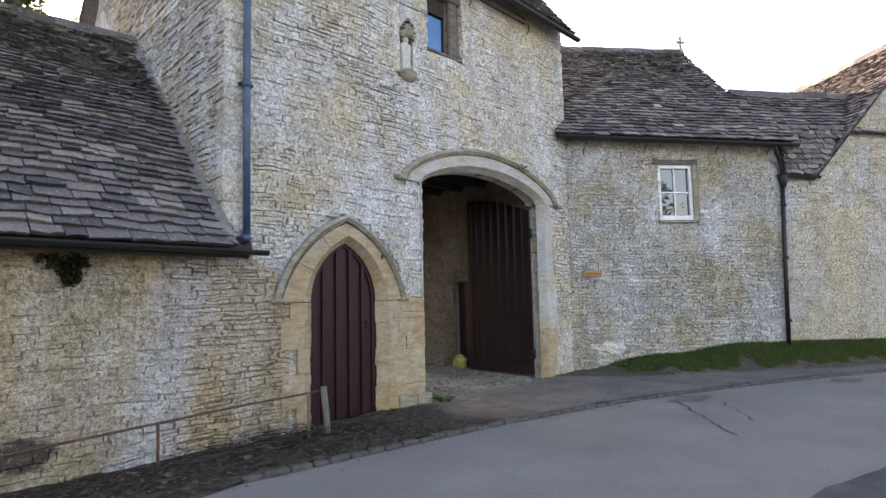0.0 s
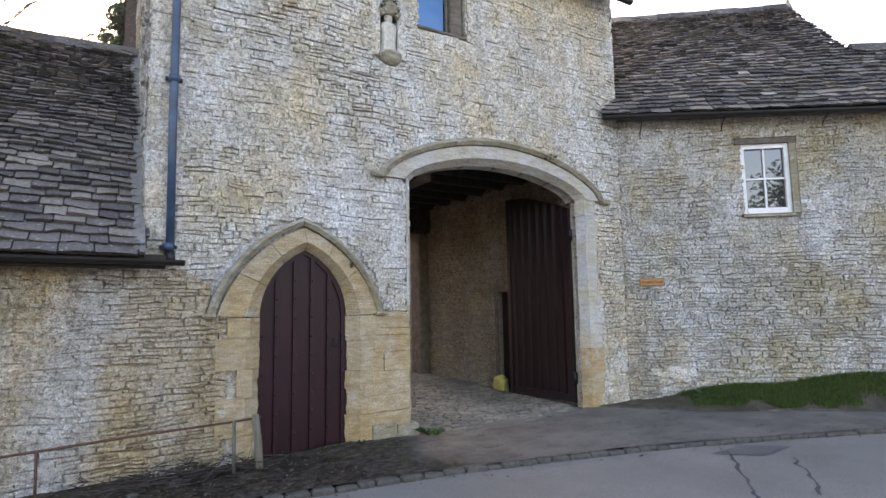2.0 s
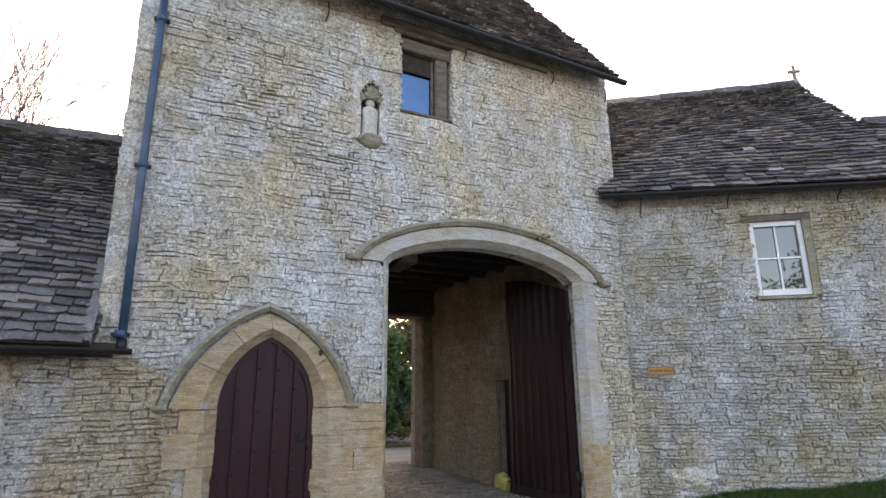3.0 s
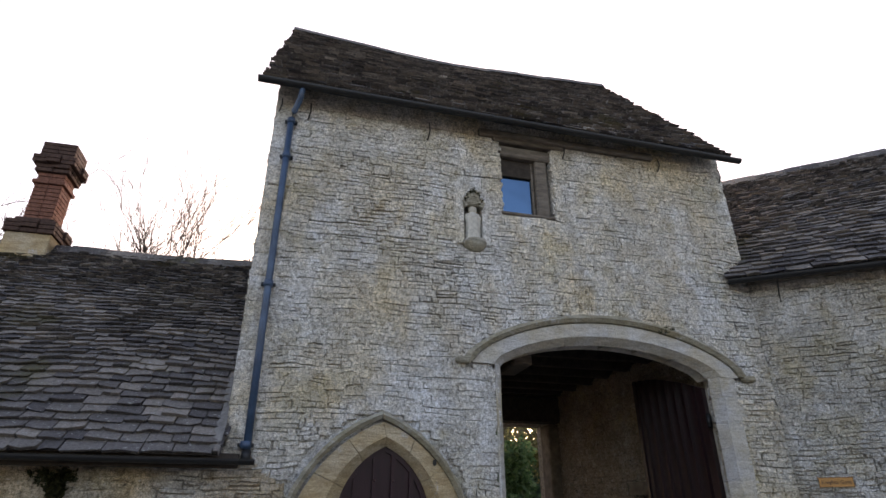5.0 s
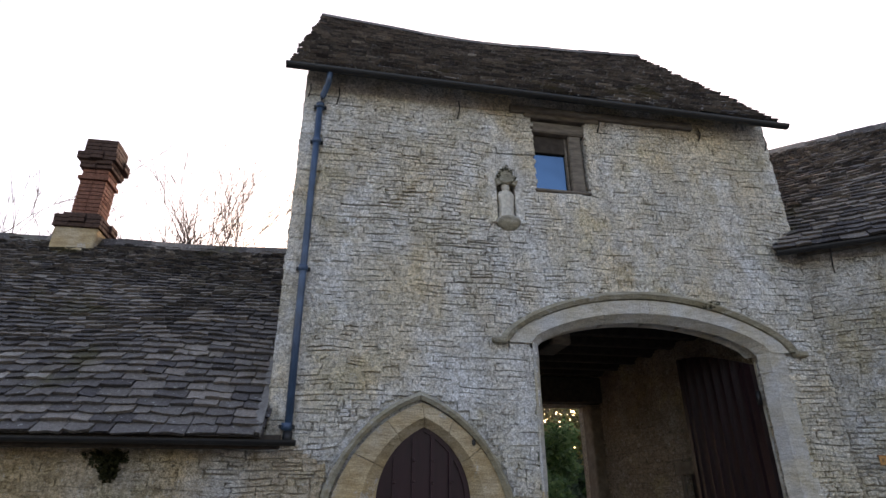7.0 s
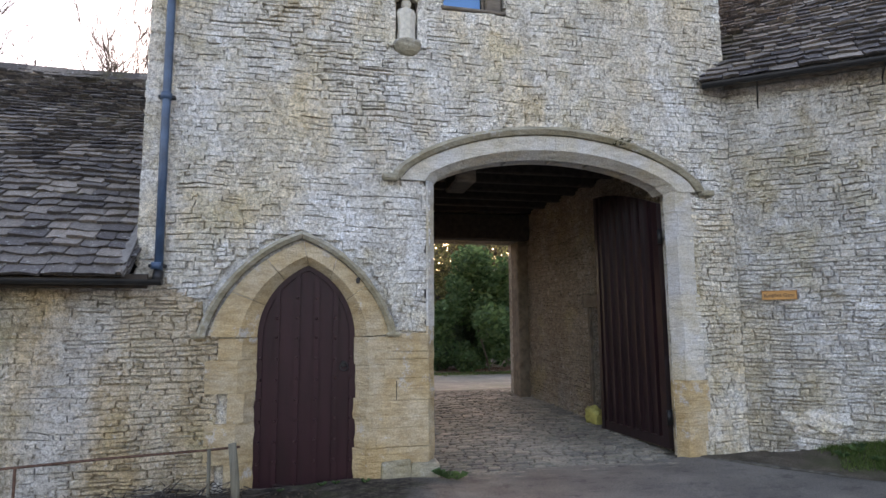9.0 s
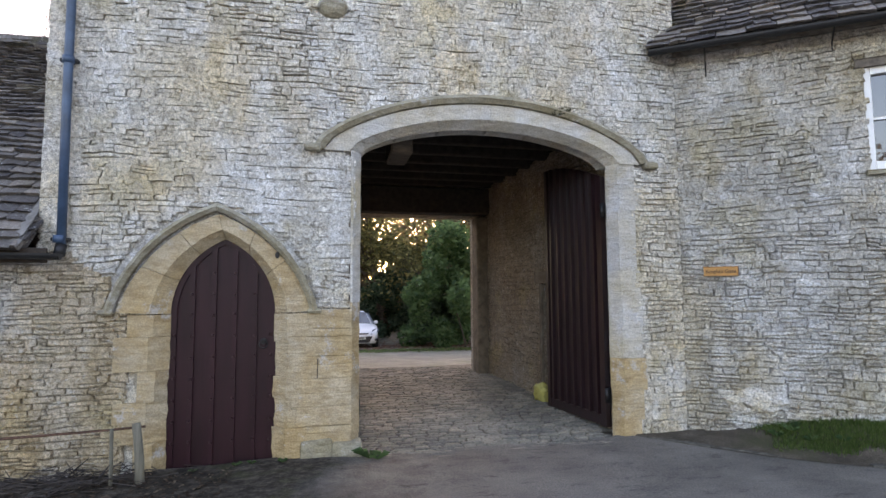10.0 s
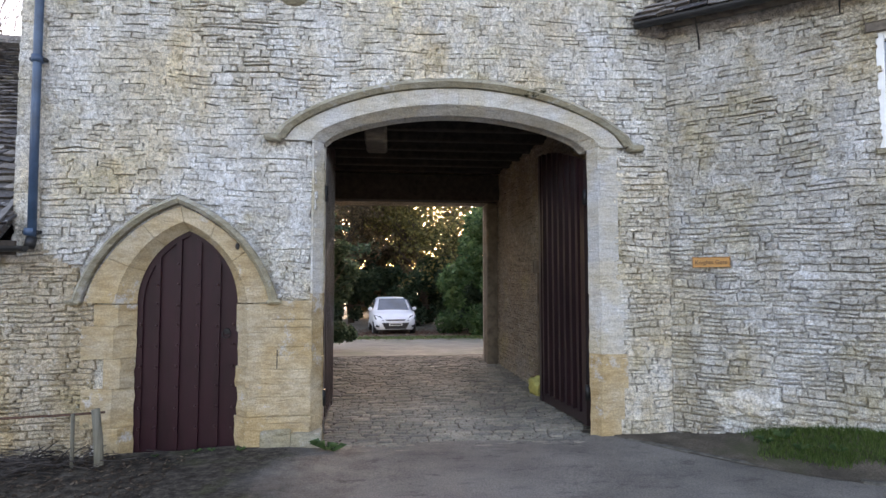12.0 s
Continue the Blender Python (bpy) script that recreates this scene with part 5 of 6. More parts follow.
wing_block("glazing_bar", (s0 + s1) / 2 - 0.014, (s0 + s1) / 2 + 0.014, v0 + 0.10, v1 - 0.076, -0.10, -0.055, WHITE_PAINT, cw)
wing_block("glazing_bar", s0 + 0.066, s1 - 0.066, (v0 + v1) / 2 - 0.012, (v0 + v1) / 2 + 0.018, -0.098, -0.050, WHITE_PAINT, cw)
for i in range(2):
    for j in range(2):
        a, b = s0 + 0.066 + i * 0.305, v0 + 0.10 + j * 0.49
        wing_block("pane", a, a + 0.304, b, b + 0.488, -0.085, -0.079, PANE, cw, "dark glass reflecting sky and trees", 0)
wing_block("room_shade", s0 - 0.05, s1 + 0.05, v0 - 0.05, v1 + 0.05, -0.44, -0.42, DARKNESS, cw, "", 0)
wing_block("window_sill", s0 - 0.03, s1 + 0.04, v0 - 0.05, v0, -0.12, 0.03, HOODSTONE, cw, "weathered stone sill", 0.01)
wing_block("lintel", s0 - 0.08, s1 + 0.12, v1 + 0.002, v1 + 0.10, -0.2, 0.012, OLD_TIMBER, cw, "weathered oak lintel", 0.012)
wing_block("dressed_jamb", s1 + 0.002, s1 + 0.115, v0, v1, -0.2, 0.010, HOODSTONE, cw, "", 0.01)

# name plaque on two screws
plaque = thing("name_plaque", "small ochre wooden name plaque with dark lettering on the rubble wall", "sign", tuple(place_wing(0.42, 1.93, 0.05)))
wing_block("board", 0.23, 0.60, 1.875, 1.985, 0.028, 0.05, PLAQUE, plaque, "", 0.008)
txt = bpy.data.curves.new("lettering", "FONT")
txt.body, txt.size, txt.align_x, txt.align_y, txt.extrude = "Knights Gate", 0.062, "CENTER", "CENTER", 0.001
txt.materials.append(DARK_LETTER)
letters = new("lettering", txt)
rot = Matrix((WD, Vector((0, 0, 1)), WN)).transposed().to_4x4()
letters.matrix_world = Matrix.Translation(place_wing(0.415, 1.928, 0.052)) @ rot
dg = bpy.context.evaluated_depsgraph_get()
lm = bpy.data.meshes.new_from_object(letters.evaluated_get(dg))
lm.transform(Matrix.Translation(place_wing(0.415, 1.928, 0.052)) @ rot)
bpy.data.objects.remove(letters)
lo = new("lettering", lm)
hang(lo, plaque)
# wing_rock: large pale stone at the foot
bm = bmesh.new()
bmesh.ops.create_icosphere(bm, subdivisions=3, radius=0.5)
for v in bm.verts:
    v.co *= 1 + 0.5 * noise.noise(v.co * 4) + 0.2 * noise.noise(v.co * 11)
bmesh.ops.transform(bm, matrix=Matrix.Translation(place_wing(0.72, 0.42, 0.0)) @ Matrix((WD, Vector((0, 0, 1)), WN)).transposed().to_4x4() @ Matrix.Diagonal((0.62, 0.28, 0.16, 1)), verts=bm.verts)
wing_child(part("foot_stone", bm, FACADE_MORTAR, None, "large pale eroded stone bulging from the wall foot"))

# ---- gabled cottage at the end ----
gable = thing("gabled_cottage", "rendered stone gable end with stone slate roof", "cottage", tuple(place_wing(5.4, 0.4, 0)))
gw = hang(slab("front_wall", [(5.42, -0.4), (11.3, -0.4), (11.3, 3.9), (8.35, 7.2), (5.42, 3.95)], [], lambda u, v, w: place_wing(u, v, w - 0.03), 0.4, CREAM, None, "cream and grey limewashed gable wall"), gable)
stone_face(gw, place_wing, courses(5.25, 11.2, 0.2, 7.1, (0.06, 0.10), (0.14, 0.34), rng), lambda u, v: v < 3.9 + (u - 5.45) * 1.11 and v < 3.9 + (11.2 - u) * 1.11, CREAM, rng, (0.003, 0.010), rest="limewashed_coursing", rough=lambda u, v: 0.35)
gup = WD * 3.05 + Vector((0, 0, 3.39))
g_roof, g_place = slate_roof("roof", None, place_wing(5.32, 3.88, 0.10), -WN, gup, 7.0, gup.length, lambda u, s: True, lambda u, s: 0.02 * noise.noise(Vector((u, s, 5))), rng, "stone slate roof of the gabled cottage", None, 0.15, 0.085)
hang(g_roof, gable)
hang(slate_roof("rear_roof", None, place_wing(11.42, 3.88, 0.10), -WN, -WD * 3.05 + Vector((0, 0, 3.39)), 7.0, gup.length, lambda u, s: True, lambda u, s: 0, rng, "", None, 0.5, 0.4)[0], gable)
ridge_tiles(g_roof, [g_place(u, gup.length, 0.02) for u in (0.0, 2.3, 4.6, 7.0)], rng, 0.14)
gutter("gutter", place_wing(4.66, 3.93, 0.12), place_wing(5.46, 3.90, 0.12), BLACK_IRON, "short black gutter end at the roof valley", 0.05)
hang(slate_roof("valley_slates", None, place_wing(4.66, 3.96, 0.16), WD, -WN * 0.10 + Vector((0, 0, 1.0)), 1.75, 1.05, lambda u, s: u < 0.66 + 0.86 * s, lambda u, s: 0, rng, "", None, 0.12, 0.10)[0], gable)


# ---- ground ----
def ground_z(x, y):
    """The one sheet of ground: road, passage and yard."""
    up, down = min(max((y - 5.6) / 4.8, 0), 1), min(max((y - 12.0) / 12.0, 0), 1)
    return -0.085 + 0.16 * up - 0.54 * down


def spaced(a, b, near_a, near_b, fine, coarse):
    out, v = [], a
    while v < b:
        out.append(v)
        v += fine if near_a <= v <= near_b else coarse
    return out + [b]


def sheet(name, xs, ys, height, material, label, category, kind="structure", skip=None):
    verts = [(x, y, height(x, y)) for y in ys for x in xs]
    n = len(xs)
    faces = [(j * n + i, j * n + i + 1, j * n + i + n + 1, j * n + i + n) for j in range(len(ys) - 1) for i in range(n - 1) if not (skip and skip((xs[i] + xs[i + 1]) / 2, (ys[j] + ys[j + 1]) / 2))]
    return tagged(mesh_part(name, verts, faces, material, None, label, True), category=category, kind=kind)


gx, gy = spaced(-300, 300, -12, 28, 1.0, 24), spaced(-300, 400, -12, 40, 1.0, 24)
sheet("ground", gx, gy, lambda x, y: ground_z(x, y), YARD, "compacted gravel yard and open ground", "ground")

# kerb line along the road, in plan
KERB_LINE = ((-7.0, 4.75), (-3.0, 4.62), (0.0, 4.46), (2.31, 4.16), (3.85, 4.03), (5.1, 3.90), (6.23, 3.68), (7.6, 3.38), (8.86, 2.96), (10.4, 2.40), (11.8, 1.80), (13.1, 1.17), (15.5, -0.05), (19.0, -2.0))


def kerb_y(x):
    for (xa, ya), (xb, yb) in zip(KERB_LINE, KERB_LINE[1:]):
        if x <= xb:
            return ya + (yb - ya) * (x - xa) / (xb - xa)
    return KERB_LINE[-1][1]


def road_z(x, y):
    return ground_z(x, y) + 0.006 + 0.035 * smooth(kerb_y(x) - 1.5, kerb_y(x), y) + 0.004 * noise.noise(Vector((x * 0.4, y * 0.4, 0)))


def strip(name, xs, lower, upper, rows, height, material, label, category):
    verts, faces = [], []
    for x in xs:
        for j in range(rows + 1):
            y = lower(x) + (upper(x) - lower(x)) * j / rows
            verts.append((x, y, height(x, y)))
    for i in range(len(xs) - 1):
        for j in range(rows):
            a = i * (rows + 1) + j
            faces.append((a, a + rows + 1, a + rows + 2, a + 1))
    return tagged(mesh_part(name, verts, faces, material, None, label, True), category=category, kind="structure")


strip("road", [-60 + 1.0 * i for i in range(121)], lambda x: kerb_y(x) - 9.0, lambda x: kerb_y(x) + 0.02, 12, road_z, ROAD, "worn grey asphalt village road with patched cracks", "road")


def wall_y(x):
    """Front face of the buildings along the pavement."""
    return F + 0.02 if x < 9.47 else WY + (x - WX) * (WD.y / WD.x) + 0.02


EDGE_LINE = ((8.7, 5.62), (8.88, 5.40), (9.2, 4.95), (9.55, 4.55), (9.95, 4.17), (10.42, 3.86), (11.4, 3.17), (12.3, 2.44), (13.4, 1.62), (16.6, -0.4))


def edging_y(x):
    """The flat kerb in front of the grass bank."""
    for (xa, ya), (xb, yb) in zip(EDGE_LINE, EDGE_LINE[1:]):
        if x <= xb:
            return min(ya + (yb - ya) * (x - xa) / (xb - xa), wall_y(x) + 0.03)
    return wall_y(x)


def pave_z(x, y):
    t = (y - kerb_y(x)) / max(F - kerb_y(x), 0.3)
    soil = smooth(4.9, 3.4, x)
    run = max(smooth(0, 1, (y - kerb_y(x) + 0.36) / 0.5), smooth(1.0, 2.6, x))
    z = ground_z(x, kerb_y(x)) + 0.008 + 0.077 * run + 0.012 * run * noise.noise(Vector((x * 1.2, y * 1.2, 3)))
    z += soil * (-0.06 * smooth(0.2, 0.9, t) + 0.03 * noise.noise(Vector((x * 3, y * 3, 1))) + 0.015 * noise.noise(Vector((x * 9, y * 9, 1)))) * smooth(0, 0.25, t)
    return z - 0.03 * smooth(5.2, 5.6, x) * smooth(8.6, 8.3, x) * smooth(0.7, 1.0, t)


strip("pavement", [-7 + 0.07 * i for i in range(330)], lambda x: kerb_y(x) + 0.09 - 0.45 * smooth(2.7, 0.4, x), lambda x: (wall_y(x) + 0.05 if x < 8.6 else edging_y(x) + 0.03), 20, pave_z, PAVEMENT, "worn tarmac pavement with mossy soil by the wall", "pavement")

# kerb stones
kerb = tagged(new("kerb"), "row of small worn grey kerb stones along the road", "kerb", kind="structure")
x = 2.0
while x < 17.0:
    l = rng.uniform(0.15, 0.25)
    a, b = Vector((x, kerb_y(x), 0)), Vector((x + l, kerb_y(x + l), 0))
    d = b - a
    ang = math.degrees(math.atan2(d.y, d.x))
    zt = ground_z(x, a.y) + 0.085 + rng.uniform(-0.006, 0.008)
    o = block("kerb_stone", 0.004, d.length - 0.006, 0, 0.105, -0.2, 0, KERB, kerb, "", 0.018, 0.008)
    tip = -math.degrees(math.atan2(ground_z(b.x, b.y) - ground_z(a.x, a.y), d.length))
    o.matrix_basis = pose(a.x, a.y, zt, 0, 0, ang + rng.uniform(-1, 1)) @ pose(0, 0, 0, rng.uniform(-2, 2), tip + rng.uniform(-1, 1), 0)
    x += l * math.cos(math.radians(ang))
edging = tagged(new("bank_edging"), "low worn kerb edging in front of the grass bank", "kerb", kind="structure")
x = 8.75
while x < 16.5:
    l = rng.uniform(0.3, 0.55)
    a, b = Vector((x, edging_y(x), 0)), Vector((x + l, edging_y(x + l), 0))
    d = b - a
    o = block("edging_stone", 0.004, d.length - 0.004, 0, 0.10, -0.2, 0, EDGING, edging, "", 0.02, 0.016)
    rise_z = pave_z(b.x, b.y) - pave_z(a.x, a.y)
    o.matrix_basis = pose(a.x, a.y, pave_z(x, a.y) + 0.012, 0, 0, math.degrees(math.atan2(d.y, d.x))) @ pose(0, 0, 0, rng.uniform(-2, 2), -math.degrees(math.atan2(rise_z, d.length)), 0)
    x += l * d.x / d.length


def bank_z(x, y):
    """Soil level with the edging in front, then a short rise to the foot of the wall."""
    t = min(max((y - edging_y(x)) / max(wall_y(x) - edging_y(x), 0.05), 0), 1)
    top = 0.02 + 0.25 * smooth(9.3, 10.8, x) + 0.18 * smooth(11.0, 12.2, x)
    lo = pave_z(x, edging_y(x)) + 0.005
    return lo + (top - lo) * smooth(0.15, 1.0, t) + 0.02 * noise.noise(Vector((x * 2, y * 2, 6))) * smooth(0, 0.2, t)


strip("grass_bank", [8.75 + 0.1 * i for i in range(85)], lambda x: edging_y(x) + 0.0, lambda x: wall_y(x) + 0.06, 18, bank_z, SOIL, "grass bank rising to the foot of the wing wall", "bank")

# setts in the passage
cobbles = tagged(new("sett_paving"), "worn narrow stone setts paving the gateway passage", "paving", kind="structure")


def sett_z(x, y):
    return ground_z(x, y) + 0.055 - 0.02 * smooth(5.4, 4.9, y) + 0.015 * noise.noise(Vector((x, y, 2)))


sett_meshes = []
for k in range(10):
    r = random.Random(k)
    vs = []
    for ring, (ins, w) in enumerate(((0, -0.08), (0.006, -0.008), (0.026, 0.0))):
        for cu, cv in CORNERS:
            vs.append((cu * 0.24 + (ins if cu == 0 else (-ins if cu == 1 else 0)) + r.uniform(-0.006, 0.006), cv * 0.10 + (ins if cv == 0 else -ins) * 0.7 + r.uniform(-0.005, 0.005), w + r.uniform(-0.004, 0.004)))
    sett_meshes.append(vs)
sverts, sfaces, count = [], [], 0
protos = []
for vs in sett_meshes:
    me = bpy.data.meshes.new("sett")
    me.from_pydata(vs, [], STONE_FACES)
    me.materials.append(SETT)
    protos.append(me)
y = 5.22
while y < 11.6:
    h = rng.uniform(0.055, 0.095)
    x = 4.9 + rng.uniform(-0.2, 0)
    while x < 8.8:
        l = rng.uniform(0.10, 0.27)
        cx, cy = x + l / 2, y + h / 2 + 0.05 * math.sin(x * 1.3)
        edge_in = cy > 5.35 + 0.12 * math.sin(cx * 5) or rng.random() < 0.3
        if edge_in and not (cy < F + 0.4 and (cx < GATE_L + 0.02 or cx > GATE_R - 0.02)):
            zz = sett_z(cx, cy) + rng.uniform(-0.010, 0.008)
            if count < 300 and 5.6 < cx < 8.4 and cy < 8.0:
                o = new("sett", protos[count % 10])
                o.parent = cobbles
                o.matrix_basis = Matrix.Translation((x, cy - h / 2, zz)) @ pose(0, 0, 0, rng.uniform(-2, 2), rng.uniform(-2, 2), rng.uniform(-2, 2)) @ Matrix.Diagonal(((l - 0.010) / 0.24, (h - 0.012) / 0.10, 1, 1))
                count += 1
            else:
                vs = sett_meshes[rng.randrange(10)]
                n = len(sverts)
                sverts += [(x + vx * (l - 0.010) / 0.24, cy - h / 2 + vy * (h - 0.012) / 0.10, zz + vz) for vx, vy, vz in vs]
                sfaces += [tuple(i + n for i in f) for f in STONE_FACES]
        x += l
    y += h
mesh_part("sett_coursing", sverts, sfaces, SETT, cobbles)["kind"] = "stuff"
strip("passage_bed", [4.8 + 0.2 * i for i in range(21)], lambda x: 5.5, lambda x: 11.8, 12, lambda x, y: sett_z(x, y) - 0.02, SOIL, "dark earth joints under the setts", "ground")

# dark repairs and a cover in the road
def road_decal(name, pts, label, mat=ROAD_PATCH, lift=0.004):
    vs = [(x, y, road_z(x, y) + lift) for x, y in pts]
    return tagged(mesh_part(name, vs, [tuple(range(len(vs)))], mat, None, label), category="road repair", kind="structure")


def crack(name, line, width, label):
    vs, fs = [], []
    for i, (x, y) in enumerate(line):
        w = width * rng.uniform(0.4, 1.3)
        vs += [(x, y - w, road_z(x, y) + 0.005), (x, y + w, road_z(x, y) + 0.005)]
        if i:
            fs.append((2 * i - 2, 2 * i, 2 * i + 1, 2 * i - 1))
    return tagged(mesh_part(name, vs, fs, ROAD_PATCH, None, label), category="road crack", kind="structure")


def jag(a, b, n, amp):
    return [(a[0] + (b[0] - a[0]) * i / n + rng.uniform(-amp, amp), a[1] + (b[1] - a[1]) * i / n + rng.uniform(-amp, amp)) for i in range(n + 1)]


crack("road_crack", jag((8.0, 3.0), (7.0, 2.15), 8, 0.03) + jag((6.95, 2.1), (6.5, 1.7), 6, 0.02), 0.022, "dark tarred crack in the asphalt")
crack("road_crack", jag((8.35, 2.5), (7.4, 1.75), 9, 0.03), 0.018, "dark tarred crack in the asphalt")
road_decal("road_patch", [(7.75, 3.03), (8.35, 3.05), (8.75, 2.72), (8.15, 2.68)], "rectangular darker asphalt repair by the kerb", ROAD_COVER)
road_decal("road_patch", [(11.2, 1.7), (11.7, 1.75), (12.0, 1.35), (11.5, 1.3)], "rectangular darker asphalt repair by the kerb", ROAD_COVER)
road_decal("road_patch", jag((4.6, 0.72), (7.4, -0.02), 10, 0.05) + [(7.7, -4), (4.2, -4), (4.3, 0.3)], "large darker asphalt patch across the road")


# ---- plants ----
def leaf_cloud(name, centres, count, size, material, r, parent=None, label="", flat=0.6):
    """Many small leaves in uneven clumps: centres are (x, y, z, radius)."""
    verts, faces = [], []
    weights = [c[3] ** 2 for c in centres]
    for c in r.choices(centres, weights, k=count):
        v = Vector((r.gauss(0, 1), r.gauss(0, 1), r.gauss(0, 1) * flat))
        v = v.normalized() * c[3] * (r.random() ** 0.45)
        p = Vector(c[:3]) + v
        a = Vector((r.uniform(-1, 1), r.uniform(-1, 1), r.uniform(-0.7, 0.7))).normalized()
        b = a.orthogonal().normalized()
        b = (Matrix.Rotation(r.uniform(0, 6.28), 3, a) @ b)
        s = size * r.uniform(0.6, 1.4)
        n = len(verts)
        verts += [p - a * s, p + b * s * 0.45, p + a * s, p - b * s * 0.45]
        faces.append((n, n + 1, n + 2, n + 3))
    return mesh_part(name, verts, faces, material, parent, label)


def limbs(base, height, r, levels=4, spread=0.5, thick=0.12, kids=3, twist=0.25, first=0.45, thin=0.45):
    """Branches of a tree as tapering three-sided tubes; returns mesh data and the tips."""
    verts, faces, tips = [], [], []

    def grow(p, d, length, rad, level):
        steps = 4
        pts, q, dd = [p.copy()], p.copy(), d.copy()
        for _ in range(steps):
            dd = (dd + Vector((r.gauss(0, twist), r.gauss(0, twist), r.gauss(0.04, twist * 0.5))) * 0.5).normalized()
            q = q + dd * length / steps
            pts.append(q.copy())
        sides = 6 if level == 0 else 3
        n = len(verts)
        for i, pt in enumerate(pts):
            o = dd.orthogonal().normalized()
            e = dd.cross(o)
            rr = rad * (1 - 0.55 * i / steps)
            for k in range(sides):
                a = 6.2832 * k / sides
                verts.append(pt + (o * math.cos(a) + e * math.sin(a)) * rr)
        for i in range(steps):
            for k in range(sides):
                a, b = n + i * sides + k, n + i * sides + (k + 1) % sides
                faces.append((a, b, b + sides, a + sides))
        if level + 1 >= levels:
            tips.append(q)
            return
        for k in range(kids + (1 if level else 2)):
            t = r.uniform(first if level == 0 else 0.25, 1.0)
            pt = pts[min(int(t * steps), steps)]
            ax = Vector((r.gauss(0, 1), r.gauss(0, 1), r.gauss(0, 0.5))).normalized()
            nd = (dd + ax * spread * r.uniform(0.7, 1.5) + Vector((0, 0, 0.15))).normalized()
            grow(pt, nd, length * r.uniform(0.5, 0.75), rad * thin, level + 1)

    grow(Vector(base), Vector((r.uniform(-0.1, 0.1), r.uniform(-0.1, 0.1), 1)).normalized(), height * 0.5, thick, 0)
    return verts, faces, tips


def tree(name, base, height, label, seed, leaf=None, count=0, size=0.1, levels=4, thick=0.14, clump=0.7, spread=0.55, kids=3):
    r = random.Random(seed)
    ob = thing(name, label, "tree", tuple(base))
    v, f, tips = limbs(base, height, r, levels, spread, thick, kids, 0.25, 0.45, 0.45 if leaf else 0.66)
    hang(mesh_part("limb_structure", v, f, BARK if leaf else TWIG), ob)
    if leaf:
        hang(leaf_cloud("crown", [(t.x, t.y, t.z, clump * r.uniform(0.5, 1.2)) for t in tips], count, size, leaf, r), ob)
    return ob


def bush(name, at, w, h, material, count, size, label, seed, depth=None):
    r = random.Random(seed)
    x, y, z = at
    ob = thing(name, label, "bush", at)
    stems, faces, _ = limbs(at, h * 1.1, r, 3, 0.7, 0.035, 3)
    hang(mesh_part("stems", stems, faces, BARK), ob)
    cs = []
    for _ in range(34):
        a, q = r.uniform(0, 6.28), r.random() ** 0.5
        t = r.random() ** 0.8
        taper = math.sqrt(max(1 - (t * 0.96) ** 2.2, 0.02))
        cs.append((x + math.cos(a) * q * w / 2 * taper, y + math.sin(a) * q * (depth or w) / 2 * taper, z + 0.15 + t * (h - 0.3), r.uniform(0.22, 0.42) * min(w, h) * 0.42))
    hang(leaf_cloud("foliage", cs, count, size, material, r, None, "", 0.8), ob)
    return ob


# bare trees behind the low roof
for k, (bx, by, hgt) in enumerate(((-2.6, 18.0, 18.3), (-3.9, 18.6, 16.2), (-1.0, 18.4, 17.0), (-8.2, 18.0, 15.5), (-3.2, 19.5, 15.5))):
    tree("bare_tree", (bx, by, -0.4), hgt, "bare winter tree with fine grey twigs behind the roof", 40 + k, None, 0, 0, 5, 0.05, 0.7, 0.5, 3)


def conifer(at, height, seed):
    """A dark spruce: straight trunk and drooping boughs in uneven tiers."""
    r = random.Random(seed)
    x, y, z = at
    ob = thing("conifer", "dark green conifer behind the slate roof", "tree", at)
    hang(tube("trunk", [at, (x, y, z + height * 0.5), (x + 0.1, y, z + height * 0.97)], 0.2, BARK, None, "", 8, 0.03), ob)
    cs = []
    for _ in range(150):
        t = r.uniform(0.3, 1.0)
        a = r.uniform(0, 6.28)
        reach = (1.04 - t) * height * 0.30 * r.uniform(0.3, 1.1)
        cs.append((x + math.cos(a) * reach, y + math.sin(a) * reach, z + t * height - reach * 0.25, r.uniform(0.2, 0.5)))
    hang(leaf_cloud("boughs", cs, 8000, 0.11, LEAF_DARK, r, None, "", 0.35), ob)


conifer((2.35, 22.0, -0.4), 13.6, 3)

# yard beyond the passage
bush("laurel_bush", (10.6, 20.5, -0.46), 5.2, 4.6, LEAF_GREEN, 15000, 0.12, "large glossy green laurel bush at the yard edge", 3)
bush("golden_shrub", (12.3, 18.3, -0.42), 2.2, 2.4, LEAF_GOLD, 3500, 0.08, "small golden-leaved shrub beside the laurel", 4)
bush("yew_bush", (4.55, 13.6, -0.05), 1.9, 3.6, LEAF_DARK, 12000, 0.08, "dark green yew bush close to the passage exit", 5)
for k, (bx, by, w, h) in enumerate(((3.0, 27.0, 4.5, 3.2), (6.0, 27.8, 4.5, 2.8), (8.9, 27.6, 4.5, 3.4), (13.0, 25.5, 5.0, 3.6), (11.2, 23.6, 4.2, 3.4), (-0.8, 26.5, 4.5, 3.2))):
    bush("hedge_bush", (bx, by, -0.48), w, h, LEAF_DARK, 9000, 0.12, "dark evergreen hedge shrub behind the yard", 60 + k, 2.4)
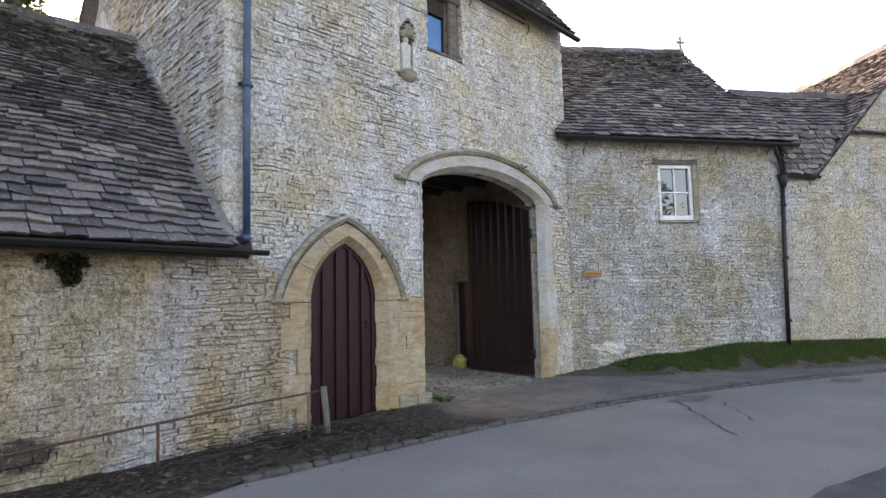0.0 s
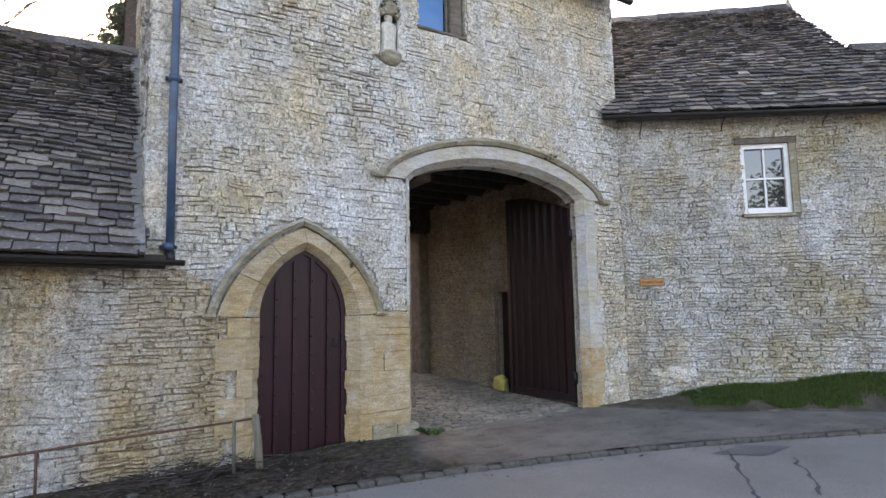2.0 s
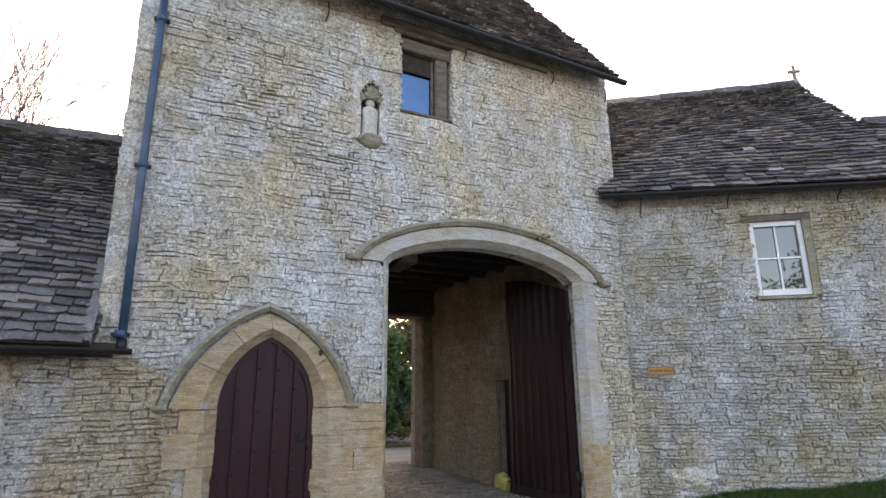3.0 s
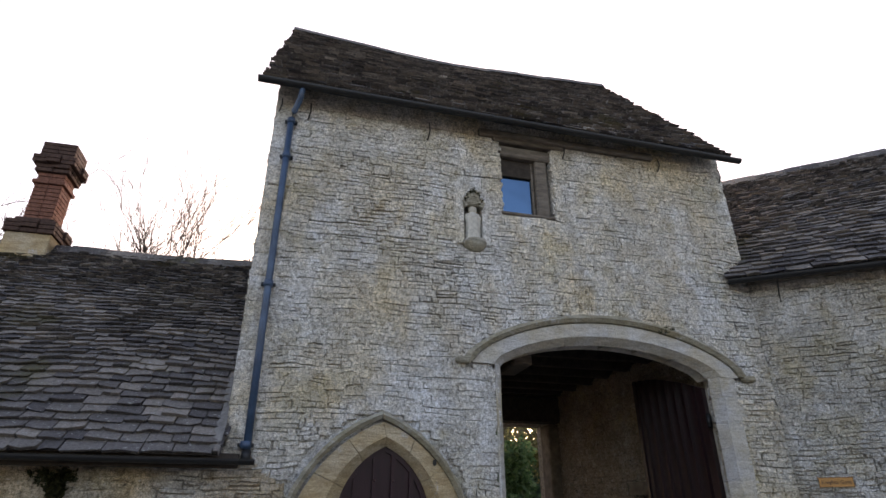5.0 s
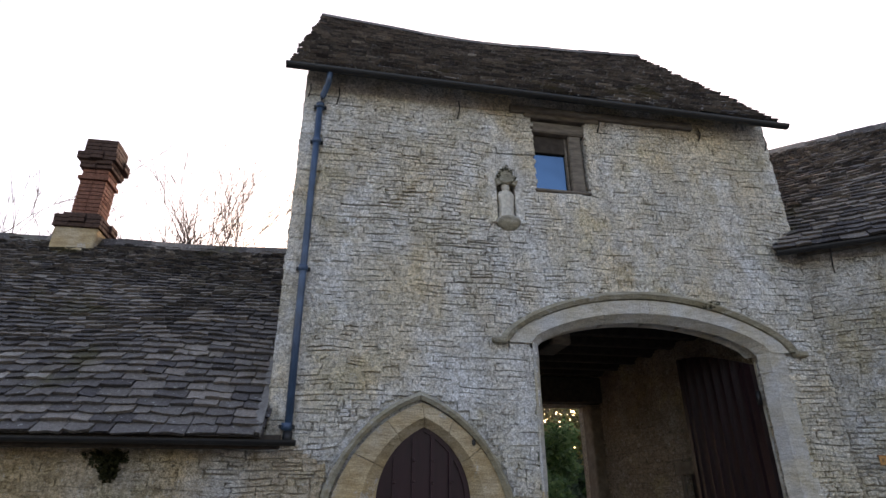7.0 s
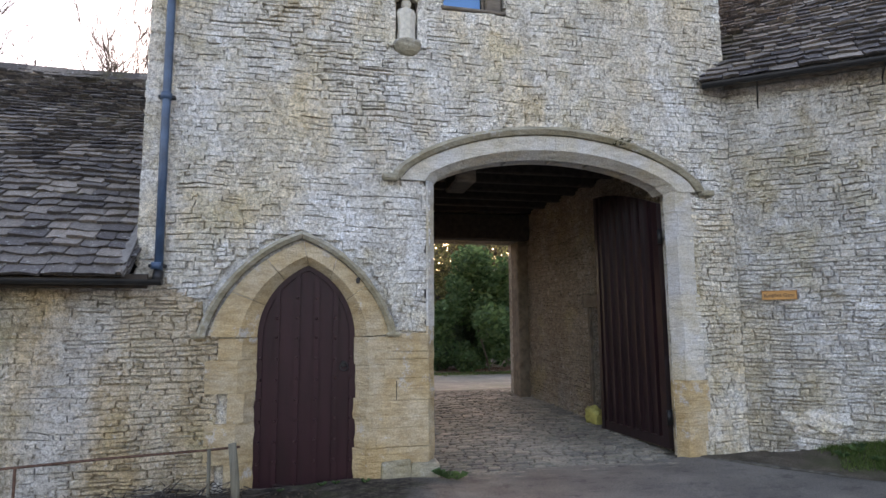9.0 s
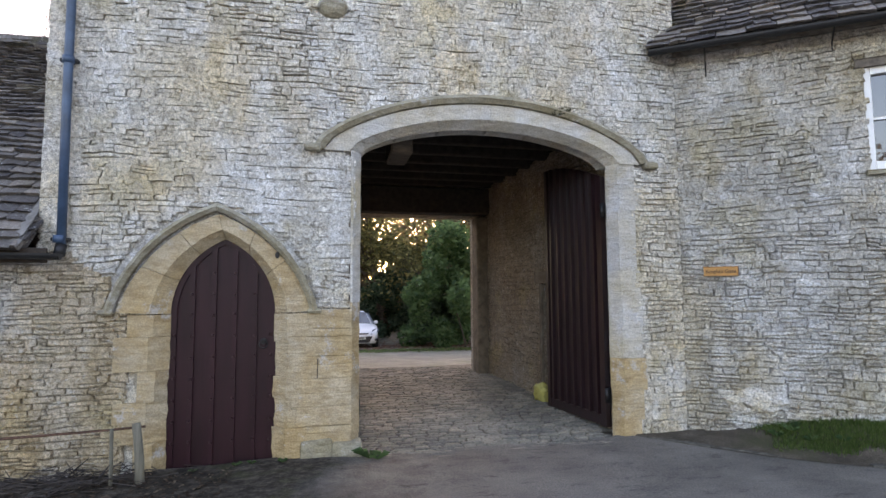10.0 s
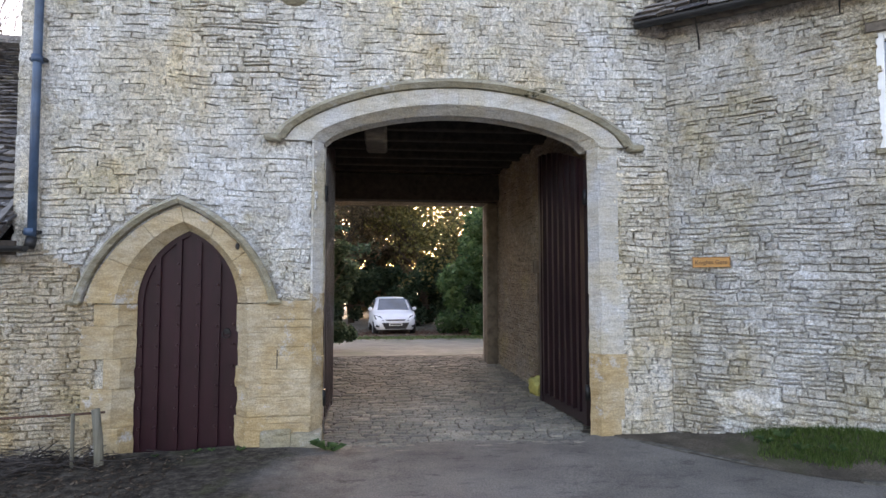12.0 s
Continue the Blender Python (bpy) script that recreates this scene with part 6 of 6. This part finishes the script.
for k, (bx, w, h) in enumerate(((-5.0, 6.0, 5.5), (-0.5, 6.0, 5.5), (3.6, 5.5, 4.6), (7.2, 6.0, 5.0), (11.2, 6.0, 4.6), (15.5, 6.5, 5.0), (20.0, 6.5, 5.5))):
    bush("evergreen_tree", (bx, 32.5 + (k % 2) * 1.5, -0.48), w, h, LEAF_DARK if k % 3 else LEAF_BROWN, 13000, 0.17, "dense dark woodland tree behind the yard", 160 + k, 4.0)
for k, (bx, by, h, m, lab) in enumerate(((4.4, 29.5, 9.5, LEAF_BROWN, "brown-leaved autumn tree behind the yard"), (8.4, 30.0, 10.0, LEAF_GOLD, "golden autumn tree catching the low sun"),
                                      (12.8, 28.5, 10.0, LEAF_GOLD, "golden autumn tree catching the low sun"), (16.5, 28.0, 9.0, LEAF_GOLD, "golden autumn tree catching the low sun"), (1.0, 30.0, 10.0, LEAF_BROWN, "brown-leaved autumn tree behind the yard"),
                                      (11.0, 37.0, 14.0, LEAF_BROWN, "tall bare-topped woodland tree behind the yard"), (6.0, 37.0, 14.0, LEAF_BROWN, "tall bare-topped woodland tree behind the yard"), (17.5, 36.0, 13.0, LEAF_BROWN, "tall bare-topped woodland tree behind the yard"), (-2.0, 36.0, 13.0, LEAF_BROWN, "tall bare-topped woodland tree behind the yard"))):
    tree("yard_tree", (bx, by, -0.48), h, lab, 90 + k, m, 8000, 0.10, 4, 0.16, 0.9, 0.6, 4)
# distant woods; height and density also block low sun through the gateway
woods = random.Random(5)
tagged(leaf_cloud("far_woodland", [(woods.uniform(-22, 40), woods.uniform(40, 48), woods.uniform(0, 10.5), woods.uniform(1.3, 2.3)) for _ in range(520)], 52000, 0.24, LEAF_DARK, woods, None, "dark mixed woodland beyond the yard"), category="woodland", kind="stuff")
# trees across the road, seen only mirrored in the panes
for k, (bx, by, h, m) in enumerate(((-3.0, -16.0, 10.0, LEAF_BROWN), (-9.0, -13.0, 9.0, LEAF_GOLD), (2.0, -19.0, 10.0, LEAF_DARK))):
    tree("roadside_tree", (bx, by, -0.1), h, "autumn tree across the road mirrored in the window", 130 + k, m, 4000, 0.16, 4, 0.16, 1.1, 0.6, 4)

# fence panel behind the hedge
fence = thing("garden_fence", "low weathered timber fence behind the hedge", "fence", (5.5, 29.0, -0.48))
for k in range(5):
    child_block("fence_post", 2.5 + k * 1.8 - 0.05, 2.5 + k * 1.8 + 0.05, 28.95, 29.05, -0.6, 1.75, OLD_TIMBER, fence)
for z in (0.3, 0.75, 1.2, 1.45):
    child_block("fence_rail", 2.4, 9.8, 28.90, 28.945, z + 0.10, z + 0.22, OLD_TIMBER, fence)


# ---- parked car ----
def hatchback(at, turn_deg):
    """A small hatchback; local x runs along its length, nose at +x."""
    car = thing("parked_car", "small white hatchback parked facing the gateway", "car")
    # stations: x, half width at waist, sill z, waist z, roof z, roof half width
    st = [(-1.98, 0.66, 0.42, 0.90, 0.95, 0.55), (-1.90, 0.78, 0.30, 0.98, 1.20, 0.58), (-1.55, 0.84, 0.24, 1.00, 1.42, 0.58), (-0.9, 0.86, 0.22, 0.99, 1.49, 0.60), (-0.2, 0.86, 0.22, 0.97, 1.50, 0.61), (0.25, 0.86, 0.22, 0.96, 1.44, 0.59),
          (0.95, 0.855, 0.22, 0.95, 0.99, 0.62), (1.35, 0.84, 0.23, 0.90, 0.93, 0.60), (1.72, 0.79, 0.24, 0.80, 0.83, 0.55), (1.92, 0.70, 0.27, 0.66, 0.70, 0.48), (1.99, 0.60, 0.32, 0.52, 0.56, 0.42)]
    verts, faces = [], []
    for x, hw, zs, zw, zr, rw in st:
        half = [(hw * 0.88, zs), (hw, zs + 0.16), (hw * 1.005, (zs + zw) / 2 + 0.05), (hw * 0.985, zw), (rw + (hw - rw) * 0.25, zw + (zr - zw) * 0.72), (rw * 0.86, zr - 0.012), (rw * 0.45, zr)]
        verts += [(x, y, z) for y, z in half] + [(x, -y, z) for y, z in half[::-1]]
    m = 14
    for i in range(len(st) - 1):
        for k in range(m):
            a, b = i * m + k, i * m + (k + 1) % m
            faces.append((a, b, b + m, a + m))
    faces += [tuple(range(m))[::-1], tuple(range((len(st) - 1) * m, len(st) * m))]
    parts = [mesh_part("body", verts, faces, CAR_WHITE, None, "white painted body", True)]

    def quad(name, pts, mat, label="", thick=0.012):
        p = [Vector(q) for q in pts]
        nn = (p[1] - p[0]).cross(p[3] - p[0]).normalized() * thick
        vs = [q + nn for q in p] + [q - nn for q in p]
        n = len(p)
        fs = [tuple(range(n)), tuple(range(2 * n - 1, n - 1, -1))] + [(i, i + n, (i + 1) % n + n, (i + 1) % n) for i in range(n)]
        ob = mesh_part(name, vs, fs, mat, None, label)
        parts.append(ob)
        return ob

    quad("windscreen", [(0.92, -0.64, 1.00), (0.92, 0.64, 1.00), (0.31, 0.535, 1.43), (0.31, -0.535, 1.43)], WINDSCREEN, "sky-reflecting windscreen", 0.02)
    for s in (-1, 1):
        quad("side_window", [(0.72, s * 0.80, 1.0), (0.18, s * 0.665, 1.39), (-0.75, s * 0.68, 1.41), (-1.3, s * 0.80, 1.06)], WINDSCREEN, "", 0.02)
        quad("headlight", [(1.74, s * 0.80, 0.70), (1.60, s * 0.835, 0.82), (1.82, s * 0.56, 0.765), (1.955, s * 0.46, 0.60), (1.90, s * 0.66, 0.60)], LAMP_GLASS, "clear headlight", 0.03)
        quad("fog_lamp", [(1.955, s * 0.68, 0.36), (1.90, s * 0.78, 0.40), (1.90, s * 0.76, 0.47), (1.97, s * 0.62, 0.42)], CAR_BLACK, "", 0.02)
        bm = bmesh.new()
        bmesh.ops.create_uvsphere(bm, u_segments=10, v_segments=6, radius=0.1)
        bmesh.ops.transform(bm, matrix=Matrix.Translation((0.62, s * 0.92, 1.03)) @ Matrix.Diagonal((0.7, 0.95, 0.75, 1)), verts=bm.verts)
        parts.append(part("wing_mirror", bm, CAR_WHITE))
        for wx in (-1.25, 1.28):
            w = new("wheel")
            w.location = (wx, s * 0.76, 0.30)
            bm = bmesh.new()
            bmesh.ops.create_cone(bm, segments=20, radius1=0.30, radius2=0.30, depth=0.19, cap_ends=True)
            bmesh.ops.bevel(bm, geom=list(bm.edges), offset=0.02, segments=1, affect="EDGES")
            bmesh.ops.transform(bm, matrix=pose(0, 0, 0, 90, 0, 0), verts=bm.verts)
            part("tyre", bm, RUBBER, w)
            bm = bmesh.new()
            bmesh.ops.create_cone(bm, segments=14, radius1=0.19, radius2=0.17, depth=0.05, cap_ends=True)
            bmesh.ops.transform(bm, matrix=pose(0, s * 0.085, 0, 90, 0, 0), verts=bm.verts)
            part("rim", bm, ALLOY, w)
            w.parent = car
    quad("lower_grille", [(1.985, -0.54, 0.54), (1.985, 0.54, 0.54), (2.005, 0.40, 0.30), (2.005, -0.40, 0.30)], CAR_BLACK, "black lower grille", 0.02)
    quad("upper_grille", [(1.965, -0.40, 0.665), (1.965, 0.40, 0.665), (1.985, 0.34, 0.625), (1.985, -0.34, 0.625)], CAR_BLACK, "", 0.015)
    quad("number_plate", [(2.025, -0.26, 0.535), (2.025, 0.26, 0.535), (2.03, 0.26, 0.435), (2.03, -0.26, 0.435)], PLATE, "pale number plate", 0.006)
    quad("plate_marks", [(2.033, -0.21, 0.512), (2.033, 0.21, 0.512), (2.037, 0.21, 0.462), (2.037, -0.21, 0.462)], CAR_BLACK, "", 0.002)
    for o in parts:
        o.parent = car
    car.matrix_basis = pose(*at, 0, 0, turn_deg)
    return car


hatchback((6.42, 23.7, -0.455), -90 + 5)

# ---- small things ----
# wooden post and rusty rail by the small door
post = tagged(tube("wooden_post", [(3.52, 5.20, -0.2), (3.50, 5.20, 0.2), (3.465, 5.20, 0.50)], 0.045, POST_WOOD, None, "short leaning silver-grey wooden post beside the small door", 7, 0.038), category="post")
rail = thing("rusty_handrail", "thin rusty iron rail on slender stakes along the wall", "railing", (1.7, 5.2, -0.05))
hang(tube("rail", [(3.53, 5.24, 0.46), (3.2, 5.22, 0.445), (2.4, 5.21, 0.42), (1.66, 5.2, 0.385), (0.6, 5.2, 0.33), (-1.5, 5.2, 0.25), (-4, 5.2, 0.16)], 0.012, RUST, None, "", 6), rail)
for x, top in ((3.27, 0.45), (1.66, 0.385), (-0.2, 0.30), (-2.2, 0.23)):
    hang(tube("stake", [(x, 5.2, -0.2), (x - 0.01, 5.2, top + 0.01)], 0.013 if x < 3 else 0.018, RUST if x < 3 else POST_WOOD, None, "", 6), rail)

# heap of twigs and dead leaves at the foot of the low wall
r = random.Random(8)
tv, tf = [], []
for _ in range(300):
    cx, cy = r.gauss(2.75, 0.42), r.uniform(4.95, 5.5)
    z0 = pave_z(cx, cy)
    a = r.uniform(0, 6.28)
    l = r.uniform(0.06, 0.26)
    p = Vector((cx, cy, z0 + r.uniform(0.0, 0.12)))
    d = Vector((math.cos(a), math.sin(a) * 0.5, r.uniform(-0.1, 0.35))).normalized()
    o = d.orthogonal().normalized() * r.uniform(0.003, 0.008)
    e = d.cross(o).normalized() * o.length
    n = len(tv)
    q = p + d * l + Vector((0, 0, -0.02))
    for pt, k in ((p, 1), (q, 0.5)):
        tv += [pt + o * k, pt - o * 0.5 * k + e * k, pt - o * 0.5 * k - e * k]
    tf += [(n, n + 1, n + 4, n + 3), (n + 1, n + 2, n + 5, n + 4), (n + 2, n, n + 3, n + 5)]
tagged(mesh_part("twig_heap", tv, tf, TWIG, None, "tangle of dead brown twigs at the wall foot"), category="twigs", kind="stuff")


def scatter_leaves(name, spots, material, label, size=0.035):
    vs, fs = [], []
    for x, y, z in spots:
        a = r.uniform(0, 6.28)
        s = size * r.uniform(0.5, 1.5)
        d, e = Vector((math.cos(a), math.sin(a), r.uniform(-0.3, 0.3))), Vector((-math.sin(a), math.cos(a), r.uniform(-0.3, 0.3)))
        p = Vector((x, y, z + 0.012))
        n = len(vs)
        vs += [p - d * s, p + e * s * 0.5, p + d * s, p - e * s * 0.5]
        fs.append((n, n + 1, n + 2, n + 3))
    return tagged(mesh_part(name, vs, fs, material, None, label), category="leaves", kind="stuff")


spots = []
for _ in range(5200):
    x = r.uniform(-4, 4.3)
    y = kerb_y(x) + 0.15 + (F - 0.1 - kerb_y(x) - 0.15) * r.random()
    spots.append((x, y, pave_z(x, y)))
for _ in range(160):
    x = r.uniform(-3, 13)
    y = kerb_y(x) - abs(r.gauss(0.03, 0.12))
    spots.append((x, y, road_z(x, y)))
scatter_leaves("leaf_litter", spots, LITTER, "dead brown leaves and crumbs on the soil and in the gutter", 0.02)
scatter_leaves("leaf_litter", [(x, y, ground_z(x, y)) for x, y in ((r.uniform(2, 13), r.gauss(22.6, 1.7)) for _ in range(9000))], LITTER_RED, "reddish fallen leaves around the parked car", 0.05)
scatter_leaves("moss_strip", [(x, y, ground_z(x, y)) for x, y in ((r.uniform(4.6, 12), r.gauss(19.2, 0.5)) for _ in range(5000))], GRASS, "strip of mossy grass across the yard", 0.05)

# stones and rubble on the verge
for k in range(26):
    x = r.uniform(-2.5, 3.4)
    y = r.uniform(kerb_y(x) + 0.2, F - 0.1)
    bm = bmesh.new()
    bmesh.ops.create_icosphere(bm, subdivisions=1, radius=r.uniform(0.02, 0.055))
    for v in bm.verts:
        v.co *= 1 + r.uniform(-0.2, 0.2)
        v.co.z *= 0.55
    o = part("loose_stone", bm, KERB, None, "small loose rubble stone on the dark soil")
    o.location = (x, y, pave_z(x, y) + 0.008)
    o.rotation_euler = (0, 0, r.uniform(0, 6))
    tagged(o, category="stone", group="loose stones")


def blades(name, spots, height, material, label, parent=None):
    vs, fs = [], []
    for x, y, z in spots:
        a = r.uniform(0, 6.28)
        h = height * r.uniform(0.5, 1.3)
        lean = Vector((r.gauss(0, 0.35), r.gauss(0, 0.35), 1)) * h
        w = Vector((math.cos(a), math.sin(a), 0)) * 0.0045
        p = Vector((x, y, z))
        n = len(vs)
        vs += [p - w, p + w, p + lean]
        fs.append((n, n + 1, n + 2))
    ob = mesh_part(name, vs, fs, material, parent, label)
    return tagged(ob, category="grass", kind="stuff")


spots = []
while len(spots) < 42000:
    x = r.uniform(9.2, 15.5)
    f = r.random()
    y = edging_y(x) + 0.1 + (wall_y(x) - 0.02 - edging_y(x) - 0.1) * f
    along_wing = (x - WX) * WD.x + (y - WY) * WD.y
    thin = smooth(0.5, 1.3, along_wing + 0.5 * noise.noise(Vector((x * 2, y * 2, 0)))) * smooth(0.18, 0.42, f + 0.25 * noise.noise(Vector((x * 3, y * 3, 5))))
    if r.random() < thin:
        spots.append((x, y, bank_z(x, y)))
blades("bank_grass", spots, 0.055, GRASS, "short green grass on the bank below the wing")


def weed(at, n, size, label):
    """A tuft of broad leaves."""
    ob = thing("weed", label, "weed", at, "weeds at the wall foot")
    x, y, z = at
    for k in range(n):
        a = 6.28 * k / n + r.uniform(-0.3, 0.3)
        l = size * r.uniform(0.6, 1.2)
        d = Vector((math.cos(a), math.sin(a) * 0.7, 0))
        e = Vector((-d.y, d.x, 0)) * l * 0.2
        p = Vector((x, y, z))
        m, t = p + d * l * 0.5 + Vector((0, 0, l * 0.6)), p + d * l + Vector((0, 0, l * 0.45))
        hang(mesh_part("leaf", [p, m - e, t, m + e], [(0, 1, 2), (0, 2, 3)], LEAF_GREEN), ob)
    return ob


for x, y, s in ((5.62, 5.42, 0.17), (5.70, 5.36, 0.12), (4.3, 5.5, 0.06), (4.45, 5.52, 0.05), (3.9, 5.5, 0.05), (4.75, 5.46, 0.06)):
    weed((x, y, pave_z(x, y)), 9, s, "small green weed tuft at the wall foot")
for s, w, sz in ((1.05, 0.16, 0.14), (0.9, 0.25, 0.10), (1.2, 0.3, 0.1), (1.5, 0.3, 0.1)):
    p = place_wing(s, 0, w)
    weed((p.x, p.y, bank_z(p.x, p.y)), 10, sz, "leafy green weed on the grass bank")

# ivy and moss hanging under the low eaves
moss = leaf_cloud("ivy_clump", [(0.98 + r.gauss(0, 0.10) * (1 - k / 34), F - 0.04, 1.95 - 0.008 * k, 0.06) for k in range(30)], 1500, 0.022, MOSS, r, None, "dark moss and ivy clump hanging under the eaves")
tagged(moss, category="ivy")
# dark leaves added in place of a dark crack in the drip mould
crack_cluster = leaf_cloud("moss_tuft", [(7.86 + r.gauss(0, 0.06), F - 0.08, 3.87 - 0.07 * r.random(), 0.03) for _ in range(10)], 260, 0.010, MOSS, r, None, "dark leaf tuft in place of a dark crack in the drip mould")
tagged(crack_cluster, category="moss")
fern = leaf_cloud("niche_plant", [(5.19 + 0.11 * math.cos(a * 0.52), F - 0.06, 5.52 + 0.12 * math.sin(a * 0.52), 0.03) for a in range(7)] + [(5.19, F - 0.06, 5.68, 0.03)], 200, 0.014, MOSS, r, None, "dark ferny plants growing over the niche head")
tagged(fern, category="plant")

# yellow sack at the foot of the side door
bm = bmesh.new()
bmesh.ops.create_cube(bm, size=1)
bmesh.ops.subdivide_edges(bm, edges=list(bm.edges), cuts=5, use_grid_fill=True)
for v in bm.verts:
    c = v.co.copy()
    k = 1 - 0.28 * (abs(c.x * 2) ** 4 + abs(c.z * 2) ** 4) * 0.5
    v.co = Vector((c.x * 0.26, c.y * 0.15 * k, c.z * 0.26 * (1 - 0.35 * abs(c.x * 2) * (c.z + 0.5))))
    v.co += Vector((0, 1, 0)) * 0.05 * noise.noise(c * 4) + Vector((0, 0, 1)) * 0.05 * noise.noise(c * 5 + Vector((3, 0, 0)))
sp = place_passage(1.80, 0, 0.13)
bmesh.ops.transform(bm, matrix=pose(sp.x, sp.y, sett_z(sp.x, sp.y) + 0.125, 12, 14, -75), verts=bm.verts)
sack = part("yellow_sack", bm, YELLOW_SACK, None, "crumpled pale yellow sack leaning by the side door")
for p in sack.data.polygons:
    p.use_smooth = True
tagged(sack, category="sack")
